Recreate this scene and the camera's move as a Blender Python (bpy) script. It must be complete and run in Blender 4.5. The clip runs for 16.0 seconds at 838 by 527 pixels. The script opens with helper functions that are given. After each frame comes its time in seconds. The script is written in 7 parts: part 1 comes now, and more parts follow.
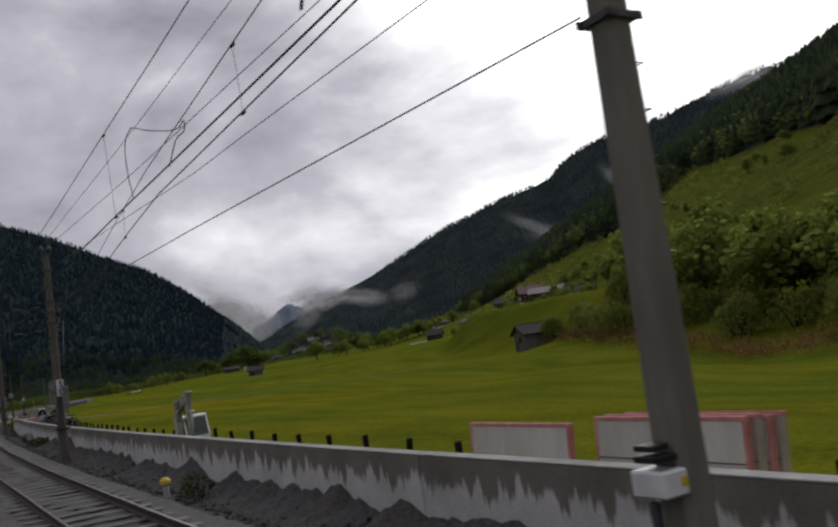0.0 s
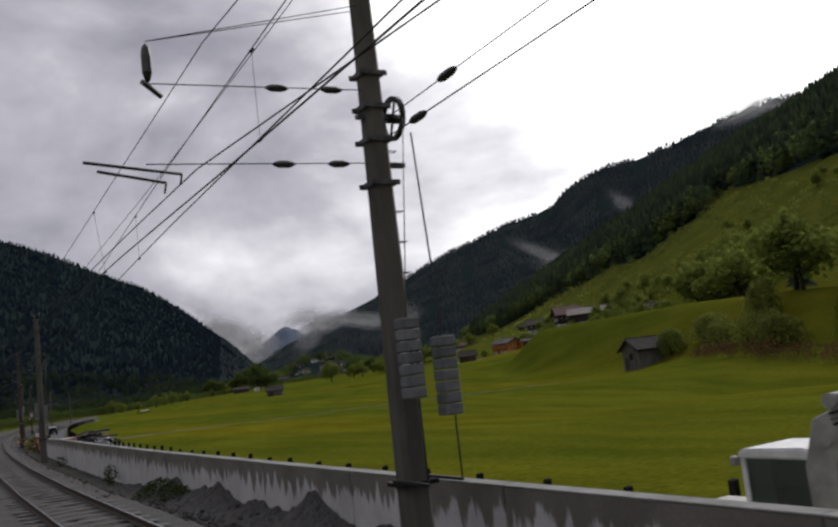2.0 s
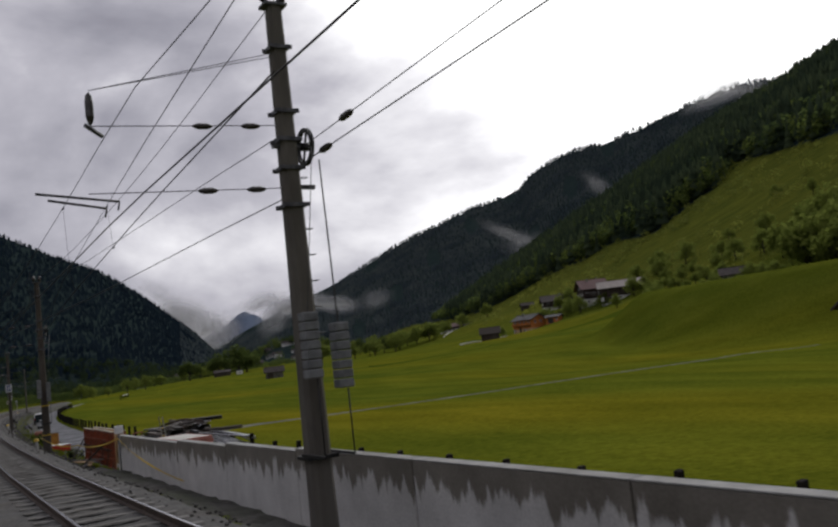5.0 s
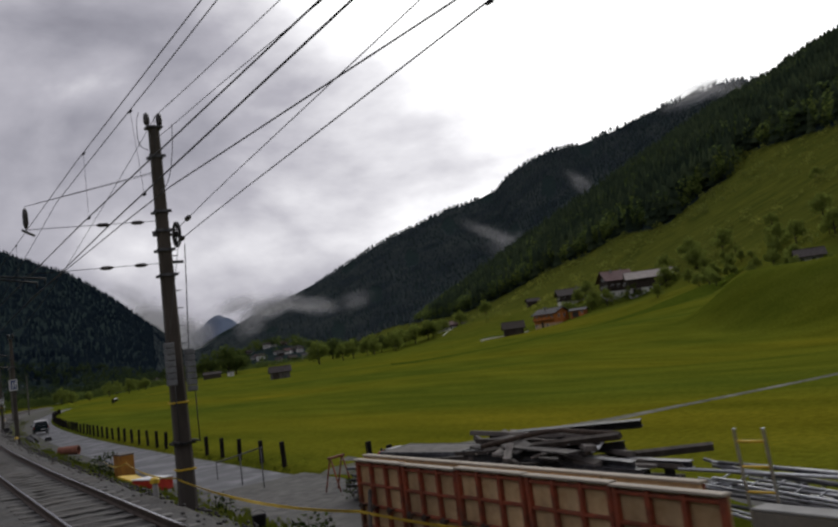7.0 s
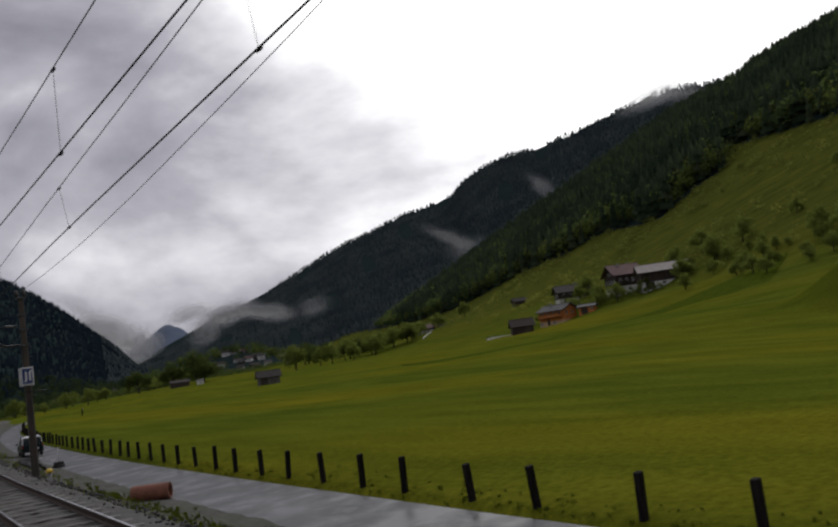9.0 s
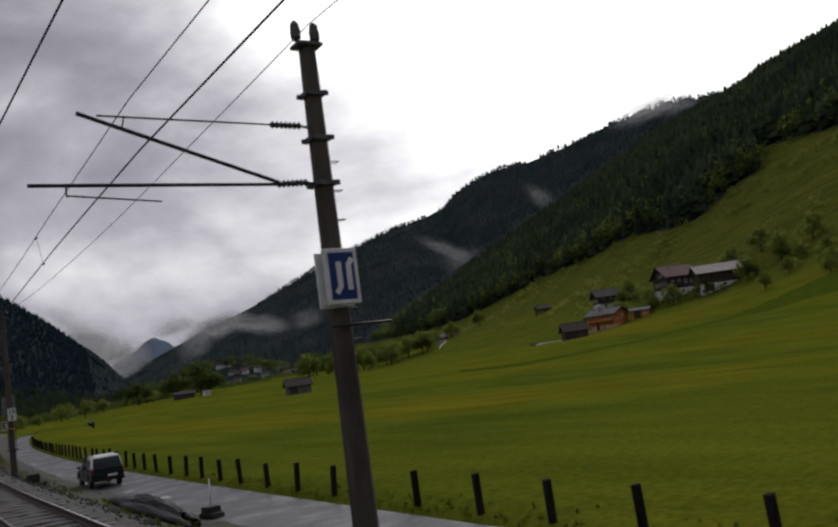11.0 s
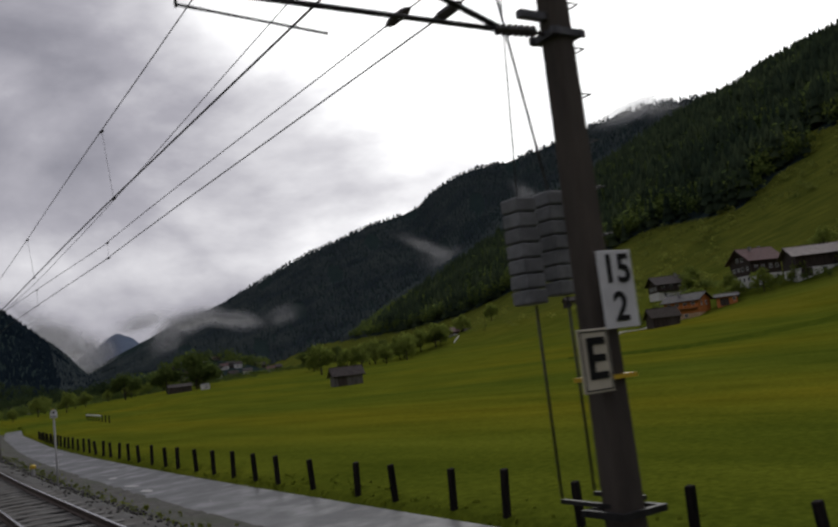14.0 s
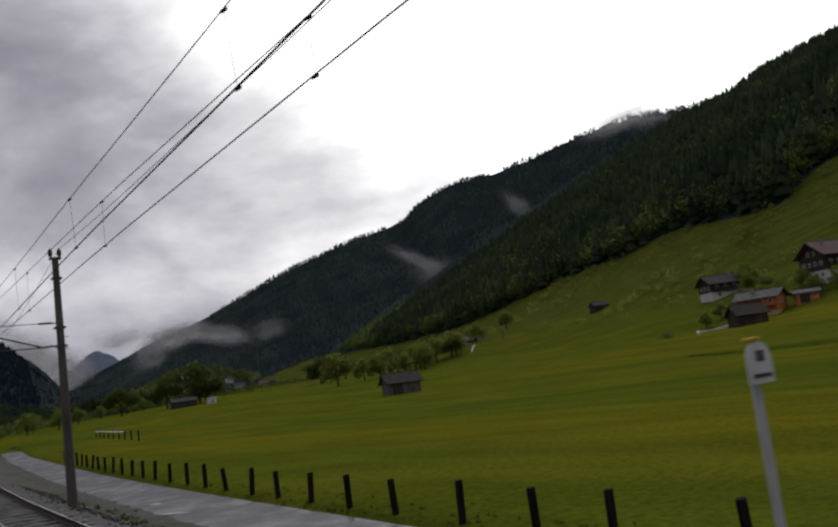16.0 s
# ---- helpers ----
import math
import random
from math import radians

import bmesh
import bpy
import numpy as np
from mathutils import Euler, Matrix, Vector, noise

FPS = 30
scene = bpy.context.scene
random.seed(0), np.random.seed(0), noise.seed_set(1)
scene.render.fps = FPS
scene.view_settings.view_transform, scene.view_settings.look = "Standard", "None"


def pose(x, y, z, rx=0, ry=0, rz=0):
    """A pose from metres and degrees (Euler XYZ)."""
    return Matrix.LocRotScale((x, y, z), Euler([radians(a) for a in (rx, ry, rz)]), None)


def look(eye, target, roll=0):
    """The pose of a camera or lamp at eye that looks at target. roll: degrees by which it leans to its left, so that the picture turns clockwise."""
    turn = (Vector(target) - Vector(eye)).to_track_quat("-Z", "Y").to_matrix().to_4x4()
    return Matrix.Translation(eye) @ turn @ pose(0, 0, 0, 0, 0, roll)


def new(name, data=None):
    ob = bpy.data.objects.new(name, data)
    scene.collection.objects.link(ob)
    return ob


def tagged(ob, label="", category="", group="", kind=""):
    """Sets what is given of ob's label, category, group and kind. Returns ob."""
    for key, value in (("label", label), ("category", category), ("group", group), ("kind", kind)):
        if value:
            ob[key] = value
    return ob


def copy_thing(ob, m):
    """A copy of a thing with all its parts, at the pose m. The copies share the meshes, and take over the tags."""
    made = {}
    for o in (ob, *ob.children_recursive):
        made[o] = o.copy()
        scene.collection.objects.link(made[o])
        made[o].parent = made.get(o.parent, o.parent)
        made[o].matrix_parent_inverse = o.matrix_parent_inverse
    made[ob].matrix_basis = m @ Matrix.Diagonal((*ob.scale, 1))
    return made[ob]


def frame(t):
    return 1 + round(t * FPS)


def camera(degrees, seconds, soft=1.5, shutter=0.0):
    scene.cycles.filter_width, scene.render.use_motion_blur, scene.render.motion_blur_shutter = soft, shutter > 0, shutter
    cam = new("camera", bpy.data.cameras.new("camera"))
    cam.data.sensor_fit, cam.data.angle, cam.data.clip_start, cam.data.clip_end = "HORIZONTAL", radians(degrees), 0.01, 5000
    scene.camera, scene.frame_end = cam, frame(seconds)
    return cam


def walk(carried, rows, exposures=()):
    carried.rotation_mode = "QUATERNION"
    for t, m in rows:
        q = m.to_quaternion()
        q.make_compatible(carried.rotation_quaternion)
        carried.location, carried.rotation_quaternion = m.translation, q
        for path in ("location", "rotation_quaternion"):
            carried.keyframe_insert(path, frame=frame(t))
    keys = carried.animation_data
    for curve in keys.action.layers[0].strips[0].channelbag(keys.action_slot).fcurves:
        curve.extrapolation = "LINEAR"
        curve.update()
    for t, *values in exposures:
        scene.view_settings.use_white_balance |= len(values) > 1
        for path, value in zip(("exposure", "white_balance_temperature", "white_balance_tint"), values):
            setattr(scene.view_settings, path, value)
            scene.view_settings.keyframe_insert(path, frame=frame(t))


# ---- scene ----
# The camera rides along a railway line: t, x, y, yaw right of north, pitch, roll.
EYE_Z = 2.45
RIDE = [
    (0.0, 0.0, 0.0, 32.55, 5.52, -7.85),
    (0.5, 0.03, 8.03, 30.66, 6.37, -6.34),
    (1.0, 0.11, 16.05, 32.24, 6.19, -6.8),
    (1.5, 0.25, 24.07, 32.24, 6.69, -6.64),
    (2.0, 0.45, 32.08, 33.04, 7.23, -6.61),
    (2.2, 0.54, 35.29, 32.82, 7.51, -6.3),
    (2.5, 0.7, 40.1, 33.63, 6.76, -6.88),
    (3.0, 1.02, 48.1, 34.05, 5.84, -7.89),
    (3.5, 1.38, 56.1, 34.43, 5.95, -7.74),
    (4.0, 1.8, 64.1, 34.72, 5.99, -7.49),
    (4.2, 1.99, 67.3, 35.0, 6.01, -7.23),
    (6.3, 4.44, 100.81, 37.02, 5.93, -7.02),
    (6.5, 4.73, 103.99, 37.33, 5.97, -7.16),
    (7.0, 5.47, 111.95, 37.67, 5.95, -7.1),
    (7.5, 6.26, 119.9, 38.37, 6.17, -6.93),
    (7.8, 6.76, 124.66, 38.71, 6.42, -6.92),
    (8.0, 7.11, 127.84, 39.44, 6.15, -7.22),
    (8.4, 7.82, 134.18, 39.97, 6.1, -8.19),
    (8.5, 8.0, 135.77, 40.35, 5.92, -8.13),
    (11.0, 13.25, 175.3, 42.08, 6.87, -7.75),
    (11.5, 14.45, 183.18, 42.31, 7.24, -7.26),
    (12.0, 15.7, 191.04, 42.94, 7.11, -7.38),
    (12.5, 17.01, 198.9, 42.35, 7.49, -6.18),
    (13.0, 18.37, 206.74, 43.23, 6.89, -6.98),
    (13.5, 19.78, 214.57, 43.51, 6.97, -6.43),
    (14.0, 21.24, 222.39, 44.31, 6.7, -6.81),
    (14.5, 22.75, 230.19, 44.99, 6.74, -6.9),
    (15.0, 24.32, 237.99, 45.32, 6.91, -7.39),
    (15.5, 25.95, 245.76, 45.31, 7.53, -7.14),
    (16.0, 27.62, 253.53, 45.76, 7.54, -7.37),
]


def ride_pose(x, y, yaw, pitch, roll):
    eye = Vector((x, y, EYE_Z))
    a, b = radians(yaw), radians(pitch)
    way = Vector((math.sin(a) * math.cos(b), math.cos(a) * math.cos(b), math.sin(b)))
    return look(eye, eye + way * 100, roll)


cam = camera(52.21, 16.0, soft=2.4, shutter=0.08)
walk(cam, [(t, ride_pose(x, y, a, b, c)) for t, x, y, a, b, c in RIDE], exposures=[(0.0, 0.2), (4.0, 0.18), (7.5, 0.06), (11.0, -0.02), (16.0, -0.1)])

# ---------------------------------------------------------------- light
SUN_AZ, SUN_EL = 60.0, 33.0
sun_dir = Vector((math.sin(radians(SUN_AZ)) * math.cos(radians(SUN_EL)),
                  math.cos(radians(SUN_AZ)) * math.cos(radians(SUN_EL)), math.sin(radians(SUN_EL))))


def link(nt, a, b):
    nt.links.new(a, b)


def node(nt, kind, **values):
    n = nt.nodes.new(kind)
    for key, value in values.items():
        n.inputs[key].default_value = value
    return n


def ramp(nt, fac, stops):
    n = nt.nodes.new("ShaderNodeValToRGB")
    e = n.color_ramp.elements
    while len(e) < len(stops):
        e.new(0.5)
    for k, (p, c) in enumerate(stops):
        e[k].position, e[k].color = p, (*c, 1.0) if len(c) == 3 else c
    if fac is not None:
        link(nt, fac, n.inputs["Fac"])
    return n


def mix(nt, fac, a, b, mode="MIX"):
    n = nt.nodes.new("ShaderNodeMix")
    n.data_type, n.blend_type = "RGBA", mode
    for socket, value in ((n.inputs["Factor"], fac), (n.inputs["A"], a), (n.inputs["B"], b)):
        if hasattr(value, "is_linked"):
            link(nt, value, socket)
        elif isinstance(value, (int, float)):
            socket.default_value = value
        else:
            socket.default_value = (*value, 1.0)
    return n.outputs["Result"]


world = bpy.data.worlds.new("overcast_sky")
scene.world = world
world.use_nodes = True
wn = world.node_tree
wn.nodes.clear()
sky = wn.nodes.new("ShaderNodeTexSky")
sky.sky_type, sky.sun_disc = "NISHITA", False
sky.sun_elevation, sky.sun_rotation = radians(SUN_EL), radians(SUN_AZ)
sky_bg = wn.nodes.new("ShaderNodeBackground")
sky_bg.inputs["Strength"].default_value = 0.03
link(wn, sky.outputs["Color"], sky_bg.inputs["Color"])
tc = wn.nodes.new("ShaderNodeTexCoord")
mp = wn.nodes.new("ShaderNodeMapping")
mp.inputs["Scale"].default_value = (1.0, 1.0, 1.9)
link(wn, tc.outputs["Generated"], mp.inputs["Vector"])
n1 = node(wn, "ShaderNodeTexNoise", Scale=2.1, Detail=7.0, Roughness=0.52, Distortion=0.35)
link(wn, mp.outputs["Vector"], n1.inputs["Vector"])
n2 = node(wn, "ShaderNodeTexNoise", Scale=7.0, Detail=5.0, Roughness=0.5)
link(wn, mp.outputs["Vector"], n2.inputs["Vector"])
dot = wn.nodes.new("ShaderNodeVectorMath")
dot.operation = "DOT_PRODUCT"
dot.inputs[1].default_value = sun_dir
link(wn, tc.outputs["Generated"], dot.inputs[0])
glow = wn.nodes.new("ShaderNodeMapRange")
for key, value in (("From Min", 0.80), ("From Max", 0.98), ("To Min", 0.0), ("To Max", 0.6)):
    glow.inputs[key].default_value = value
link(wn, dot.outputs["Value"], glow.inputs["Value"])
add1 = wn.nodes.new("ShaderNodeMath")
add1.operation = "ADD"
link(wn, n1.outputs["Fac"], add1.inputs[0])
link(wn, glow.outputs["Result"], add1.inputs[1])
add2 = wn.nodes.new("ShaderNodeMath")
add2.operation = "MULTIPLY_ADD"
add2.inputs[1].default_value = 0.26
link(wn, n2.outputs["Fac"], add2.inputs[0])
link(wn, add1.outputs["Value"], add2.inputs[2])
sepz = wn.nodes.new("ShaderNodeSeparateXYZ")
link(wn, tc.outputs["Generated"], sepz.inputs["Vector"])
low = wn.nodes.new("ShaderNodeMapRange")
for key, value in (("From Min", 0.06), ("From Max", 0.30), ("To Min", 0.085), ("To Max", 0.0)):
    low.inputs[key].default_value = value
link(wn, sepz.outputs["Z"], low.inputs["Value"])
add3 = wn.nodes.new("ShaderNodeMath")
add3.operation = "ADD"
link(wn, add2.outputs["Value"], add3.inputs[0])
link(wn, low.outputs["Result"], add3.inputs[1])
cloud = ramp(wn, add3.outputs["Value"], [(0.48, (0.19, 0.185, 0.225)), (0.60, (0.315, 0.31, 0.36)), (0.70, (0.46, 0.45, 0.505)), (0.82, (0.80, 0.79, 0.83)), (1.0, (1.5, 1.5, 1.5))])
cloud_bg = wn.nodes.new("ShaderNodeBackground")
link(wn, cloud.outputs["Color"], cloud_bg.inputs["Color"])
cover = wn.nodes.new("ShaderNodeMixShader")
cover.inputs["Fac"].default_value = 0.96
link(wn, sky_bg.outputs["Background"], cover.inputs[1])
link(wn, cloud_bg.outputs["Background"], cover.inputs[2])
wo = wn.nodes.new("ShaderNodeOutputWorld")
link(wn, cover.outputs["Shader"], wo.inputs["Surface"])

sun = new("sun", bpy.data.lights.new("sun", "SUN"))
sun.data.energy, sun.data.angle, sun.data.color = 0.6, radians(25), (1.0, 0.97, 0.92)
sun.matrix_world = look(sun_dir * 500, (0, 0, 0))


# ---------------------------------------------------------------- materials
def material(name, dark, light, scale=3.0, rough=0.8, metal=0.0, bump=0.2, spread=(0.35, 0.65), detail=6.0, second=0.0, second_color=(0.05, 0.05, 0.05), second_scale=0.4, stretch=(1, 1, 1), random_tint=0.0, spec=0.5):
    """Two-scale procedural surface in object space."""
    m = bpy.data.materials.new(name)
    m.use_nodes = True
    nt = m.node_tree
    bsdf = nt.nodes["Principled BSDF"]
    bsdf.inputs["Roughness"].default_value, bsdf.inputs["Metallic"].default_value = rough, metal
    bsdf.inputs["Specular IOR Level"].default_value = spec
    c = nt.nodes.new("ShaderNodeTexCoord")
    mapping = nt.nodes.new("ShaderNodeMapping")
    mapping.inputs["Scale"].default_value = stretch
    link(nt, c.outputs["Object"], mapping.inputs["Vector"])
    fine = node(nt, "ShaderNodeTexNoise", Scale=scale, Detail=detail, Roughness=0.6)
    link(nt, mapping.outputs["Vector"], fine.inputs["Vector"])
    col = ramp(nt, fine.outputs["Fac"], [(spread[0], dark), (spread[1], light)]).outputs["Color"]
    if second:
        big = node(nt, "ShaderNodeTexNoise", Scale=second_scale, Detail=4.0, Roughness=0.55)
        link(nt, mapping.outputs["Vector"], big.inputs["Vector"])
        r = ramp(nt, big.outputs["Fac"], [(0.45, (0, 0, 0)), (0.65, (second, second, second))])
        col = mix(nt, r.outputs["Color"], col, second_color)
    if random_tint:
        info = nt.nodes.new("ShaderNodeObjectInfo")
        r = ramp(nt, info.outputs["Random"], [(0.0, (1 - random_tint,) * 3), (1.0, (1 + random_tint,) * 3)])
        col = mix(nt, 1.0, col, r.outputs["Color"], "MULTIPLY")
    link(nt, col, bsdf.inputs["Base Color"])
    if bump:
        b = node(nt, "ShaderNodeBump", Strength=bump, Distance=0.02)
        link(nt, fine.outputs["Fac"], b.inputs["Height"])
        link(nt, b.outputs["Normal"], bsdf.inputs["Normal"])
    return m


M_CONC = material("concrete", (0.22, 0.22, 0.21), (0.36, 0.355, 0.34), 2.0, 0.9, second=0.5, second_color=(0.14, 0.135, 0.12))
M_POLE = material("mast_concrete", (0.075, 0.066, 0.056), (0.15, 0.136, 0.116), 2.2, 0.85, second=0.6, second_color=(0.075, 0.07, 0.06), second_scale=0.9, stretch=(1, 1, 0.25))
M_POLEPALE = material("pale_mast_concrete", (0.15, 0.135, 0.115), (0.24, 0.22, 0.19), 2.2, 0.85, second=0.5, second_color=(0.13, 0.12, 0.10), second_scale=0.9, stretch=(1, 1, 0.25))
M_POLEDARK = material("stained_mast_concrete", (0.040, 0.032, 0.026), (0.095, 0.078, 0.062), 2.2, 0.85, second=0.7, second_color=(0.032, 0.028, 0.024), second_scale=0.9, stretch=(1, 1, 0.25))
M_STEEL = material("galvanised_steel", (0.06, 0.06, 0.066), (0.14, 0.14, 0.15), 8.0, 0.55, 0.4)
M_DARKSTEEL = material("dark_steel", (0.012, 0.012, 0.013), (0.035, 0.034, 0.034), 8.0, 0.55, 0.4)
M_RUST = material("rusty_rail_side", (0.04, 0.028, 0.02), (0.09, 0.062, 0.045), 7.0, 0.8, 0.2)
M_RAILHEAD = material("bright_rail_head", (0.28, 0.28, 0.29), (0.42, 0.42, 0.43), 6.0, 0.25, 0.9, bump=0.05)
M_SLEEPER = material("concrete_sleeper", (0.10, 0.097, 0.09), (0.19, 0.185, 0.17), 5.0, 0.9, second=0.6, second_color=(0.06, 0.05, 0.04), second_scale=2.0, random_tint=0.15)
M_INSUL = material("insulator_glaze", (0.03, 0.026, 0.025), (0.06, 0.052, 0.05), 5.0, 0.25, bump=0)
M_WIRE = material("wire", (0.018, 0.018, 0.02), (0.04, 0.04, 0.045), 6.0, 0.6, 0.3, bump=0)
M_STONE = material("ballast_stone", (0.026, 0.025, 0.024), (0.085, 0.082, 0.077), 14.0, 0.9, random_tint=0.0, second=0.5, second_color=(0.05, 0.04, 0.03), second_scale=0.5)
M_DIRT = material("gravelly_dirt", (0.024, 0.023, 0.019), (0.072, 0.067, 0.057), 5.0, 0.95, bump=0.6, second=0.7, second_color=(0.03, 0.038, 0.012), second_scale=0.35)
M_GRAVEL = material("gravel_track", (0.060, 0.058, 0.054), (0.135, 0.130, 0.120), 2.5, 0.9, spec=0.25, bump=0.4, second=0.6, second_color=(0.10, 0.10, 0.09), second_scale=0.5)
M_TRACK = material("worn_farm_track", (0.060, 0.062, 0.034), (0.18, 0.175, 0.15), 0.7, 0.95, bump=0.3, spec=0.1)
M_POST = material("dark_post", (0.008, 0.0072, 0.0062), (0.026, 0.022, 0.019), 9.0, 0.95, spec=0.1, stretch=(1, 1, 0.2), random_tint=0.3)
M_WOOD = material("weathered_boards", (0.028, 0.022, 0.018), (0.075, 0.06, 0.048), 3.0, 0.9, stretch=(1, 1, 0.12))
M_WOODGREY = material("grey_boards", (0.075, 0.07, 0.062), (0.16, 0.15, 0.135), 3.0, 0.9, stretch=(1, 1, 0.15))
M_ORANGE = material("orange_timber", (0.40, 0.125, 0.026), (0.60, 0.21, 0.050), 2.0, 0.75, stretch=(0.2, 0.2, 2))
M_CREAMWALL = material("cream_plaster", (0.50, 0.34, 0.20), (0.62, 0.45, 0.28), 1.2, 0.9, bump=0.05)
M_BROWNWALL = material("dark_timber_wall", (0.022, 0.015, 0.012), (0.055, 0.038, 0.03), 2.0, 0.85, stretch=(1, 1, 0.15))
M_PLASTER = material("white_plaster", (0.55, 0.54, 0.52), (0.74, 0.73, 0.71), 1.2, 0.9, bump=0.05)
M_ROOF = material("dark_roof_tiles", (0.045, 0.038, 0.036), (0.09, 0.077, 0.073), 1.5, 0.85, spec=0.2)
M_ROOFGREY = material("grey_sheet_roof", (0.06, 0.058, 0.058), (0.11, 0.105, 0.105), 1.0, 0.8, spec=0.2)
M_ROOFRED = material("reddish_roof_tiles", (0.10, 0.052, 0.05), (0.17, 0.095, 0.09), 1.5, 0.75)
M_ROOFBR = material("brown_sheet_roof", (0.13, 0.098, 0.088), (0.20, 0.16, 0.148), 0.8, 0.6)
M_WINDOW = material("window_glass", (0.015, 0.018, 0.02), (0.03, 0.034, 0.038), 2.0, 0.12, bump=0)
M_BARK = material("bark", (0.03, 0.024, 0.019), (0.07, 0.056, 0.045), 6.0, 0.95, bump=0.5)
M_WHITE = material("white_paint", (0.6, 0.6, 0.6), (0.78, 0.78, 0.78), 3.0, 0.5, bump=0.03)
M_BLACK = material("black_paint", (0.006, 0.006, 0.006), (0.014, 0.014, 0.014), 3.0, 0.6, bump=0, spec=0.2)
M_CREAM = material("cream_enamel", (0.46, 0.42, 0.32), (0.60, 0.55, 0.43), 3.0, 0.5, bump=0)
M_BLUE = material("blue_enamel", (0.008, 0.03, 0.15), (0.012, 0.045, 0.20), 2.0, 0.35, bump=0)
M_YELLOW = material("yellow_paint", (0.55, 0.36, 0.02), (0.72, 0.5, 0.04), 4.0, 0.5, bump=0.05)
M_RED = material("red_plastic", (0.42, 0.03, 0.02), (0.55, 0.05, 0.03), 4.0, 0.4, bump=0.05)
M_REDSTEEL = material("red_steel_frame", (0.14, 0.036, 0.016), (0.33, 0.068, 0.026), 5.0, 0.7, second=0.95, second_color=(0.085, 0.048, 0.026), second_scale=0.9)
M_PALEWOOD = material("pale_planed_wood", (0.30, 0.26, 0.20), (0.42, 0.37, 0.30), 3.0, 0.8, stretch=(1, 0.2, 1), second=0.5, second_color=(0.28, 0.22, 0.16), second_scale=1.0)
M_PLY = material("plywood_panel", (0.38, 0.24, 0.11), (0.60, 0.43, 0.24), 2.0, 0.8, second=0.85, second_color=(0.14, 0.085, 0.045), second_scale=0.9, random_tint=0.25)
M_GREYPANEL = material("grey_formwork_face", (0.30, 0.295, 0.29), (0.44, 0.435, 0.43), 2.0, 0.7, second=0.4, second_color=(0.2, 0.19, 0.18), second_scale=0.8)
M_PALEPANEL = material("pale_formwork_face", (0.44, 0.43, 0.39), (0.58, 0.565, 0.52), 2.0, 0.7, second=0.5, second_color=(0.30, 0.285, 0.25), second_scale=0.7, stretch=(1, 1, 0.4))
M_PINK = material("faded_red_edge", (0.40, 0.14, 0.13), (0.55, 0.24, 0.22), 4.0, 0.7)
M_MACHINE = material("excavator_grey", (0.23, 0.225, 0.21), (0.36, 0.355, 0.335), 3.0, 0.5, second=0.4, second_color=(0.16, 0.155, 0.14), second_scale=1.2)
M_TINTGLASS = material("tinted_glass", (0.008, 0.014, 0.015), (0.014, 0.022, 0.023), 2.0, 0.1, bump=0, spec=0.25)
M_FADEDRED = material("faded_red_decal", (0.24, 0.07, 0.055), (0.34, 0.12, 0.095), 4.0, 0.6, bump=0)
M_CABGLASS = bpy.data.materials.new("cab_glass")
M_CABGLASS.use_nodes = True
nt = M_CABGLASS.node_tree
nt.nodes.clear()
see, shine, joined, out = nt.nodes.new("ShaderNodeBsdfTransparent"), node(nt, "ShaderNodeBsdfGlossy", Roughness=0.06), nt.nodes.new("ShaderNodeMixShader"), nt.nodes.new("ShaderNodeOutputMaterial")
see.inputs["Color"].default_value, shine.inputs["Color"].default_value = (0.32, 0.40, 0.36, 1), (0.7, 0.75, 0.75, 1)
joined.inputs["Fac"].default_value = 0.07
link(nt, see.outputs["BSDF"], joined.inputs[1])
link(nt, shine.outputs["BSDF"], joined.inputs[2])
link(nt, joined.outputs["Shader"], out.inputs["Surface"])
M_CARPAINT = material("dark_green_car_paint", (0.006, 0.016, 0.018), (0.010, 0.024, 0.026), 2.0, 0.25, bump=0, spec=0.3)
M_TYRE = material("tyre_rubber", (0.012, 0.012, 0.012), (0.025, 0.025, 0.025), 9.0, 0.85)
M_LIGHTRED = material("tail_light_red", (0.20, 0.012, 0.010), (0.34, 0.02, 0.014), 5.0, 0.2, bump=0)
M_CONE = material("orange_plastic", (0.62, 0.10, 0.02), (0.78, 0.16, 0.03), 4.0, 0.5, bump=0)
M_BOX = material("orange_box", (0.34, 0.14, 0.02), (0.48, 0.22, 0.03), 3.0, 0.6, second=0.5, second_color=(0.2, 0.08, 0.02), second_scale=1.0)
M_ALU = material("aluminium", (0.32, 0.33, 0.35), (0.48, 0.49, 0.51), 6.0, 0.35, 0.7)
M_SCRAP = material("scrap_timber", (0.07, 0.06, 0.053), (0.22, 0.195, 0.175), 4.0, 0.9, stretch=(0.15, 1, 1))
M_CLAY = material("clay_pipe", (0.16, 0.06, 0.035), (0.26, 0.10, 0.06), 4.0, 0.8)


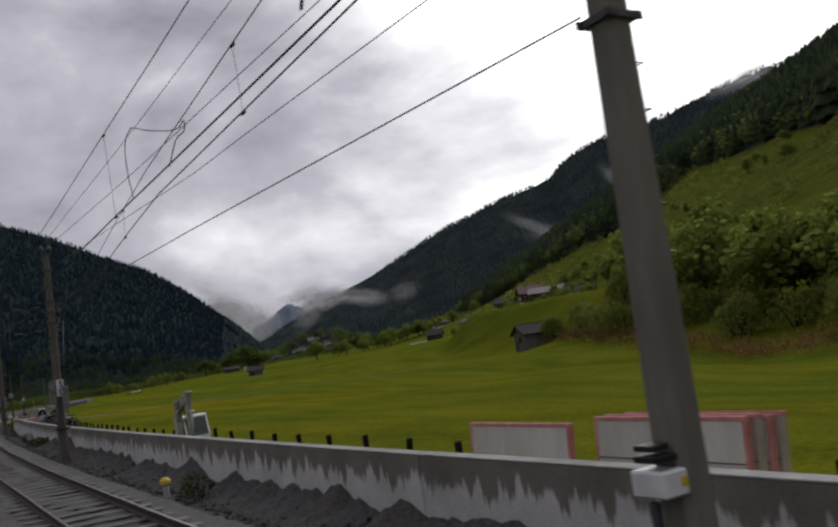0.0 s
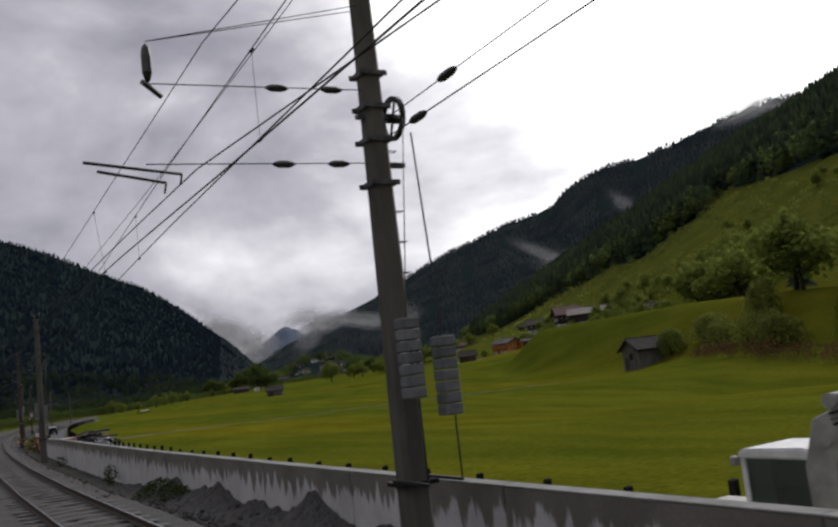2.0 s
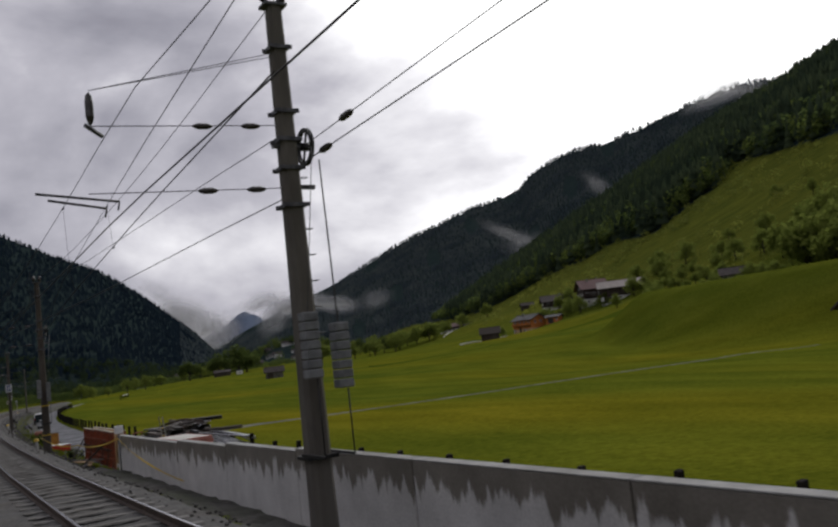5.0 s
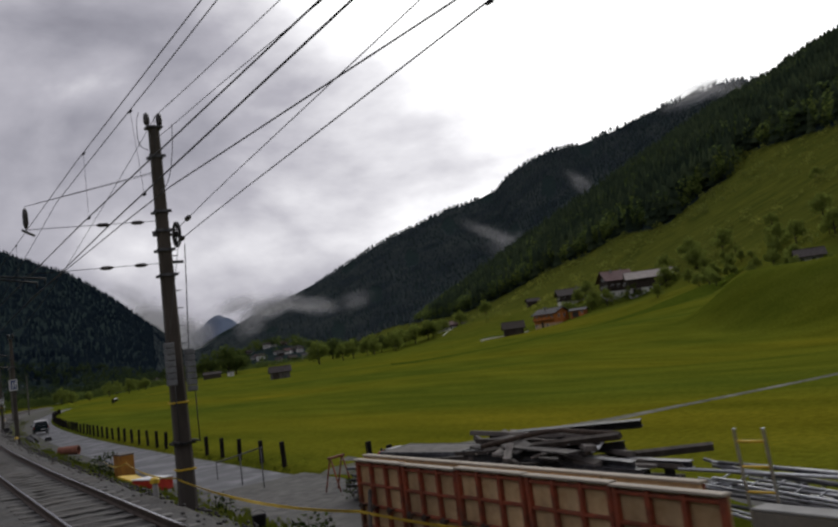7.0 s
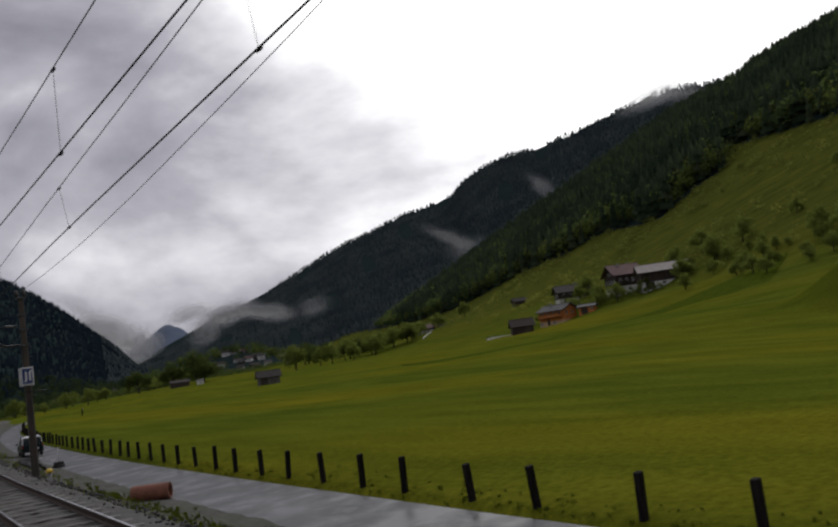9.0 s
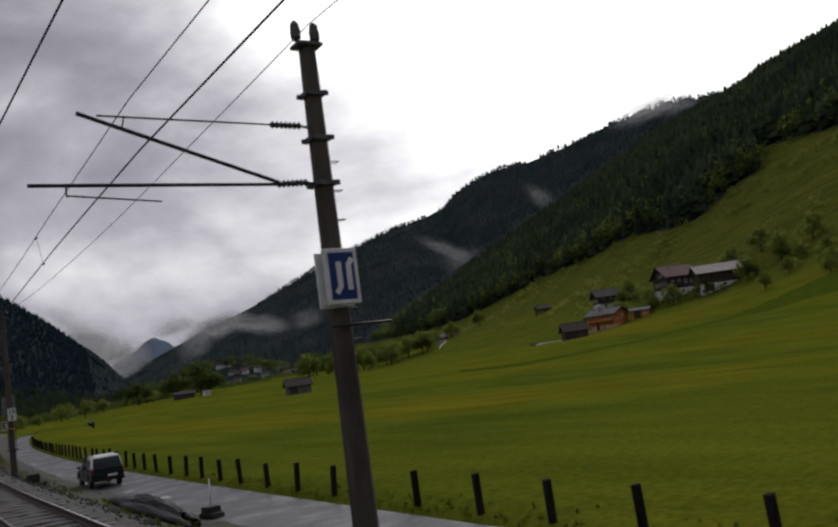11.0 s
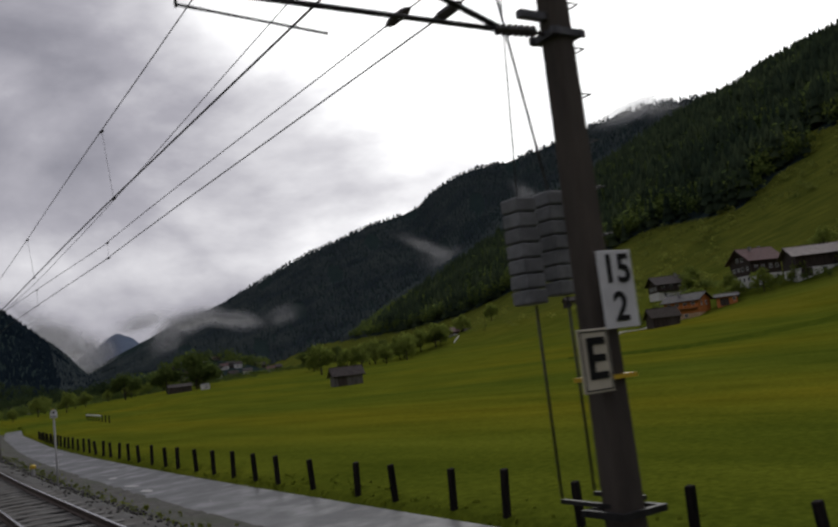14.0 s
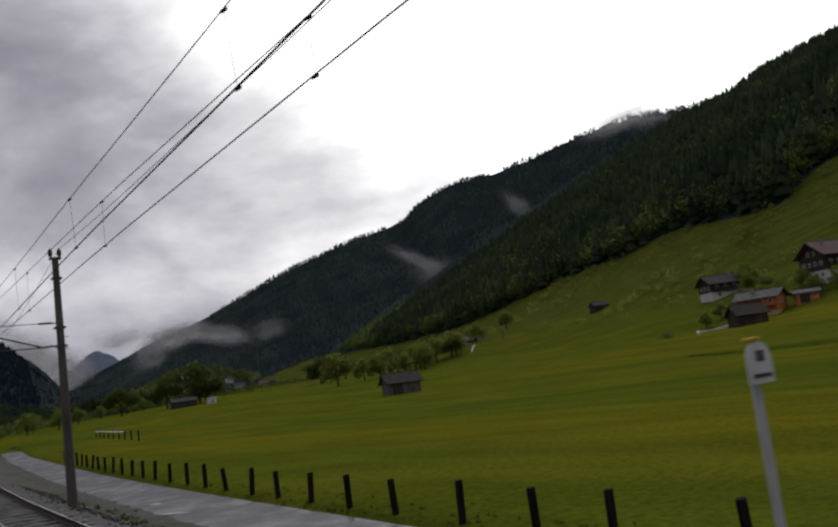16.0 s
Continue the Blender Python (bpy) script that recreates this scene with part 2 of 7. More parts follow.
def leaf_material(name, dark, light, lift=0.7, thin=0.0):
    """Foliage that varies from leaf to leaf; lift: how far the leaves turn up to the sky; thin: light that shines through."""
    m = bpy.data.materials.new(name)
    m.use_nodes = True
    nt = m.node_tree
    nt.nodes.clear()
    g = nt.nodes.new("ShaderNodeNewGeometry")
    r = ramp(nt, g.outputs["Random Per Island"], [(0.0, dark), (1.0, light)])
    c = nt.nodes.new("ShaderNodeTexCoord")
    n = node(nt, "ShaderNodeTexNoise", Scale=0.012, Detail=4.0)
    link(nt, c.outputs["Object"], n.inputs["Vector"])
    r2 = ramp(nt, n.outputs["Fac"], [(0.35, (0.62, 0.66, 0.7)), (0.65, (1.3, 1.25, 1.1))])
    col = mix(nt, 1.0, r.outputs["Color"], r2.outputs["Color"], "MULTIPLY")
    up = nt.nodes.new("ShaderNodeVectorMath")
    up.operation = "MULTIPLY_ADD"
    up.inputs[1].default_value = (1 - lift,) * 3
    up.inputs[2].default_value = (0, 0, lift)
    link(nt, g.outputs["Normal"], up.inputs[0])
    unit = nt.nodes.new("ShaderNodeVectorMath")
    unit.operation = "NORMALIZE"
    link(nt, up.outputs["Vector"], unit.inputs[0])
    face = nt.nodes.new("ShaderNodeBsdfDiffuse")
    link(nt, col, face.inputs["Color"])
    link(nt, unit.outputs["Vector"], face.inputs["Normal"])
    through_leaf = nt.nodes.new("ShaderNodeBsdfTranslucent")
    link(nt, col, through_leaf.inputs["Color"])
    ms = nt.nodes.new("ShaderNodeMixShader")
    ms.inputs["Fac"].default_value = thin
    link(nt, face.outputs["BSDF"], ms.inputs[1])
    link(nt, through_leaf.outputs["BSDF"], ms.inputs[2])
    out = nt.nodes.new("ShaderNodeOutputMaterial")
    link(nt, ms.outputs["Shader"], out.inputs["Surface"])
    return m


M_CONIFER = leaf_material("conifer_needles", (0.046, 0.068, 0.044), (0.076, 0.104, 0.058), 0.86, 0.45)
# paler, bluer needles: the haze of distance is mixed into the colour
M_HAZECONIFER = leaf_material("hazed_conifer_needles", (0.086, 0.110, 0.126), (0.116, 0.144, 0.156), 0.9, 0.45)
# opposite slope: its shade and the blue of distance are put into the colour
M_SHADECONIFER = leaf_material("shaded_conifer_needles", (0.012, 0.021, 0.033), (0.019, 0.030, 0.043), 0.9)
M_SPURLEAF = leaf_material("slope_wood_leaves", (0.058, 0.090, 0.036), (0.094, 0.128, 0.046), 0.88, 0.5)
M_MIXED = leaf_material("mixed_wood_leaves", (0.085, 0.125, 0.034), (0.150, 0.190, 0.054), 0.86, 0.5)
M_VALLEY = leaf_material("valley_wood_leaves", (0.030, 0.050, 0.026), (0.064, 0.088, 0.036), 0.8, 0.45)
M_LEAF = leaf_material("spring_leaves", (0.19, 0.245, 0.050), (0.30, 0.35, 0.080), 0.88, 0.5)
M_SHRUB = leaf_material("shrub_leaves", (0.18, 0.22, 0.050), (0.31, 0.33, 0.078), 0.88, 0.5)
M_REED = leaf_material("dry_reed", (0.15, 0.08, 0.04), (0.28, 0.16, 0.075), 0.7, 0.3)
M_WEED = leaf_material("weed_leaves", (0.016, 0.030, 0.008), (0.06, 0.08, 0.02), 0.4)


def meadow_material():
    m = bpy.data.materials.new("spring_meadow")
    m.use_nodes = True
    nt = m.node_tree
    bsdf = nt.nodes["Principled BSDF"]
    bsdf.inputs["Roughness"].default_value, bsdf.inputs["Specular IOR Level"].default_value = 1.0, 0.0
    c = nt.nodes.new("ShaderNodeTexCoord")
    mp = nt.nodes.new("ShaderNodeMapping")
    mp.inputs["Rotation"].default_value = (0, 0, radians(-60))
    mp.inputs["Scale"].default_value = (1.0, 0.32, 0.3)
    link(nt, c.outputs["Object"], mp.inputs["Vector"])
    big = node(nt, "ShaderNodeTexNoise", Scale=0.028, Detail=5.0, Roughness=0.55)
    mid = node(nt, "ShaderNodeTexNoise", Scale=0.22, Detail=6.0, Roughness=0.62)
    fine = node(nt, "ShaderNodeTexNoise", Scale=3.5, Detail=6.0, Roughness=0.7)
    link(nt, mp.outputs["Vector"], big.inputs["Vector"])
    link(nt, mp.outputs["Vector"], mid.inputs["Vector"])
    link(nt, c.outputs["Object"], fine.inputs["Vector"])
    base = ramp(nt, big.outputs["Fac"], [(0.34, (0.078, 0.103, 0.0135)), (0.52, (0.107, 0.121, 0.0135)), (0.70, (0.146, 0.135, 0.0125))]).outputs["Color"]
    tone = ramp(nt, mid.outputs["Fac"], [(0.3, (0.72, 0.76, 0.72)), (0.7, (1.25, 1.2, 1.15))]).outputs["Color"]
    grain = ramp(nt, fine.outputs["Fac"], [(0.3, (0.62, 0.66, 0.6)), (0.7, (1.3, 1.28, 1.2))]).outputs["Color"]
    col = mix(nt, 1.0, mix(nt, 1.0, base, tone, "MULTIPLY"), grain, "MULTIPLY")
    sep = nt.nodes.new("ShaderNodeSeparateXYZ")
    link(nt, c.outputs["Object"], sep.inputs["Vector"])
    rise = nt.nodes.new("ShaderNodeMath")
    rise.operation = "MULTIPLY_ADD"
    rise.inputs[1].default_value = 30.0
    link(nt, mid.outputs["Fac"], rise.inputs[0])
    link(nt, sep.outputs["Z"], rise.inputs[2])
    pasture = nt.nodes.new("ShaderNodeMapRange")
    for key, value in (("From Min", 18.0), ("From Max", 42.0), ("To Min", 0.0), ("To Max", 1.0)):
        pasture.inputs[key].default_value = value
    link(nt, rise.outputs["Value"], pasture.inputs["Value"])
    rough_col = ramp(nt, mid.outputs["Fac"], [(0.34, (0.056, 0.070, 0.014)), (0.66, (0.116, 0.122, 0.022))]).outputs["Color"]
    col = mix(nt, pasture.outputs["Result"], col, mix(nt, 1.0, rough_col, grain, "MULTIPLY"))
    flowers = node(nt, "ShaderNodeTexVoronoi", Scale=2.6)
    link(nt, c.outputs["Object"], flowers.inputs["Vector"])
    dotted = ramp(nt, flowers.outputs["Distance"], [(0.06, (1, 1, 1)), (0.16, (0, 0, 0))]).outputs["Color"]
    where = ramp(nt, big.outputs["Fac"], [(0.5, (0, 0, 0)), (0.66, (0.55, 0.55, 0.55))]).outputs["Color"]
    col = mix(nt, mix(nt, 1.0, dotted, where, "MULTIPLY"), col, (0.30, 0.24, 0.01))
    link(nt, col, bsdf.inputs["Base Color"])
    b = node(nt, "ShaderNodeBump", Strength=0.5, Distance=0.15)
    link(nt, fine.outputs["Fac"], b.inputs["Height"])
    link(nt, b.outputs["Normal"], bsdf.inputs["Normal"])
    return m


def stained_wall_material():
    """Cast concrete: a damp dark band under the coping that runs down in drips."""
    m = bpy.data.materials.new("stained_concrete")
    m.use_nodes = True
    nt = m.node_tree
    bsdf = nt.nodes["Principled BSDF"]
    bsdf.inputs["Roughness"].default_value = 0.85
    c = nt.nodes.new("ShaderNodeTexCoord")
    info = nt.nodes.new("ShaderNodeObjectInfo")
    off = nt.nodes.new("ShaderNodeVectorMath")
    off.operation = "MULTIPLY_ADD"
    off.inputs[1].default_value = (0, 90, 0)
    link(nt, info.outputs["Random"], off.inputs[0])
    link(nt, c.outputs["Object"], off.inputs[2])
    stretch = nt.nodes.new("ShaderNodeMapping")
    stretch.inputs["Scale"].default_value = (1, 1, 0.10)
    link(nt, off.outputs["Vector"], stretch.inputs["Vector"])
    drips = node(nt, "ShaderNodeTexNoise", Scale=2.6, Detail=5.0, Roughness=0.65)
    link(nt, stretch.outputs["Vector"], drips.inputs["Vector"])
    sep = nt.nodes.new("ShaderNodeSeparateXYZ")
    link(nt, c.outputs["Object"], sep.inputs["Vector"])
    edge = nt.nodes.new("ShaderNodeMath")
    edge.operation = "MULTIPLY_ADD"
    edge.inputs[1].default_value = 2.1
    link(nt, drips.outputs["Fac"], edge.inputs[0])
    link(nt, sep.outputs["Z"], edge.inputs[2])
    damp = ramp(nt, edge.outputs["Value"], [(0.57, (0, 0, 0)), (0.68, (1, 1, 1))]).outputs["Color"]
    wide = node(nt, "ShaderNodeTexNoise", Scale=0.8, Detail=5.0, Roughness=0.6)
    link(nt, off.outputs["Vector"], wide.inputs["Vector"])
    pale = ramp(nt, wide.outputs["Fac"], [(0.3, (0.44, 0.43, 0.415)), (0.7, (0.66, 0.645, 0.62))]).outputs["Color"]
    grain = node(nt, "ShaderNodeTexNoise", Scale=22.0, Detail=4.0)
    link(nt, off.outputs["Vector"], grain.inputs["Vector"])
    wet = ramp(nt, wide.outputs["Fac"], [(0.3, (0.14, 0.126, 0.104)), (0.7, (0.235, 0.215, 0.182))]).outputs["Color"]
    col = mix(nt, damp, pale, wet)
    col = mix(nt, 1.0, col, ramp(nt, grain.outputs["Fac"], [(0.3, (0.85, 0.85, 0.85)), (0.7, (1.1, 1.1, 1.1))]).outputs["Color"], "MULTIPLY")
    link(nt, col, bsdf.inputs["Base Color"])
    b = node(nt, "ShaderNodeBump", Strength=0.25, Distance=0.01)
    link(nt, grain.outputs["Fac"], b.inputs["Height"])
    link(nt, b.outputs["Normal"], bsdf.inputs["Normal"])
    return m


def wet_road_material():
    m = bpy.data.materials.new("wet_asphalt")
    m.use_nodes = True
    nt = m.node_tree
    bsdf = nt.nodes["Principled BSDF"]
    bsdf.inputs["Specular IOR Level"].default_value = 0.3
    c = nt.nodes.new("ShaderNodeTexCoord")
    fine = node(nt, "ShaderNodeTexNoise", Scale=30.0, Detail=4.0)
    patch = node(nt, "ShaderNodeTexNoise", Scale=0.55, Detail=6.0, Roughness=0.62)
    link(nt, c.outputs["Object"], fine.inputs["Vector"])
    link(nt, c.outputs["Object"], patch.inputs["Vector"])
    col = ramp(nt, patch.outputs["Fac"], [(0.35, (0.045, 0.047, 0.052)), (0.62, (0.08, 0.082, 0.088)), (0.72, (0.13, 0.13, 0.132))]).outputs["Color"]
    link(nt, col, bsdf.inputs["Base Color"])
    link(nt, ramp(nt, patch.outputs["Fac"], [(0.38, (0.34, 0.34, 0.34)), (0.60, (0.68, 0.68, 0.68))]).outputs["Color"], bsdf.inputs["Roughness"])
    b = node(nt, "ShaderNodeBump", Strength=0.12, Distance=0.01)
    link(nt, fine.outputs["Fac"], b.inputs["Height"])
    link(nt, b.outputs["Normal"], bsdf.inputs["Normal"])
    return m


def cloud_material(name, density, tear):
    """Drifting cloud that scatters the light of the whole sky: thick in the middle, torn towards its rim."""
    m = bpy.data.materials.new(name)
    m.use_nodes = True
    nt = m.node_tree
    nt.nodes.clear()
    c = nt.nodes.new("ShaderNodeTexCoord")
    length = nt.nodes.new("ShaderNodeVectorMath")
    length.operation = "LENGTH"
    flat = nt.nodes.new("ShaderNodeMapping")
    flat.inputs["Scale"].default_value = (1, 0, 1)
    link(nt, c.outputs["Object"], flat.inputs["Vector"])
    link(nt, flat.outputs["Vector"], length.inputs[0])
    info = nt.nodes.new("ShaderNodeObjectInfo")
    off = nt.nodes.new("ShaderNodeVectorMath")
    off.operation = "MULTIPLY_ADD"
    off.inputs[1].default_value = (40, 40, 40)
    link(nt, info.outputs["Random"], off.inputs[0])
    link(nt, c.outputs["Object"], off.inputs[2])
    wide = nt.nodes.new("ShaderNodeMapping")
    wide.inputs["Scale"].default_value = (2.0, 0.6, 1.2)
    link(nt, off.outputs["Vector"], wide.inputs["Vector"])
    n = node(nt, "ShaderNodeTexNoise", Scale=1.5, Detail=6.0, Roughness=0.58, Distortion=0.4)
    link(nt, wide.outputs["Vector"], n.inputs["Vector"])
    fall = ramp(nt, length.outputs["Value"], [(0.0, (1, 1, 1)), (0.35, (0.82, 0.82, 0.82)), (0.7, (0.3, 0.3, 0.3)), (0.92, (0, 0, 0))]).outputs["Color"]
    torn = nt.nodes.new("ShaderNodeMath")
    torn.operation = "MULTIPLY_ADD"
    torn.inputs[1].default_value, torn.inputs[2].default_value = tear, -0.5 * tear
    link(nt, n.outputs["Fac"], torn.inputs[0])
    both = nt.nodes.new("ShaderNodeMath")
    both.operation = "ADD"
    link(nt, torn.outputs["Value"], both.inputs[0])
    link(nt, fall, both.inputs[1])
    soft = nt.nodes.new("ShaderNodeMath")
    soft.operation = "MULTIPLY"
    soft.use_clamp = True
    link(nt, both.outputs["Value"], soft.inputs[0])
    link(nt, fall, soft.inputs[1])
    alpha = nt.nodes.new("ShaderNodeMath")
    alpha.operation = "MULTIPLY"
    alpha.inputs[1].default_value = density
    link(nt, soft.outputs["Value"], alpha.inputs[0])
    g = nt.nodes.new("ShaderNodeNewGeometry")
    up = nt.nodes.new("ShaderNodeVectorMath")
    up.operation = "MULTIPLY_ADD"
    up.inputs[1].default_value, up.inputs[2].default_value = (0.15, 0.15, 0.15), (0, 0, 0.85)
    link(nt, g.outputs["Normal"], up.inputs[0])
    white = node(nt, "ShaderNodeBsdfDiffuse", Color=(0.97, 0.97, 0.98, 1))
    link(nt, up.outputs["Vector"], white.inputs["Normal"])
    inner = node(nt, "ShaderNodeBsdfTranslucent", Color=(0.97, 0.97, 0.98, 1))
    link(nt, up.outputs["Vector"], inner.inputs["Normal"])
    lit = nt.nodes.new("ShaderNodeMixShader")
    lit.inputs["Fac"].default_value = 0.5
    link(nt, white.outputs["BSDF"], lit.inputs[1])
    link(nt, inner.outputs["BSDF"], lit.inputs[2])
    clear = nt.nodes.new("ShaderNodeBsdfTransparent")
    ms = nt.nodes.new("ShaderNodeMixShader")
    link(nt, alpha.outputs["Value"], ms.inputs["Fac"])
    link(nt, clear.outputs["BSDF"], ms.inputs[1])
    link(nt, lit.outputs["Shader"], ms.inputs[2])
    out = nt.nodes.new("ShaderNodeOutputMaterial")
    link(nt, ms.outputs["Shader"], out.inputs["Surface"])
    return m


M_GRASS, M_WALL, M_ROAD = meadow_material(), stained_wall_material(), wet_road_material()
# dark floor under the woods, tinted bluish to imitate mountain haze
M_HAZEFLOOR = material("hazed_forest_floor", (0.015, 0.025, 0.026), (0.027, 0.039, 0.037), 0.06, 0.95, bump=0, spec=0.0)
# blue-grey here is distance haze, carried by the base colour
M_HAZEPEAK = material("hazed_mountain_side", (0.09, 0.115, 0.165), (0.135, 0.158, 0.21), 0.004, 0.95, bump=0, spec=0.0)
# darker green that stands for shade on the meadow bank
M_BANKSHADE = material("bank_shade_green", (0.040, 0.062, 0.007), (0.074, 0.094, 0.010), 0.6, 0.95, bump=0.1, spec=0.0)
M_CLOUD, M_WISP = cloud_material("low_cloud", 0.5, 1.6), cloud_material("thin_low_cloud", 0.22, 2.6)
M_BANK = cloud_material("cloud_bank", 0.85, 2.2)


# ---------------------------------------------------------------- geometry helpers
def to_mesh(name, bm, mat):
    me = bpy.data.meshes.new(name)
    bm.normal_update()
    bm.to_mesh(me)
    bm.free()
    for m in (mat if isinstance(mat, (list, tuple)) else [mat]):
        me.materials.append(m)
    return me


def part(name, bm, mat, parent, label=""):
    ob = new(name, to_mesh(name, bm, mat))
    ob.parent = parent
    if label:
        ob["label"] = label
    return ob


def thing(name, m, label, category, group="", kind=""):
    ob = new(name)
    ob.matrix_basis = m
    return tagged(ob, label, category, group, kind)


def single(name, bm, mat, m, label, category, group="", kind=""):
    ob = new(name, to_mesh(name, bm, mat))
    ob.matrix_basis = m
    return tagged(ob, label, category, group, kind)


def raw(name, verts, faces, mats, smooth=False, index=None):
    me = bpy.data.meshes.new(name)
    me.from_pydata(verts, [], faces)
    for m in mats:
        me.materials.append(m)
    if smooth:
        me.polygons.foreach_set("use_smooth", [True] * len(me.polygons))
    if index is not None:
        me.polygons.foreach_set("material_index", index)
    me.update()
    return new(name, me)


def box(bm, x0, x1, y0, y1, z0, z1, bevel=0.0, m=None):
    vs = [bm.verts.new((x, y, z)) for x in (x0, x1) for y in (y0, y1) for z in (z0, z1)]
    fs = [bm.faces.new([vs[i] for i in f]) for f in ((0, 1, 3, 2), (4, 6, 7, 5), (0, 4, 5, 1), (2, 3, 7, 6), (0, 2, 6, 4), (1, 5, 7, 3))]
    if m is not None:
        bmesh.ops.transform(bm, matrix=m, verts=vs)
    if bevel:
        bmesh.ops.bevel(bm, geom=list({e for f in fs for e in f.edges}), offset=bevel, segments=1, affect="EDGES")


def tube(bm, a, b, r0, r1=None, sides=10, caps=True):
    a, b = Vector(a), Vector(b)
    r1 = r0 if r1 is None else r1
    q = (b - a).to_track_quat("Z", "Y")
    rings = []
    for p, r in ((a, r0), (b, r1)):
        rings.append([bm.verts.new(p + q @ Vector((r * math.cos(k * 2 * math.pi / sides), r * math.sin(k * 2 * math.pi / sides), 0))) for k in range(sides)])
    for k in range(sides):
        f = bm.faces.new((rings[0][k], rings[0][(k + 1) % sides], rings[1][(k + 1) % sides], rings[1][k]))
        f.smooth = True
    if caps:
        bm.faces.new(rings[0][::-1])
        bm.faces.new(rings[1])


def lathe(bm, a, b, profile, sides=10):
    """A turned body along a-b; profile: (share of the length, radius)."""
    a, b = Vector(a), Vector(b)
    for (s0, r0), (s1, r1) in zip(profile, profile[1:]):
        tube(bm, a.lerp(b, s0), a.lerp(b, s1), max(r0, 0.001), max(r1, 0.001), sides, caps=False)


def prism(bm, outline, x0, x1, bevel=0.0):
    """Outline of (y, z) points drawn out along x."""
    a = [bm.verts.new((x0, y, z)) for y, z in outline]
    b = [bm.verts.new((x1, y, z)) for y, z in outline]
    fs = [bm.faces.new(a), bm.faces.new(b[::-1])]
    n = len(outline)
    for i in range(n):
        fs.append(bm.faces.new((a[i], b[i], b[(i + 1) % n], a[(i + 1) % n])))
    bmesh.ops.recalc_face_normals(bm, faces=fs)
    if bevel:
        bmesh.ops.bevel(bm, geom=list({e for f in fs for e in f.edges}), offset=bevel, segments=2, affect="EDGES")


# ---------------------------------------------------------------- the lie of the land
TRACK = [(-80, 0.0), (0.0, 0.0), (16.05, 0.11), (32.08, 0.45), (48.1, 1.02), (64.1, 1.8), (80.08, 2.81), (96.03, 4.04), (111.95, 5.47), (127.84, 7.11), (143.69, 8.95), (159.52, 11.0), (175.3, 13.25), (191.04, 15.7), (206.74, 18.37), (222.39, 21.24), (237.99, 24.32), (253.53, 27.62), (269.01, 31.13), (284.44, 34.86), (299.8, 38.79), (315.09, 42.94), (375, 60.6), (515, 107)]
TY, TX = np.array([a for a, b in TRACK]), np.array([b for a, b in TRACK])


def track_x(y):
    return np.interp(y, TY, TX)


def heading(y):
    """Degrees that the line has turned to the right at y."""
    return math.degrees(math.atan2(float(track_x(y + 4) - track_x(y - 4)), 8.0))


def beside(u, y, z=0.0, turn=0.0):
    """A pose u metres to the right of the ride at y, its y axis along the line."""
    return pose(float(track_x(y)) + u, y, z, 0, 0, -heading(y) + turn)


# far crests round the middle of the ride: azimuth, rise, distance
CREST = [(-60, 0.25, 2600), (-20, 0.24, 2600), (5, 0.21, 2600), (10, 0.178, 2600), (12.5, 0.155, 2600), (15.2, 0.135, 2650), (16.4, 0.1206, 2700), (17.9, 0.1004, 2750), (19.2, 0.0801, 2800), (20.7, 0.0562, 2900),
         (22.1, 0.0353, 3600), (23.7, 0.0484, 3500), (25.5, 0.062, 3400), (27.3, 0.0769, 3300), (29.0, 0.0862, 3200), (31.0, 0.101, 3050), (32.9, 0.1162, 2950),
         (34.4, 0.129, 2880), (35.9, 0.1405, 2850), (37.1, 0.1471, 2850), (38.6, 0.1566, 2870), (40.1, 0.166, 2900), (41.6, 0.1708, 2920), (43.5, 0.1809, 2950),
         (44.2, 0.1935, 2900), (45.7, 0.2086, 2850), (47.8, 0.2189, 2800), (49.4, 0.2186, 2750), (51.1, 0.2281, 2700), (52.9, 0.2348, 2650), (54.7, 0.2443, 2600),
         (56.8, 0.2552, 2500), (58.8, 0.2595, 2400), (60.7, 0.2575, 2300), (62.1, 0.2562, 2200), (66, 0.255, 2200), (120, 0.26, 2200), (180, 0.25, 2600)]
CA, CT, CD = (np.array([c[k] for c in CREST]) for k in range(3))
CT = CT - 0.0015
# the nearer wooded spur
SPUR = [(40, 0.13), (50, 0.19), (56, 0.225), (60, 0.243), (62.1, 0.2525), (62.6, 0.262), (63.6, 0.2690), (65.8, 0.2800), (70, 0.297), (76, 0.318), (90, 0.36), (180, 0.36)]
SA, ST = (np.array([c[k] for c in SPUR]) for k in range(2))
ST = ST - 0.012
HW = np.array([-4000, -200, -63, 0, 25, 42, 72, 78, 110, 253, 420, 1400, 4000])
HZ = np.array([-12, -5, -3.7, -1.4, 0.8, 4.0, 12.5, 14.5, 30, 112, 205, 748, 2000])
KNOTS = [(110, 135, -1.0), (219, 339, 5.0), (248, 348, 6.6), (280, 340, 14.9), (274, 316, 15.6), (356, 465, 21.6), (144, 376, -0.2), (372, 557, 16.3), (199, 213, 12.2), (160, 232, 4.0), (100, 60, -1.3),
         (275, 370, 12.5), (440, 890, 11.0), (470, 985, 21.0), (505, 1070, 33.0), (42, 135, -1.22), (70, 134, -1.15), (45, 60, -1.25), (50, 195, -1.2), (75, 270, -1.1), (80, 40, -1.3), (98, 88, -1.2), (70, 0, -1.3), (100, 30, -1.2), (60, 20, -1.3), (90, 115, -1.2)]


def bare_land(x, y):
    w = x * 0.866 - y * 0.5
    return np.interp(w, HW, HZ) + 0.02 * np.clip(y - 200, -30, 800) * np.clip((w + 300) / 200, 0, 1)


KRES = [(kx, ky, kz - float(bare_land(np.float64(kx), np.float64(ky)))) for kx, ky, kz in KNOTS]
CX, CY = 5.5, 112.0
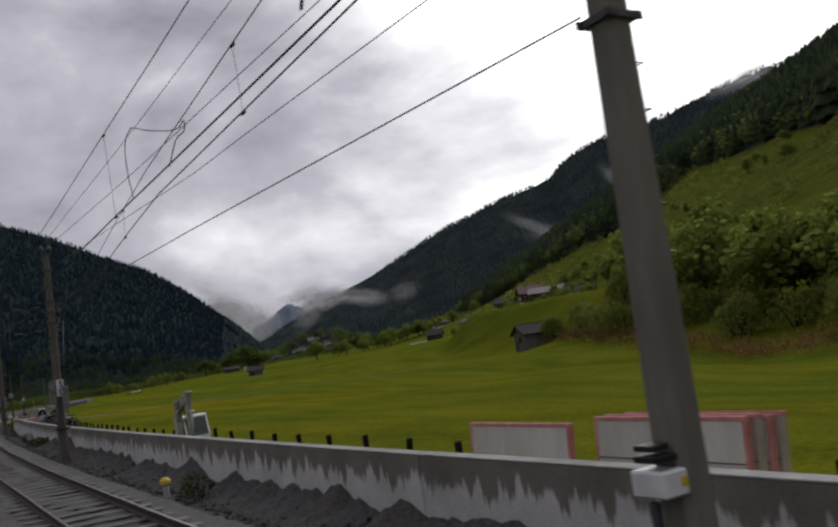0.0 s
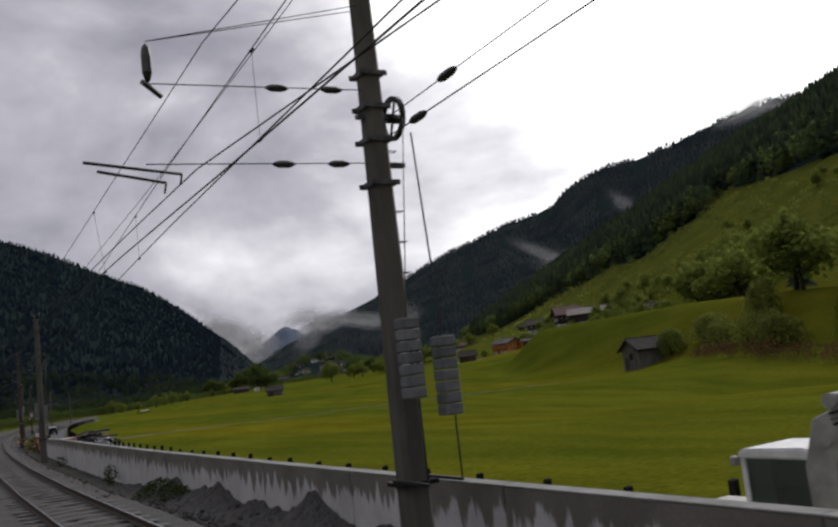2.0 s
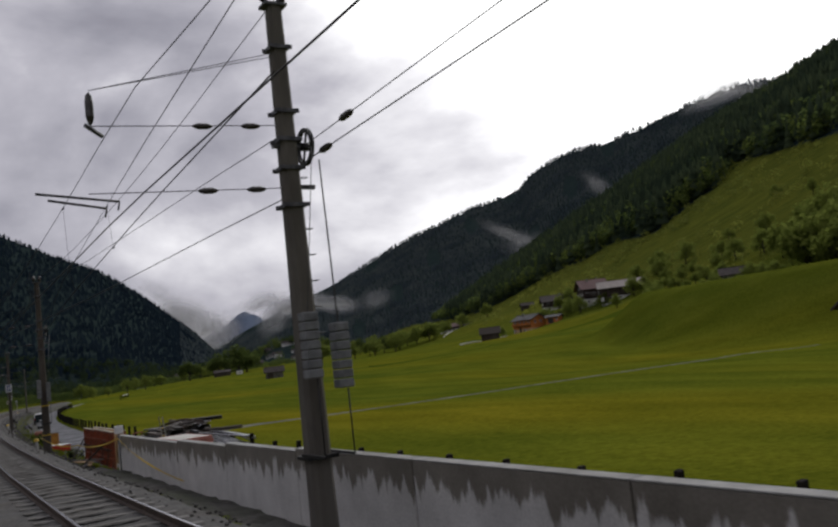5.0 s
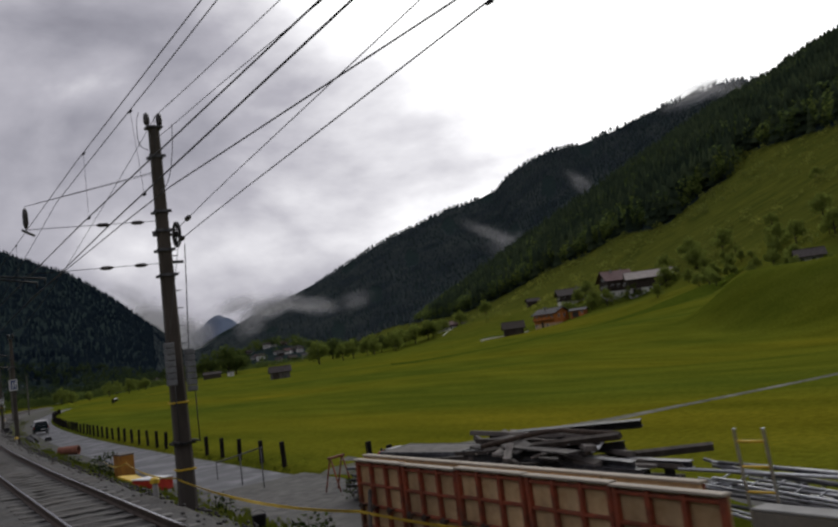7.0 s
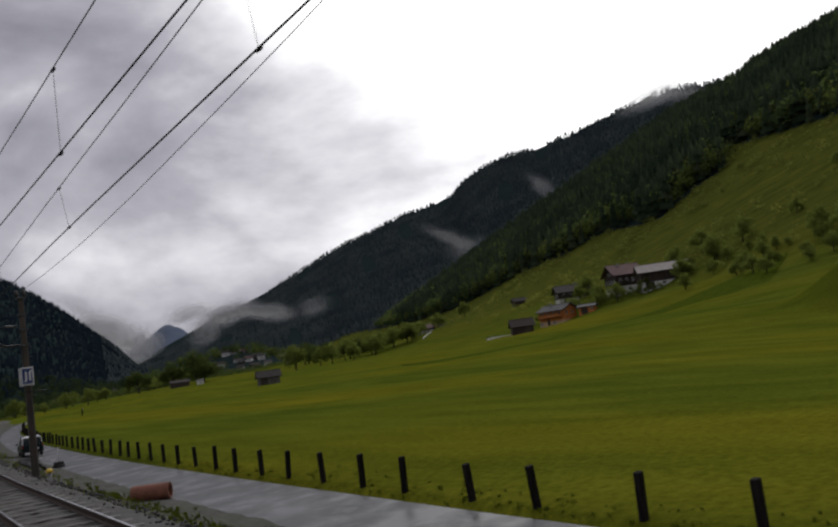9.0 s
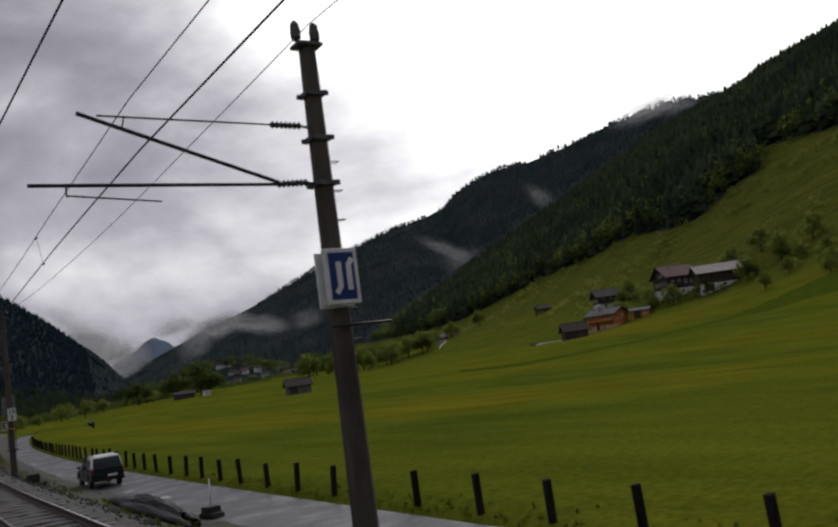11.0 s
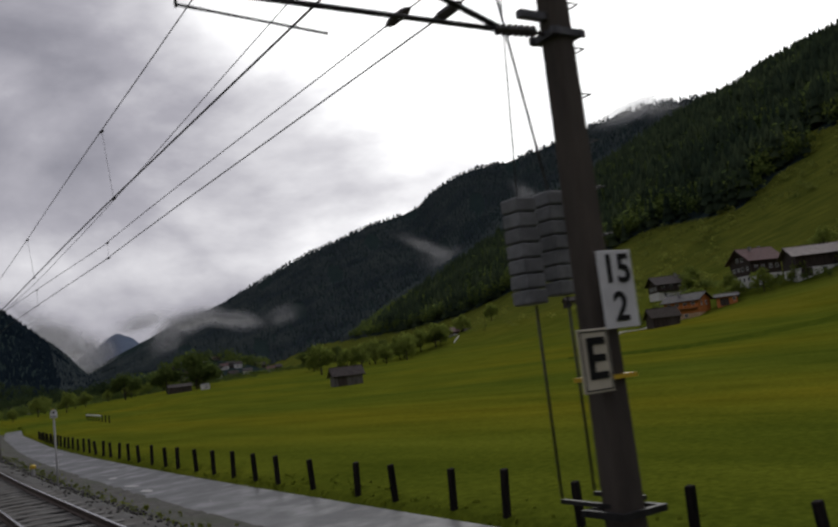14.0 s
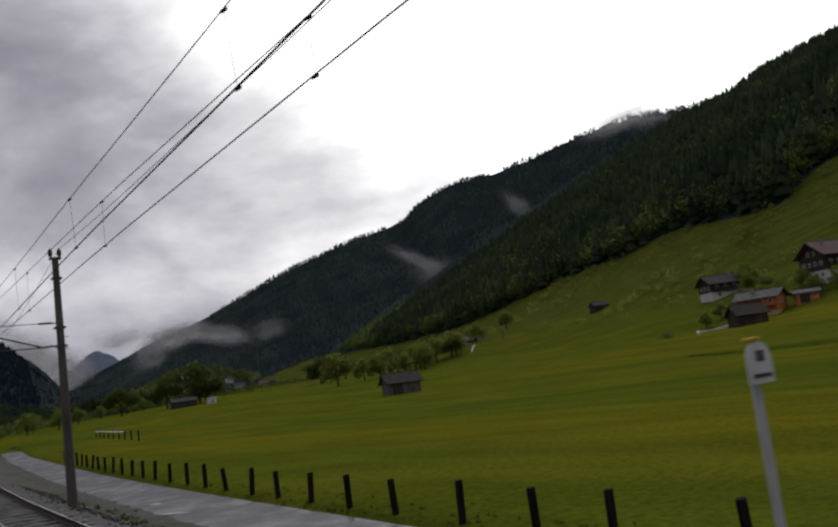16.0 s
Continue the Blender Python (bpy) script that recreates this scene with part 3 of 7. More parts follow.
BROW = ((84, 95, 114, 140, 165, 180, 197, 214), (116, 119, 124, 128.5, 132, 136, 143, 151), (6.6, 7.2, 8.6, 9.5, 9.4, 9.4, 9.8, 9.8))


def land(x, y):
    """Height of the open land at x, y."""
    x, y = np.asarray(x, float), np.asarray(y, float)
    z = bare_land(x, y)
    top, tot = np.zeros_like(z), np.full_like(z, 0.35)
    for kx, ky, kr in KRES:
        d2 = ((x - kx) ** 2 + (y - ky) ** 2) / 38.0 ** 2
        k = 1.0 / (d2 * d2 + 0.05)
        top, tot = top + kr * k, tot + k
    z = z + top / tot
    # shoulder of the meadow behind the hay hut: a steep grassy front, nearly level behind its brow
    brow_x, brow_z = np.interp(y, BROW[0], BROW[1]), np.interp(y, BROW[0], BROW[2])
    s = x - brow_x
    f = np.clip(-s / 19.0, 0, 1)
    brow = np.where(s < 0, brow_z - (brow_z + 1.2) * f * f * (3 - 2 * f), brow_z + 0.012 * s)
    e = np.clip((y - 84) / 22, 0, 1) * np.clip((214 - y) / 20, 0, 1) * np.clip((110 - s) / 60, 0, 1)
    e = e * e * (3 - 2 * e)
    z = z + np.maximum(brow - z, np.where(s > 0, -3.0, 0.0)) * e * np.where(s < -19, 0, 1)
    az, r = np.degrees(np.arctan2(x - CX, y - CY)), np.hypot(x - CX, y - CY)
    ct, cd = np.interp(az, CA, CT), np.interp(az, CA, CD)
    crest = ct * cd + EYE_Z
    foot = np.where(az > 21.5, 1350.0, 1150.0)
    up = np.clip((r - foot) / (cd - foot), 0, 1)
    face = -8 + (crest + 8) * up ** 1.12
    spur = np.interp(az, SA, ST) * np.minimum(r, 1500) + EYE_Z - np.maximum(r - 1500, 0) * 0.4
    z = np.where(r > 300, np.minimum(z, spur), z)
    z = np.maximum(z, np.where(r > foot, face, -50))
    lim = ct * cd + EYE_Z - np.maximum(r - cd, 0) * 0.6
    return np.where(r > cd, np.minimum(z, lim), z)


def ground_z(x, y):
    x, y = np.asarray(x, float), np.asarray(y, float)
    u = x - track_x(y)
    walled = np.interp(u, [-80, -12, -5.4, -4.2, 5.1, 6.0, 7.0, 7.1, 7.4, 12, 20, 40], [-3, -2, -1.0, -0.42, -0.42, -0.62, -0.85, -1.25, -1.3, -1.3, -1.3, -1.3])
    open_ = np.interp(u, [-80, -12, -5.4, -4.2, 5.1, 6.2, 8.4, 9.0, 12.3, 12.6, 13.4, 20, 40], [-3, -2, -1.0, -0.42, -0.42, -0.95, -1.58, -1.75, -1.75, -1.4, -1.24, -1.12, -1.25])
    k = np.clip((y - 112) / 12, 0, 1)
    near = walled * (1 - k) + open_ * k
    k = np.clip((u - 16) / 60, 0, 1)
    k = k * k * (3 - 2 * k)
    left = np.clip((-u - 12) / 200, 0, 1)
    near = near * (1 - left) - 6 * left
    z = near * (1 - k) + land(x, y) * k
    far = np.hypot(x - CX, y - CY) > 900
    return np.where((u < 16) & far, np.maximum(z, land(x, y)), z)


def zg(x, y):
    return float(ground_z(np.float64(x), np.float64(y)))


# lower edge of the woods, by direction from the middle of the ride
WOOD = [(-60, -0.02), (24.0, -0.02), (25.5, 0.004), (30.6, 0.012), (33.0, 0.022), (35.5, 0.034), (39.2, 0.0375), (41.4, 0.0441), (43.7, 0.0578), (46.3, 0.0767), (48.9, 0.0892), (51.1, 0.1052), (54.2, 0.109), (56.4, 0.133), (58.6, 0.152), (59.0, 0.174), (64.9, 0.1831), (72, 0.20), (90, 0.21)]
WA, WT = (np.array([c[k] for c in WOOD]) for k in range(2))


def wooded(x, y, z):
    az, r = np.degrees(np.arctan2(x - CX, y - CY)), np.hypot(x - CX, y - CY)
    start = np.interp(az, [24, 25.5, 32.5, 35, 38], [650, 850, 850, 700, 260])
    return (r > start) & ((z - EYE_Z) / np.maximum(r, 1) > np.interp(az, WA, WT))


def axis(parts):
    out = []
    for a, b, n in parts:
        out += list(np.linspace(a, b, n, endpoint=False))
    return np.array(out + [parts[-1][1]])


US = axis([(-3600, -600, 40), (-600, -60, 18), (-60, -12, 12), (-12, 20, 96), (20, 60, 24), (60, 240, 90), (240, 500, 65), (500, 1400, 100), (1400, 4400, 100)])
YS = axis([(-1500, -100, 20), (-100, 0, 20), (0, 330, 132), (330, 700, 74), (700, 1600, 70), (1600, 4600, 100)])
uu, yy = np.meshgrid(US, YS)
xx = uu + track_x(yy) * np.clip(1 - (np.abs(uu) - 40) / 60, 0, 1)
zz = ground_z(xx, yy)
nu, ny = len(US), len(YS)
idx = np.arange(nu * ny).reshape(ny, nu)
quads = np.stack([idx[:-1, :-1], idx[:-1, 1:], idx[1:, 1:], idx[1:, :-1]], -1).reshape(-1, 4)
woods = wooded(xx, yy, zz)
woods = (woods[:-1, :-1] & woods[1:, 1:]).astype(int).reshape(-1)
ground = raw("ground", np.stack([xx, yy, zz], -1).reshape(-1, 3).tolist(), quads.tolist(), [M_GRASS, M_HAZEFLOOR], True, woods)
tagged(ground, "green spring meadow rising to steep wooded mountain slopes", "ground", kind="structure")


# ---------------------------------------------------------------- track bed, wall, roads
def strip(name, profile, y0, y1, step, mat, label, cat, rough=0.0, seed=1, close=False):
    """A band along the line with the cross-section profile of (u, z)."""
    rng = random.Random(seed)
    n = int((y1 - y0) / step)
    verts, faces, m = [], [], len(profile)
    for k in range(n + 1):
        y = y0 + (y1 - y0) * k / n
        x = float(track_x(y))
        for i, (u, z) in enumerate(profile):
            s = rough if 0 < i < m - 1 or not close else 0
            verts.append((x + u + rng.uniform(-s, s), y + rng.uniform(-s, s), z + rng.uniform(-s, s)))
    for k in range(n):
        for i in range(m - (0 if close else 1)):
            j = (i + 1) % m
            faces.append((k * m + i, k * m + j, (k + 1) * m + j, (k + 1) * m + i))
    ob = raw(name, verts, faces, [mat])
    return tagged(ob, label, cat, kind="structure")


bed = [(-4.6, -0.75), (-3.9, -0.3)] + [(-3.4 + 0.33 * k, -0.2) for k in range(25)] + [(5.15, -0.26), (5.6, -0.55), (6.0, -0.8)]
strip("track_bed", bed, -60, 420, 0.45, M_STONE, "dark grey crushed stone track bed", "ballast", 0.035, 3)
strip("verge", [(5.3, -0.5), (5.8, -0.55), (6.2, -0.6), (6.6, -0.7), (7.02, -0.8)], -40, 116, 0.5, M_DIRT, "dark gravelly verge with scattered weeds", "verge", 0.06, 5)
strip("verge", [(5.3, -0.5), (5.9, -0.72), (6.5, -0.95), (7.2, -1.2), (7.9, -1.42), (8.6, -1.53), (9.25, -1.58)], 112, 400, 0.6, M_DIRT, "grassy gravel embankment between track and road", "verge", 0.05, 6)
strip("road", [(9.1, -1.75), (9.1, -1.61), (10.9, -1.55), (12.36, -1.49), (12.36, -1.75)], 119, 420, 2.0, M_ROAD, "wet grey asphalt farm road beside the railway", "road")
for u in (2.62, 4.12):
    foot = [(u - 0.075, -0.172), (u + 0.075, -0.172), (u + 0.075, -0.155), (u + 0.012, -0.13), (u + 0.012, -0.05), (u + 0.036, -0.04), (u + 0.036, -0.005), (u + 0.028, 0.0), (u - 0.028, 0.0), (u - 0.036, -0.005), (u - 0.036, -0.04), (u - 0.012, -0.05), (u - 0.012, -0.13), (u - 0.075, -0.155)]
    rail = strip("rail", foot, -60, 420, 4.0, M_RUST, "rusty steel rail with a bright worn head", "rail", close=True)
    rail.data.materials.append(M_RAILHEAD)
    rail.data.polygons.foreach_set("material_index", [1 if k % len(foot) == 7 else 0 for k in range(len(rail.data.polygons))])

# sleepers: parts of the track bed
bm = bmesh.new()
prism(bm, [(-0.13, -0.2), (0.13, -0.2), (0.1, -0.175), (-0.1, -0.175)], -1.25, 1.25)
sleeper = to_mesh("sleeper", bm, M_SLEEPER)
track = thing("railway_track", pose(0, 0, 0), "concrete sleepers of the neighbouring track in dark stones", "track", kind="structure")
for k in range(290):
    y = 4 + k * 1.05 if k < 0 else 6 + k * 0.99
    ob = new("sleeper", sleeper)
    ob.matrix_basis = beside(3.37, y, 0.012)
    ob.parent = track

# retaining wall
wall = thing("retaining_wall", pose(0, 0, 0), "pale concrete retaining wall streaked with damp stains", "wall", kind="structure")
bm = bmesh.new()
box(bm, 0, 0.25, -2.488, 2.488, -2.3, 0.0, 0.012)
panel = to_mesh("wall_panel", bm, M_WALL)
bm = bmesh.new()
box(bm, -0.006, 0.256, -2.495, 2.495, 0.002, 0.03, 0.008)
cap = to_mesh("coping", bm, M_CONC)
WALL_END = 117.0
for k in range(31):
    y = WALL_END - 2.5 - 5 * k
    top = 0.73 - 0.2 * max(0.0, min(1.0, (y - 96) / 14))
    for name, me in (("wall_panel", panel), ("coping", cap)):
        ob = new(name, me)
        ob.matrix_basis = beside(7.06, y, top)
        ob.parent = wall


# ---------------------------------------------------------------- woods
def conifer_unit(tiers, sides, rng):
    """Unit spruce of height 1: ragged skirts one over the other."""
    v, f = [], []
    for t in range(tiers):
        z0, z1 = 0.08 + 0.84 * t / tiers * 0.95, min(1.0, 0.08 + 0.84 * (t + 1.75) / tiers)
        r = 0.19 * (1 - t / tiers) ** 0.85 + 0.02
        base = len(v)
        for s in range(sides):
            a = 2 * math.pi * (s + rng.random() * 0.6) / sides
            k = r * rng.uniform(0.7, 1.2)
            v.append((k * math.cos(a), k * math.sin(a), z0 + rng.uniform(-0.03, 0.03)))
        v.append((rng.uniform(-0.01, 0.01), rng.uniform(-0.01, 0.01), z1))
        for s in range(sides):
            f.append((base + s, base + (s + 1) % sides, base + sides))
    return np.array(v), np.array(f)


def clump_unit(leaves, rng, flat=0.9):
    """Unit leafy crown of height 1: small leaf clusters on uneven lobes."""
    v, f = [], []
    lobes = [(Vector((rng.uniform(-0.24, 0.24), rng.uniform(-0.24, 0.24), rng.uniform(0.3, 0.78))), rng.uniform(0.14, 0.27)) for _ in range(9)]
    for k in range(leaves):
        c, r = lobes[k % len(lobes)]
        d = Vector((rng.gauss(0, 1), rng.gauss(0, 1), rng.gauss(0, 1) * flat)).normalized()
        p = c + d * r * rng.uniform(0.75, 1.08)
        s = rng.uniform(0.045, 0.085)
        a = Vector((rng.gauss(0, 1), rng.gauss(0, 1), rng.gauss(0, 1))).normalized() * s
        b = d.cross(a).normalized() * s * 0.8
        i = len(v)
        v += [tuple(p + a), tuple(p + b), tuple(p - a), tuple(p - b)]
        f += [(i, i + 1, i + 2), (i, i + 2, i + 3)]
    return np.array(v), np.array(f)


def scatter(name, units, places, mat, label, cat):
    """Joins many small trees into one mesh. places: x, y, z, height, turn."""
    vs, fs, base = [], [], 0
    for k, (x, y, z, h, wide, turn) in enumerate(places):
        v, f = units[k % len(units)]
        c, s = math.cos(turn), math.sin(turn)
        w = h * wide
        vs.append(np.stack([(v[:, 0] * c - v[:, 1] * s) * w + x, (v[:, 0] * s + v[:, 1] * c) * w + y, v[:, 2] * h + z], 1))
        fs.append(f + base)
        base += len(v)
    v, f = np.concatenate(vs), np.concatenate(fs)
    me = bpy.data.meshes.new(name)
    me.vertices.add(len(v))
    me.vertices.foreach_set("co", v.ravel())
    me.loops.add(len(f) * 3)
    me.loops.foreach_set("vertex_index", f.ravel())
    me.polygons.add(len(f))
    me.polygons.foreach_set("loop_start", np.arange(len(f)) * 3)
    me.materials.append(mat)
    me.update(calc_edges=True)
    me.validate()
    return tagged(new(name, me), label, cat, kind="stuff")


rng = random.Random(11)
nrg = np.random.default_rng(7)


def wood_places(n, az0, az1, r0, r1, h0, h1, keep=None):
    az, r = nrg.uniform(az0, az1, n), np.sqrt(nrg.uniform(r0 * r0, r1 * r1, n))
    x, y = CX + r * np.sin(np.radians(az)), CY + r * np.cos(np.radians(az))
    z = ground_z(x, y)
    ok = wooded(x, y, z)
    if keep is not None:
        ok &= keep(az, r, (z - EYE_Z) / r)
    h = nrg.uniform(h0, h1, n)
    return [(float(a), float(b), float(c) - 0.5, float(d), float(e), float(g)) for a, b, c, d, e, g in zip(x[ok], y[ok], z[ok], h[ok], nrg.uniform(0.85, 1.25, ok.sum()), nrg.uniform(0, 6.28, ok.sum()))]


def gap_noise(az, r, t):
    """Small clearings on the far slope."""
    return np.sin(az * 1.9 + r * 0.004) + np.sin(az * 0.7 - r * 0.007 + 1.3) > -1.55


def beyond_village(az, r, t):
    """Leaves the village its gardens, with a few trees between the houses."""
    return (r > 1070) | (az < 25.2) | (az > 33.5) | (np.sin(az * 37.0) + np.sin(r * 0.31) > 1.72)


SPRUCE = [conifer_unit(4, 6, rng) for _ in range(5)]
FARSPRUCE = [conifer_unit(2, 5, rng) for _ in range(5)]
LEAFY = [clump_unit(46, rng) for _ in range(4)]
near_wood = wood_places(15000, 38, 84, 260, 1250, 14, 24)
mixed = [(k * 7919) % 100 < (48 if noise.noise(Vector((p[0], p[1], 0)) * 0.013) > 0.08 else 9) for k, p in enumerate(near_wood)]
leafy_wood = [p for p, m in zip(near_wood, mixed) if m]
near_wood = [p for p, m in zip(near_wood, mixed) if not m]
scatter("spruce_wood", SPRUCE, near_wood, M_CONIFER, "dense dark green spruce wood on the steep slope", "forest")
scatter("broadleaf_wood", LEAFY, [(x, y, z - 1, h * 0.82, w * 1.15, q) for x, y, z, h, w, q in leafy_wood], M_SPURLEAF, "lighter broadleaf trees mixed into the spruce wood", "forest")
scatter("far_spruce_wood", FARSPRUCE, wood_places(44000, 20, 72, 1250, 2990, 7, 14, gap_noise), M_HAZECONIFER, "distant spruce forest on the mountain side, haze coloured into it", "forest")
scatter("valley_floor_wood", LEAFY, wood_places(5200, -6, 38, 640, 1420, 8, 15, beyond_village), M_VALLEY, "dark mixed wood across the valley floor", "forest")
scatter("valley_spruce_wood", FARSPRUCE, wood_places(16000, -4, 22.5, 1300, 2900, 7, 13), M_SHADECONIFER, "spruce forest on the opposite mountain, coloured dark blue for shade and distance", "forest")


def edge_wood(az, r, t):
    return (t < np.interp(az, WA, WT) + nrg.uniform(0.004, 0.035, len(az))) & beyond_village(az, r, t)


shrubs = []
while len(shrubs) < 900:
    x, y = rng.uniform(150, 520), rng.uniform(60, 620)
    z = zg(x, y)
    if 15 < z < 130 and not bool(wooded(np.float64(x), np.float64(y), np.float64(z))) and noise.noise(Vector((x, y, 0)) * 0.022) > -0.05:
        shrubs.append((x, y, z - 0.3, rng.uniform(1.2, 4.2) * (1.5 if rng.random() < 0.15 else 1), rng.uniform(1.0, 1.6), rng.uniform(0, 6.28)))
scatter("slope_shrubs", LEAFY, shrubs, M_SHRUB, "scattered olive green shrubs on the steep pasture", "shrubs")
scatter("mixed_wood", LEAFY, wood_places(16000, 22, 66, 270, 1500, 9, 17, edge_wood), M_MIXED, "lighter green broadleaf trees along the edge of the woods", "forest")


# ---------------------------------------------------------------- single trees
def build_tree(h, seed, leaves, mat, spread=1.0):
    r = random.Random(seed)
    root = new("broadleaf_tree")
    bm = bmesh.new()
    tube(bm, (0, 0, -0.4), (0.02 * h, 0, 0.34 * h), 0.028 * h, 0.019 * h, 8)
    tips = []
    for k in range(7):
        a = k * 2.4 + r.random()
        z0 = h * r.uniform(0.16, 0.42)
        tip = Vector((math.cos(a) * h * 0.24 * spread, math.sin(a) * h * 0.24 * spread, z0 + h * r.uniform(0.10, 0.36)))
        tube(bm, (0.015 * h, 0, z0), tip, 0.011 * h, 0.003 * h, 5)
        tips.append(tip)
    tube(bm, (0.02 * h, 0, 0.34 * h), (0, 0.01 * h, 0.85 * h), 0.018 * h, 0.004 * h, 6)
    tips += [Vector((0, 0, 0.68 * h)), Vector((0.05 * h, 0, 0.84 * h))]
    part("trunk", bm, M_BARK, root)
    v, f = [], []
    for k in range(leaves):
        c = tips[k % len(tips)]
        d = Vector((r.gauss(0, 1), r.gauss(0, 1), r.gauss(0, 0.8))).normalized()
        p = c + d * h * 0.20 * r.uniform(0.55, 1.15)
        s = h * r.uniform(0.026, 0.052)
        a = Vector((r.gauss(0, 1), r.gauss(0, 1), r.gauss(0, 1))).normalized() * s
        b = d.cross(a).normalized() * s * 0.8
        i = len(v)
        v += [p + a, p + b, p - a, p - b]
        f.append((i, i + 1, i + 2, i + 3))
    me = bpy.data.meshes.new("crown")
    me.from_pydata([tuple(q) for q in v], [], f)
    me.materials.append(mat)
    crown = new("crown", me)
    crown.parent = root
    return root


TREES = [build_tree(10, 21 + k, 950, M_LEAF, 1.0 + 0.15 * k) for k in range(3)]
TREE_SPOTS = []
# row of trees along the foot of the slope, then round the farms
for k in range(11, 30):
    t = k / 29
    TREE_SPOTS.append((150 + 245 * t + rng.uniform(-9, 9), 470 + 100 * t + rng.uniform(-14, 14), rng.uniform(8, 13)))
for k in range(22):
    t = k / 21
    TREE_SPOTS.append((120 + 190 * t + rng.uniform(-14, 14), 540 + 230 * t + rng.uniform(-20, 20), rng.uniform(5, 8.5)))
for x, y, h in ((262, 352, 6), (270, 344, 7), (262, 330, 7), (268, 322, 6), (262, 338, 5.5), (290, 322, 8), (296, 314, 9), (286, 366, 7), (300, 372, 8), (256, 362, 5), (268, 306, 8), (276, 298, 9), (282, 290, 9), (246, 362, 4.5)):
    TREE_SPOTS.append((x, y, h))
for k in range(34):
    t = k / 33
    TREE_SPOTS.append((172 + 105 * t + rng.uniform(-7, 7), 196 + 108 * t + rng.uniform(-12, 12), rng.uniform(2.5, 5)))
for k in range(26):
    TREE_SPOTS.append((rng.uniform(215, 330), rng.uniform(170, 300), rng.uniform(4, 8)))
for k in range(20):
    t = k / 19
    TREE_SPOTS.append((126 - 26 * t + rng.uniform(-6, 6), 112 - 74 * t + rng.uniform(-4, 4), rng.uniform(9, 15)))
for k in range(17):
    t = k / 16
    TREE_SPOTS.append((178 + 44 * t + rng.uniform(-7, 7), 168 + 34 * t + rng.uniform(-10, 10), rng.uniform(9, 14)))
for k, (x, y, h) in enumerate(TREE_SPOTS):
    src = TREES[k % 3]
    s = h / 10
    ob = copy_thing(src, pose(x, y, zg(x, y), 0, 0, rng.uniform(0, 360)))
    ob.scale = (s * rng.uniform(0.95, 1.25), s * rng.uniform(0.95, 1.25), s)
    tagged(ob, "small spring-green broadleaf tree on the grassy slope" if h < 8 else "tall spring-green broadleaf tree at the meadow edge", "tree", "meadow trees")
for x, y, h in ((166, 140, 15), (196, 166, 13), (178, 150, 12), (215, 192, 12)):
    root = thing("spruce_tree", pose(x, y, zg(x, y)), "dark green slender spruce tree above the meadow", "tree", "meadow spruces")
    bm = bmesh.new()
    tube(bm, (0, 0, -0.4), (0, 0, h * 0.9), 0.016 * h, 0.004 * h, 7)
    part("trunk", bm, M_BARK, root)
    v, f = conifer_unit(11, 11, rng)
    me = bpy.data.meshes.new("crown")
    me.from_pydata([(p[0] * h * 0.8, p[1] * h * 0.8, p[2] * h) for p in v.tolist()], [], f.tolist())
    me.materials.append(M_CONIFER)
    new("crown", me).parent = root
for ob in TREES:
    for o in (*ob.children, ob):
        bpy.data.objects.remove(o)


def build_bush(name, x, y, z, w, h, seed, mat, label, leaves=500, stems=9):
    r = random.Random(seed)
    root = thing(name, pose(x, y, z), label, "bush")
    for k in range(stems):
        a = r.uniform(0, 6.28)
        bm = bmesh.new()
        tube(bm, (0.05 * w * math.cos(a), 0.05 * w * math.sin(a), -0.1), (0.36 * w * math.cos(a), 0.36 * w * math.sin(a), h * r.uniform(0.6, 0.95)), 0.012 * w + 0.004, 0.003, 5)
        part("stem", bm, M_BARK, root)
    v, f = [], []
    for k in range(leaves):
        a, q = r.uniform(0, 6.28), math.sqrt(r.random())
        zz_ = r.uniform(0.06, 1.0)
        p = Vector((math.cos(a) * q * w * 0.5 * (1.15 - 0.55 * zz_), math.sin(a) * q * w * 0.5 * (1.15 - 0.55 * zz_), zz_ * h * (1 - 0.25 * q)))
        s = r.uniform(0.4, 0.9) * 0.055 * (w + h) * (0.5 + 120 / leaves * 0.4)
        d = Vector((r.gauss(0, 1), r.gauss(0, 1), r.gauss(0, 1))).normalized()
        b = d.cross(Vector((r.gauss(0, 1), r.gauss(0, 1), r.gauss(0, 1)))).normalized() * s * 0.5
        i = len(v)
        v += [p + d * s, p + b, p - d * s, p - b]
        f.append((i, i + 1, i + 2, i + 3))
    me = bpy.data.meshes.new("leaves")
    me.from_pydata([tuple(q) for q in v], [], f)
    me.materials.append(mat)
    ob = new("leaves", me)
    ob.parent = root
    return root


# thicket with dry reeds beside the hut
for k in range(30):
    t = k / 29
    x, y = 116 - 26 * t + rng.uniform(-5, 5), 124 - 78 * t + rng.uniform(-4, 4)
    build_bush("thicket_shrub", x, y, zg(x, y), rng.uniform(5, 8), rng.uniform(4.5, 8.5) * (0.75 + 0.35 * t), 100 + k, M_SHRUB, "olive green thicket shrub at the edge of the meadow", 800)
reeds = [(105 - 27 * t + rng.uniform(-3, 3), 120 - 78 * t + rng.uniform(-3, 3)) for t in (k / 420 for k in range(420))]
scatter("dry_reeds", [clump_unit(14, rng, 1.5) for _ in range(3)], [(x, y, zg(x, y) - 0.2, rng.uniform(1.7, 2.7), 1.0, rng.uniform(0, 6)) for x, y in reeds], M_REED, "band of reddish brown dry reeds below the thicket", "reeds")
build_bush("hut_bush", 113.2, 131.2, zg(113.2, 131.2), 6.0, 4.8, 77, M_LEAF, "round green bush against the hut", 2600)


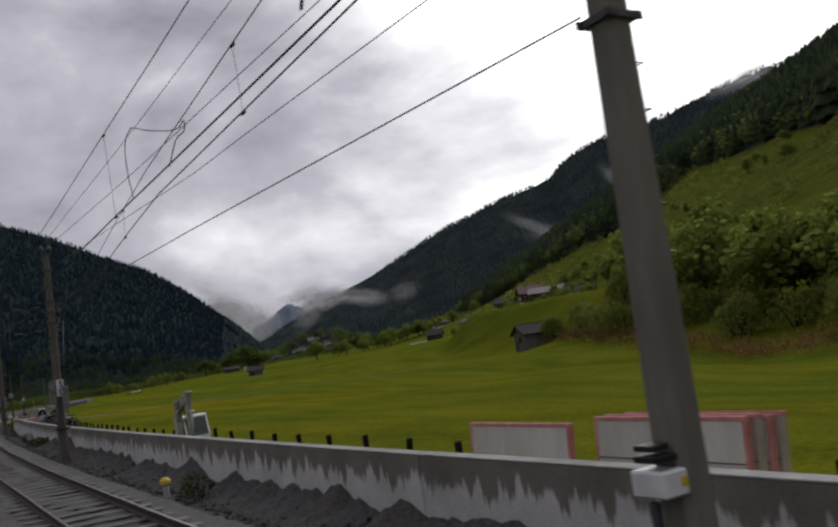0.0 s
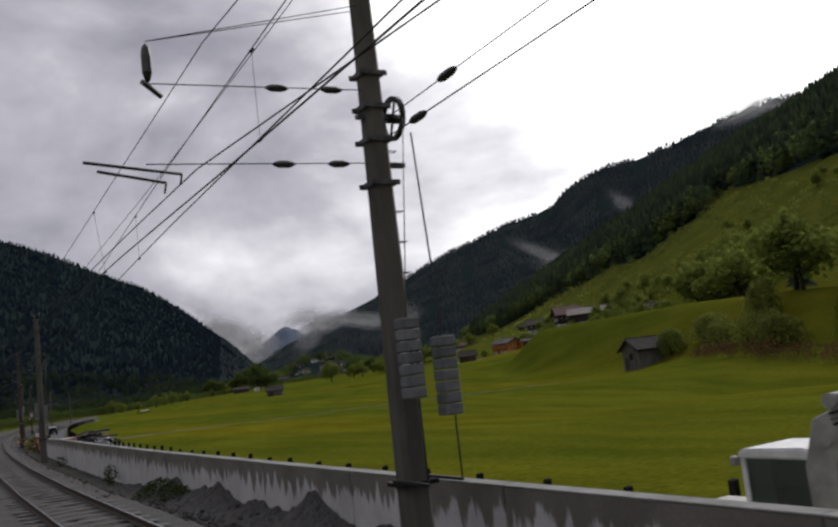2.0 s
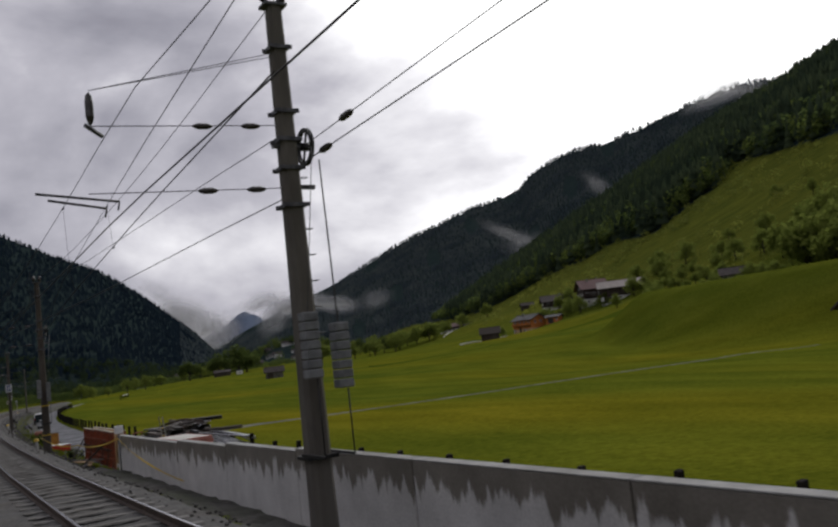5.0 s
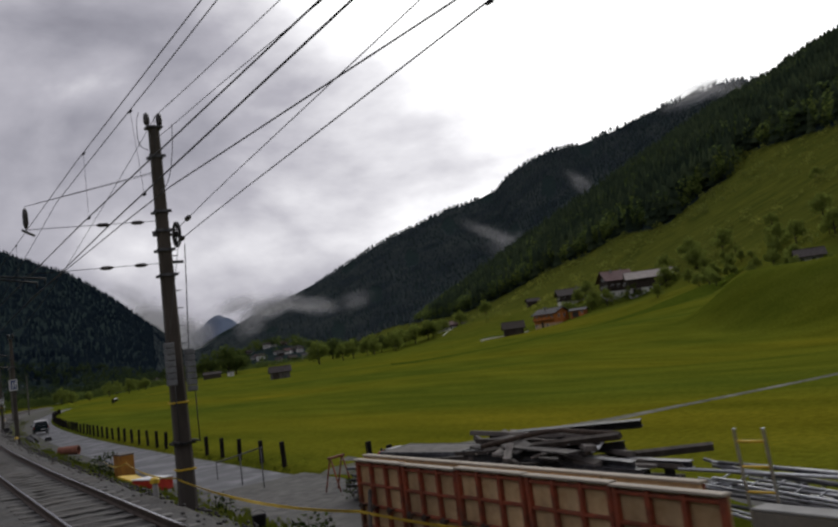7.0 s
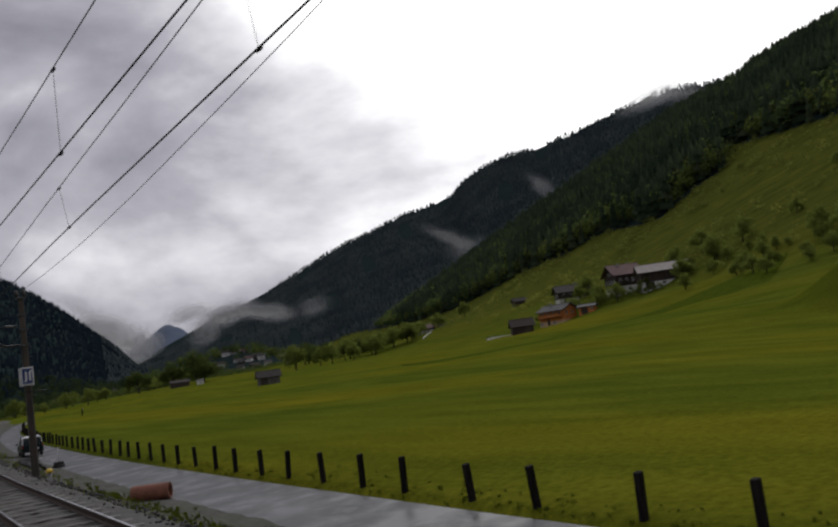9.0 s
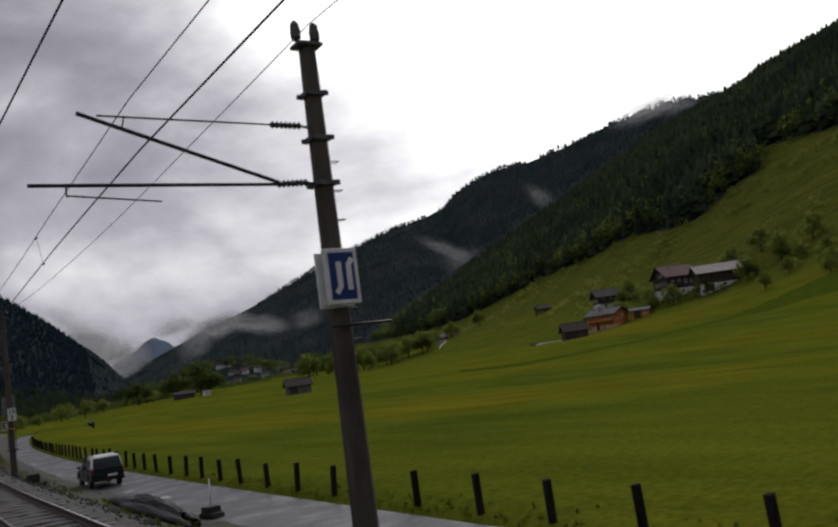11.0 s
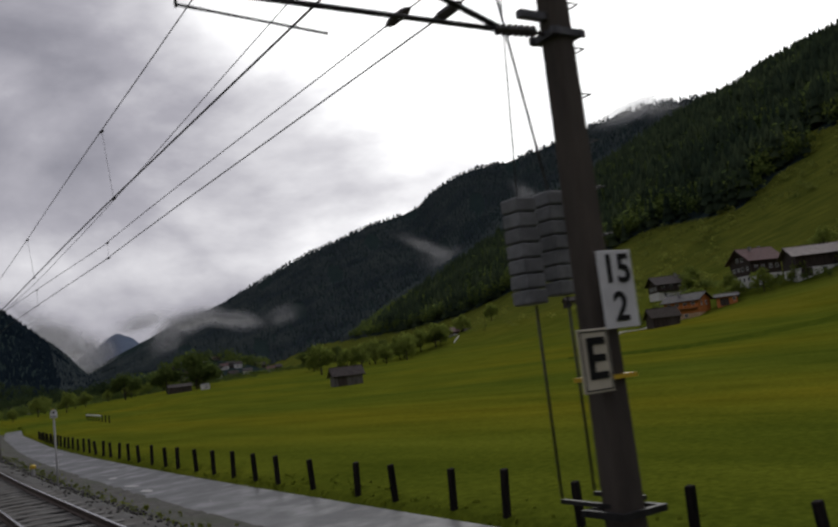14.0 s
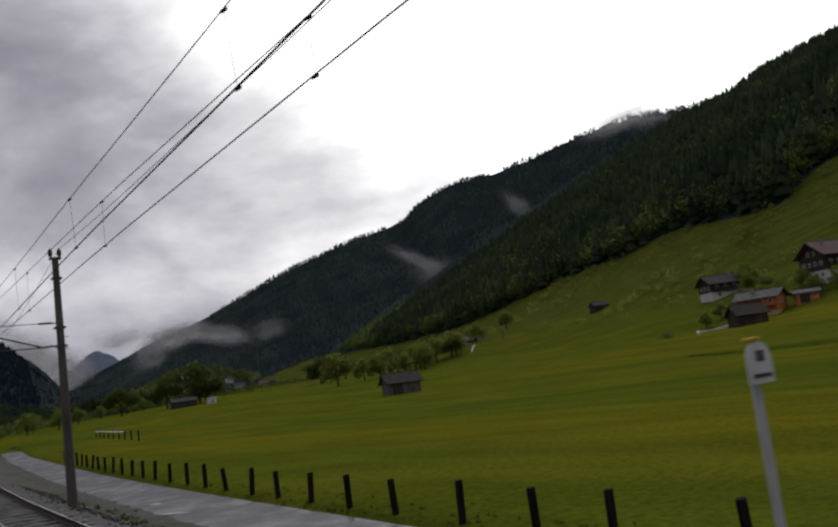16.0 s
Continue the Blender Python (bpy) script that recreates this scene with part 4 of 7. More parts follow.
# ---------------------------------------------------------------- clouds on the slopes
def low_cloud(az, tan, dist, wide, deep, high, tilt, mat):
    bm = bmesh.new()
    bmesh.ops.create_icosphere(bm, subdivisions=3, radius=1.0)
    for v in bm.verts:
        n = noise.noise(v.co * 1.7 + Vector((az, 0, 0)))
        v.co *= 1 + 0.22 * n
    for f in bm.faces:
        f.smooth = True
    a = radians(az)
    m = pose(CX + dist * math.sin(a), CY + dist * math.cos(a), EYE_Z + tan * dist, 0, 0, -az) @ pose(0, 0, 0, 0, -tilt, 0)
    ob = single("low_cloud", bm, mat, m @ Matrix.Diagonal((wide, deep, high, 1)), "torn white wisp of low cloud on the mountain side", "cloud", "low clouds")
    ob.visible_shadow = False
    return ob


for az, tan, dist, wide, deep, high, tilt, mat in (
        # the bank that fills the head of the valley
        (20.2, 0.066, 3250, 200, 60, 125, -22, M_BANK), (22.2, 0.050, 3260, 130, 60, 105, 12, M_BANK), (19.0, 0.098, 3000, 130, 50, 60, -35, M_WISP), (25.4, 0.080, 3300, 150, 50, 52, 12, M_CLOUD),
        # torn cloud on the shoulder of the near slope
        (26.2, 0.062, 1650, 56, 25, 38, 40, M_CLOUD), (27.7, 0.075, 1650, 78, 25, 30, 10, M_BANK), (30.2, 0.071, 1650, 84, 25, 26, -12, M_CLOUD), (33.2, 0.071, 1640, 50, 20, 26, 8, M_WISP),
        # wisps higher up
        (42.6, 0.130, 1700, 92, 15, 20, -28, M_WISP), (44.0, 0.112, 1690, 76, 15, 36, -5, M_WISP), (49.3, 0.167, 1500, 62, 15, 22, -48, M_WISP), (51.6, 0.155, 1480, 92, 15, 32, 10, M_WISP), (57.2, 0.252, 2150, 130, 40, 30, 14, M_CLOUD), (59.0, 0.250, 2100, 110, 40, 34, -4, M_WISP)):
    low_cloud(az, tan, dist, wide, deep, high, tilt, mat)


# peak beyond the head of the valley, blue-grey haze painted on its sides
verts, faces = [], []
for i in range(41):
    az = 21.0 + 7.0 * i / 40
    for j in range(7):
        q = j / 6
        h = 0.045 + 0.026 * math.exp(-((az - 24.1) / 1.5) ** 2) + 0.0016 * noise.noise(Vector((az * 2.1, q, 7))) + 0.001 * noise.noise(Vector((az * 7, q * 2, 3)))
        r = 3700 + 900 * q
        verts.append((CX + r * math.sin(radians(az)), CY + r * math.cos(radians(az)), -60 + (h * 4600 + 62) * q ** 0.8 + 40 * noise.noise(Vector((az * 3, q * 5, 1))) * q * (1 - q)))
for i in range(40):
    for j in range(6):
        k = i * 7 + j
        faces.append((k, k + 7, k + 8, k + 1))
tagged(raw("far_mountain", verts, faces, [M_HAZEPEAK], True), "distant mountain at the head of the valley, tinted blue-grey for haze", "mountain", kind="structure")


# ---------------------------------------------------------------- catenary masts
def insulator(bm, a, b, r=0.07, sheds=7):
    prof = [(0.0, 0.03)]
    for k in range(sheds):
        s = (k + 0.5) / sheds
        prof += [(max(0.02, s - 0.35 / sheds), 0.035), (s, r), (min(0.98, s + 0.3 / sheds), 0.035)]
    lathe(bm, a, b, prof + [(1.0, 0.03)], 9)


def mast(u, y, top, style, label, base=-1.6, mat=M_POLE):
    """style: 'arm' carries the wires, 'anchor' has the tension wheel and weights."""
    root = thing("catenary_mast", beside(u, y), label, "catenary mast", "catenary masts")
    bm = bmesh.new()
    w0, w1 = (0.175, 0.11) if style == "arm" else (0.215, 0.125)
    rings = []
    for z, w in ((base, w0), (top, w1)):
        c = w * 0.38
        rings.append([bm.verts.new((px, py, z)) for px, py in ((-w, -w + c), (-w + c, -w), (w - c, -w), (w, -w + c), (w, w - c), (w - c, w), (-w + c, w), (-w, w - c))])
    for k in range(8):
        bm.faces.new((rings[0][k], rings[0][(k + 1) % 8], rings[1][(k + 1) % 8], rings[1][k]))
    bm.faces.new(rings[1])
    part("mast_body", bm, mat, root)
    bm = bmesh.new()
    box(bm, -0.21, 0.21, -0.16, 0.16, top, top + 0.06, 0.01)
    part("head_plate", bm, M_STEEL, root)
    for dx in (-0.16, 0.16):
        bm = bmesh.new()
        tube(bm, (dx, 0, top + 0.06), (dx, 0, top + 0.12), 0.02)
        lathe(bm, (dx, 0, top + 0.1), (dx, 0, top + 0.42), [(0, 0.045), (0.15, 0.08), (0.5, 0.085), (0.85, 0.07), (1, 0.03)], 10)
        part("feeder_insulator", bm, M_INSUL, root)
    for z in [top - 0.75] + ([6.05, 5.35] if style == "arm" else [6.85, 6.35, 5.85, 5.2]):
        bm = bmesh.new()
        w = w0 - (w0 - w1) * (z + 1.6) / (top + 1.6) + 0.02
        for s in (-1, 1):
            box(bm, -w - 0.06, w + 0.06, s * w - 0.018, s * w + 0.018, z - 0.035, z + 0.035)
            box(bm, s * w - 0.02, s * w + 0.02, -w - 0.03, w + 0.03, z - 0.035, z + 0.035)
        part("clamp", bm, M_STEEL, root)
    for k in range(7):
        z = 3.0 + k * 0.45
        if z > top - 1.2:
            break
        bm = bmesh.new()
        w = w0 - 0.015 - (w0 - w1) * (z + 1.6) / (top + 1.6)
        for s in (-0.05, 0.05):
            tube(bm, (w, s, z), (w + 0.17, s, z), 0.008, sides=5)
        tube(bm, (w + 0.17, -0.05, z), (w + 0.17, 0.05, z), 0.008, sides=5)
        part("step_iron", bm, M_STEEL, root)
    if style == "arm":
        zt, zl, tip = 6.25, 5.35, -3.2
        for name, a, b, r in (("top_stay", (-0.6, 0, zt), (tip, 0, zt + 0.02), 0.014), ("registration_tube", (-0.75, 0, zl), (tip - 0.9, 0, zl - 0.03), 0.026), ("strut", (-0.72, 0, zl + 0.03), (tip - 0.25, 0, zt + 0.04), 0.03),
                              ("steady_arm", (tip - 0.45, 0, zl - 0.16), (tip + 0.75, 0, zl - 0.24), 0.012), ("drop_bracket", (tip - 0.45, 0, zl - 0.02), (tip - 0.45, 0, zl - 0.18), 0.012), ("hanger", (tip + 0.35, 0, zt), (tip + 0.32, 0, zt - 0.12), 0.01)):
            bm = bmesh.new()
            tube(bm, a, b, r, sides=8)
            part(name, bm, M_DARKSTEEL, root)
        for z0, z1 in ((zt, zt), (zl + 0.03, zl)):
            bm = bmesh.new()
            tube(bm, (-0.14, 0, z0 - 0.02), (-0.3, 0, z0), 0.02)
            insulator(bm, (-0.26, 0, z0), (-0.75, 0, z1), 0.06)
            part("insulator", bm, M_INSUL, root)
    else:
        for z0, z1 in ((6.62, 6.48), (5.52, 5.42)):
            bm = bmesh.new()
            tube(bm, (-0.13, 0, z0), (-3.3, 0, z1), 0.008, sides=6)
            part("cross_span", bm, M_WIRE, root)
            for x in (-0.62, -1.45):
                bm = bmesh.new()
                z = z0 + (z1 - z0) * -x / 3.3
                lathe(bm, (x - 0.17, 0, z - 0.01), (x + 0.17, 0, z), [(0, 0.012), (0.12, 0.035), (0.3, 0.052), (0.7, 0.052), (0.88, 0.035), (1, 0.012)], 10)
                part("insulator", bm, M_INSUL, root)
        for dy in (-0.1, 0.1):
            bm = bmesh.new()
            tube(bm, (-0.12, dy, 7.88), (-3.2, 0, 7.05), 0.007, sides=5)
            part("stay_wire", bm, M_WIRE, root)
        bm = bmesh.new()
        lathe(bm, (-3.2, 0, 7.02), (-3.2, 0, 6.5), [(0, 0.012), (0.1, 0.05), (0.3, 0.065), (0.75, 0.065), (0.92, 0.04), (1, 0.012)], 10)
        part("hanging_insulator", bm, M_INSUL, root)
        bm = bmesh.new()
        tube(bm, (-3.3, -0.12, 6.46), (-3.02, 0.1, 6.36), 0.035, sides=8)
        part("wire_clamp", bm, M_STEEL, root)
        for x0, x1, z0, z1, dy in ((-4.05, -2.86, 5.42, 5.30, 0.0), (-3.86, -3.02, 5.36, 5.23, 0.18)):
            bm = bmesh.new()
            tube(bm, (x0, dy, z0), (x1, dy, z1), 0.02, sides=7)
            tube(bm, (x1, dy, z1), (x1 - 0.03, dy, z1 - 0.14), 0.014, sides=6)
            part("steady_arm", bm, M_DARKSTEEL, root)
    return root


def tension_gear(root, side=1, lower=0.0, stacks=((0.36, 3.55, 0.125), (0.78, 3.05, 0.125)), half=0.125, count=8):
    """Wheel, ropes and two stacks of weights on a guide frame."""
    x = 0.34 * side
    zc = 6.55 + lower
    bm = bmesh.new()
    n, r, t = 26, 0.30, 0.032
    ring = [[bm.verts.new(((x + dx), math.cos(k * 2 * math.pi / n) * (r + dr), zc + math.sin(k * 2 * math.pi / n) * (r + dr))) for k in range(n)] for dx, dr in ((-t, -t), (t, -t), (t, t), (-t, t))]
    for i in range(4):
        for k in range(n):
            bm.faces.new((ring[i][k], ring[(i + 1) % 4][k], ring[(i + 1) % 4][(k + 1) % n], ring[i][(k + 1) % n]))
    for k in range(4):
        a = k * math.pi / 2 + 0.4
        tube(bm, (x, 0, zc), (x, math.cos(a) * r, zc + math.sin(a) * r), 0.022, sides=6)
    tube(bm, (x - 0.09, 0, zc), (x + 0.09, 0, zc), 0.075, sides=12)
    part("tension_wheel", bm, M_DARKSTEEL, root, "spoked steel tension wheel")
    bm = bmesh.new()
    box(bm, -0.16 * side - 0.1, x, -0.05, 0.05, zc - 0.03, zc + 0.03)
    part("wheel_bracket", bm, M_STEEL, root)
    bm = bmesh.new()
    box(bm, 0, x + 0.1 * side, -0.04, 0.04, zc - 0.75, zc - 0.68)
    part("rope_bracket", bm, M_STEEL, root)
    for k, (dx, zt, by) in enumerate(stacks):
        bx = dx * side
        bm = bmesh.new()
        tube(bm, (bx, by, zt), (x + 0.1 * side * k, 0.3 * math.copysign(1, by), zc - 0.3 * k), 0.014 if k else 0.008, sides=6)
        part("rope", bm, M_STEEL, root)
        stack = None
        for j in range(count):
            bm = bmesh.new()
            box(bm, bx - half, bx + half, by - half, by + half, zt - 0.15 * (j + 1) + 0.012, zt - 0.15 * j, 0.015)
            part("weight", bm, M_CONCWEIGHT, root, "" if j else "grey concrete tension weight")
        bm = bmesh.new()
        tube(bm, (bx + 0.06, by, zt - 0.15 * count), (bx + 0.06, by, 1.05), 0.014, sides=6)
        part("guide_rod", bm, M_DARKSTEEL, root)
    bm = bmesh.new()
    for e in (-0.235, 0.235):
        box(bm, -0.27, 0.27, e - 0.025, e + 0.025, 0.93, 0.99)
        box(bm, e - 0.025, e + 0.025, -0.21, 0.21, 0.93, 0.99)
    by = stacks[0][2]
    for bx in [q[0] * side + 0.06 for q in stacks]:
        box(bm, bx - 0.02, bx + 0.02, min(by, 0), max(by, 0), 1.0, 1.04)
    part("collar", bm, M_DARKSTEEL, root)


M_CONCWEIGHT = material("concrete_weight", (0.13, 0.135, 0.14), (0.21, 0.215, 0.22), 6.0, 0.85, random_tint=0.12)


def flat_text(root, text, x, y, z, size, mat, name="lettering"):
    """Upright lettering facing down the line, as a mesh."""
    cu = bpy.data.curves.new(name, "FONT")
    cu.body, cu.size, cu.align_x, cu.align_y, cu.extrude = text, size, "CENTER", "CENTER", 0.004
    cu.offset = 0.018 * size
    tmp = bpy.data.objects.new(name, cu)
    me = bpy.data.meshes.new_from_object(tmp)
    bpy.data.objects.remove(tmp)
    me.materials.append(mat)
    ob = new(name, me)
    ob.matrix_basis = pose(x, y, z, 90, 0, 0)
    ob.parent = root
    return ob


mast(5.85, 5.4, 9.0, "anchor", "grey concrete catenary mast with clamps and step irons", mat=M_POLEPALE)
m0 = scene.objects["catenary_mast"]
bm = bmesh.new()
box(bm, -0.45, -0.15, -0.2, 0.2, 0.9, 1.13, 0.02)
part("meter_box", bm, M_WHITE, m0, "white meter box with an orange mark")
bm = bmesh.new()
box(bm, -0.25, -0.17, -0.206, -0.202, 0.98, 1.06)
part("warning_mark", bm, M_YELLOW, m0)
bm = bmesh.new()
box(bm, -0.46, -0.2, -0.16, 0.12, 1.2, 1.26, 0.01)
box(bm, -0.46, -0.24, -0.12, 0.1, 1.3, 1.35, 0.01)
tube(bm, (-0.4, 0, 0.86), (-0.35, 0, -0.9), 0.05, sides=8)
part("cable_bracket", bm, M_DARKSTEEL, m0)

mB = mast(5.89, 42.5, 9.05, "anchor", "grey concrete catenary mast with tension wheel and weights")
tension_gear(mB, 1, -0.34, ((-0.36, 3.17, -0.95), (0.16, 2.9, -0.95)), 0.125, 7)
bm = bmesh.new()
box(bm, -0.1, 0.22, -0.27, -0.25, 2.45, 3.2, 0.006)
plate = part("number_plate", bm, M_WHITE, mB, "white distance plate")
flat_text(plate, "5", 0.09, -0.276, 3.0, 0.38, M_BLACK)
flat_text(plate, "0", 0.09, -0.276, 2.65, 0.38, M_BLACK)
mA = mast(5.81, 93.0, 8.75, "anchor", "grey concrete catenary mast in front of the wall")
tension_gear(mA, 1, -0.3, ((-0.33, 3.3, -0.92), (0.18, 3.1, -0.92)), 0.125, 7)
mC = mast(5.91, 133.0, 9.05, "anchor", "brown-stained concrete catenary mast with tension wheel", mat=M_POLEDARK)
tension_gear(mC, 1, -0.3, ((-0.31, 3.45, -0.74), (0.17, 3.26, -0.74)), 0.108, 7)
for w, z in ((0.212, 1.95), (0.225, 0.3)):
    bm = bmesh.new()
    box(bm, -w, w, -w, w, z, z + 0.045)
    part("yellow_band", bm, M_YELLOW, mC)
mD = mast(5.92, 185.5, 7.5, "arm", "slim dark catenary mast with a cantilever and blue sign", mat=M_POLEDARK)
bm = bmesh.new()
box(bm, -0.3, 0.24, -0.3, -0.22, 3.5, 4.32, 0.01)
box(bm, -0.36, 0.2, -0.14, -0.1, 3.46, 4.28, 0.01)
box(bm, -0.1, 0.1, -0.22, -0.1, 3.7, 4.1)
case = part("sign_case", bm, M_WHITE, mD, "white sign case with a blue face")
bm = bmesh.new()
box(bm, -0.235, 0.175, -0.308, -0.304, 3.565, 4.255)
part("sign_face", bm, M_BLUE, case)
for x0, z0, z1, k in ((-0.125, 3.76, 4.12, -1), (0.035, 3.70, 4.06, 1)):
    bm = bmesh.new()
    box(bm, x0, x0 + 0.085, -0.316, -0.310, z0, z1)
    if k < 0:
        box(bm, -0.04, 0.04, -0.003, 0.003, -0.07, 0.07, 0, pose(x0 + 0.015, -0.313, z0 - 0.045, 0, 35, 0))
    else:
        box(bm, -0.04, 0.04, -0.003, 0.003, -0.07, 0.07, 0, pose(x0 + 0.07, -0.313, z1 + 0.045, 0, 35, 0))
    part("sign_mark", bm, M_WHITE, case)
bm = bmesh.new()
tube(bm, (-0.25, -0.2, 3.2), (0.75, -0.2, 3.2), 0.022, sides=7)
part("cross_bar", bm, M_DARKSTEEL, mD)
mE = mast(5.68, 226.9, 8.37, "arm", "dark catenary mast with cantilever, wheel and number plates", mat=M_POLEDARK)
tension_gear(mE, -1, -0.3, ((0.2, 3.93, 0.65), (-0.22, 4.0, 0.65)), 0.125, 7)
bm = bmesh.new()
box(bm, -0.14, 0.28, -0.25, -0.23, 2.56, 3.26, 0.006)
plate = part("number_plate", bm, M_WHITE, mE, "white distance plate with black digits")
flat_text(plate, "15", 0.07, -0.257, 3.08, 0.36, M_BLACK)
flat_text(plate, "2", 0.07, -0.257, 2.74, 0.36, M_BLACK)
bm = bmesh.new()
box(bm, -0.52, -0.16, -0.27, -0.25, 2.03, 2.58, 0.006)
plate = part("letter_plate", bm, M_CREAM, mE, "cream plate with a black letter")
bm = bmesh.new()
for a in ((-0.5, -0.18, 2.05, 2.06), (-0.5, -0.18, 2.55, 2.56), (-0.5, -0.49, 2.06, 2.55), (-0.19, -0.18, 2.06, 2.55)):
    box(bm, a[0], a[1], -0.277, -0.273, a[2], a[3])
part("plate_border", bm, M_BLACK, plate)
flat_text(plate, "E", -0.34, -0.277, 2.305, 0.5, M_BLACK)
bm = bmesh.new()
box(bm, -0.2, 0.2, -0.2, 0.2, 2.12, 2.16)
part("yellow_band", bm, M_YELLOW, mE)
mast(5.85, 286.0, 8.7, "arm", "grey concrete catenary mast beside the line")
mast(5.85, 336.0, 8.7, "arm", "grey concrete catenary mast beside the line")


# ---------------------------------------------------------------- wires
def wire(name, points, r, label, sag=0.0, parent=None, sags=None):
    cu = bpy.data.curves.new(name, "CURVE")
    cu.dimensions, cu.bevel_depth, cu.bevel_resolution = "3D", r, 1
    sp = cu.splines.new("POLY")
    pts = []
    for j, ((u0, y0, z0), (u1, y1, z1)) in enumerate(zip(points, points[1:])):
        if sags:
            sag = sags[j]
        n = max(4, int(abs(y1 - y0) / 3))
        for k in range(n):
            t = k / n
            y = y0 + (y1 - y0) * t
            pts.append((float(track_x(y)) + u0 + (u1 - u0) * t, y, z0 + (z1 - z0) * t - sag * 4 * t * (1 - t)))
    u, y, z = points[-1]
    pts.append((float(track_x(y)) + u, y, z))
    sp.points.add(len(pts) - 1)
    for p, q in zip(sp.points, pts):
        p.co = (*q, 1)
    tmp = bpy.data.objects.new(name, cu)
    me = bpy.data.meshes.new_from_object(tmp)
    bpy.data.objects.remove(tmp)
    me.materials.append(M_WIRE)
    ob = new(name, me)
    if parent is not None:
        ob.parent = parent
        return ob
    return tagged(ob, label, "wire", "overhead wires")


STOPS = [-50, 5.4, 42.5, 93, 133, 185.5, 227, 286, 336, 400]
ZIG = [3.6, 3.3, 3.6, 3.3, 3.5, 3.1, 3.5, 3.3, 3.6, 3.2]
MESS_SAG = [0.6, 0.45, 0.75, 0.4, 0.4, 0.4, 0.55, 0.5, 0.6]


def contact_z(y):
    return float(np.interp(y, [0, 85, 125, 180, 400], [5.34, 5.4, 5.5, 5.7, 5.75]))


line = thing("overhead_line", pose(0, 0, 0), "overhead line of messenger wire, contact wire and droppers", "overhead line", "overhead wires")
wire("contact_wire", [(u, y, contact_z(y)) for u, y in zip(ZIG, STOPS)], 0.012, "", 0.03, line)
MESS = [(u * 0.5 + 1.62 if k != 5 else 3.0, y, 7.08 if k != 5 else 6.35) for k, (u, y) in enumerate(zip(ZIG, STOPS))]
wire("messenger_wire", MESS, 0.008, "", 0, line, MESS_SAG)


def dropper(top, foot, parent):
    """Thin hanger between two wires, with a clamp at each end."""
    bm = bmesh.new()
    a, b = (Vector((float(track_x(p[1])) + p[0], p[1], p[2])) for p in (top, foot))
    tube(bm, a, b, 0.0035, sides=4, caps=False)
    for q in (a, b):
        tube(bm, q - Vector((0, 0.05, 0.02)), q + Vector((0, 0.05, -0.02)), 0.022, sides=6)
    part("dropper", bm, M_WIRE, parent)


for (u0, y0, z0), (u1, y1, z1), sg in zip(MESS, MESS[1:], MESS_SAG):
    n = max(3, int((y1 - y0) / 8))
    for k in range(1, n):
        t = k / n
        y = y0 + (y1 - y0) * t
        dropper((u0 + (u1 - u0) * t, y, z0 + (z1 - z0) * t - sg * 4 * t * (1 - t)), (float(np.interp(y, STOPS, ZIG)), y, contact_z(y) - 0.03 * 4 * t * (1 - t)), line)
wire("feeder_wire", [(6.01, y, z) for y, z in ((-47, 9.2), (42.5, 9.42), (93, 9.1), (133, 9.42), (185.5, 7.9), (227, 8.78), (286, 9.08), (336, 9.1), (400, 9.1))], 0.009, "dark feeder wire strung over the mast heads", sags=(1.5, 0.78, 0.78, 1.1, 0.55, 0.9, 0.9, 0.9))
wire("feeder_wire", [(5.69, -47, 9.1), (5.69, 5.4, 9.35), (5.69, 42.5, 9.42)], 0.008, "second feeder wire ending at a mast head", sags=(0.6, 0.28))
# wires that leave the running line and end at a mast, each pair with its droppers
PAIRS = (([(6.1, 42.3, 5.92), (5.3, 29.5, 5.68), (3.95, 14, 5.55), (3.5, 5, 5.42), (3.2, -40, 5.4)], [(6.1, 42.3, 6.2), (5.3, 29.5, 6.05), (4.05, 15, 6.2), (3.4, 5, 6.4), (3.2, -40, 6.9)]),
         ([(6.1, 92.8, 5.98), (5.2, 70, 5.7), (4.8, 62, 5.66), (3.5, 35, 5.55)], [(6.1, 92.8, 6.25), (5.2, 70.5, 6.18), (4.8, 62.5, 6.3), (3.5, 35, 6.9)]),
         ([(6.15, 132.8, 5.98), (4.7, 110, 5.74), (3.5, 88, 5.6)], [(6.15, 132.8, 6.3), (5.6, 125, 6.32), (4.6, 111, 6.35), (3.5, 88, 6.9)]),
         ([(3.4, 112, 5.55), (2.5, 143.5, 5.45), (2.1, 156, 5.45), (0.3, 215, 5.45)], [(3.4, 112, 6.8), (2.5, 143.5, 6.5), (2.1, 156, 6.5), (0.3, 215, 6.9)]),
         ([(5.4, 227.4, 6.12), (5.0, 243, 5.92), (4.3, 259, 5.85), (3.5, 286, 5.72), (3.4, 336, 5.72)], [(5.4, 227.4, 6.45), (5.0, 243, 6.3), (4.3, 259, 6.5), (3.5, 286, 6.98), (3.4, 336, 6.9)]))
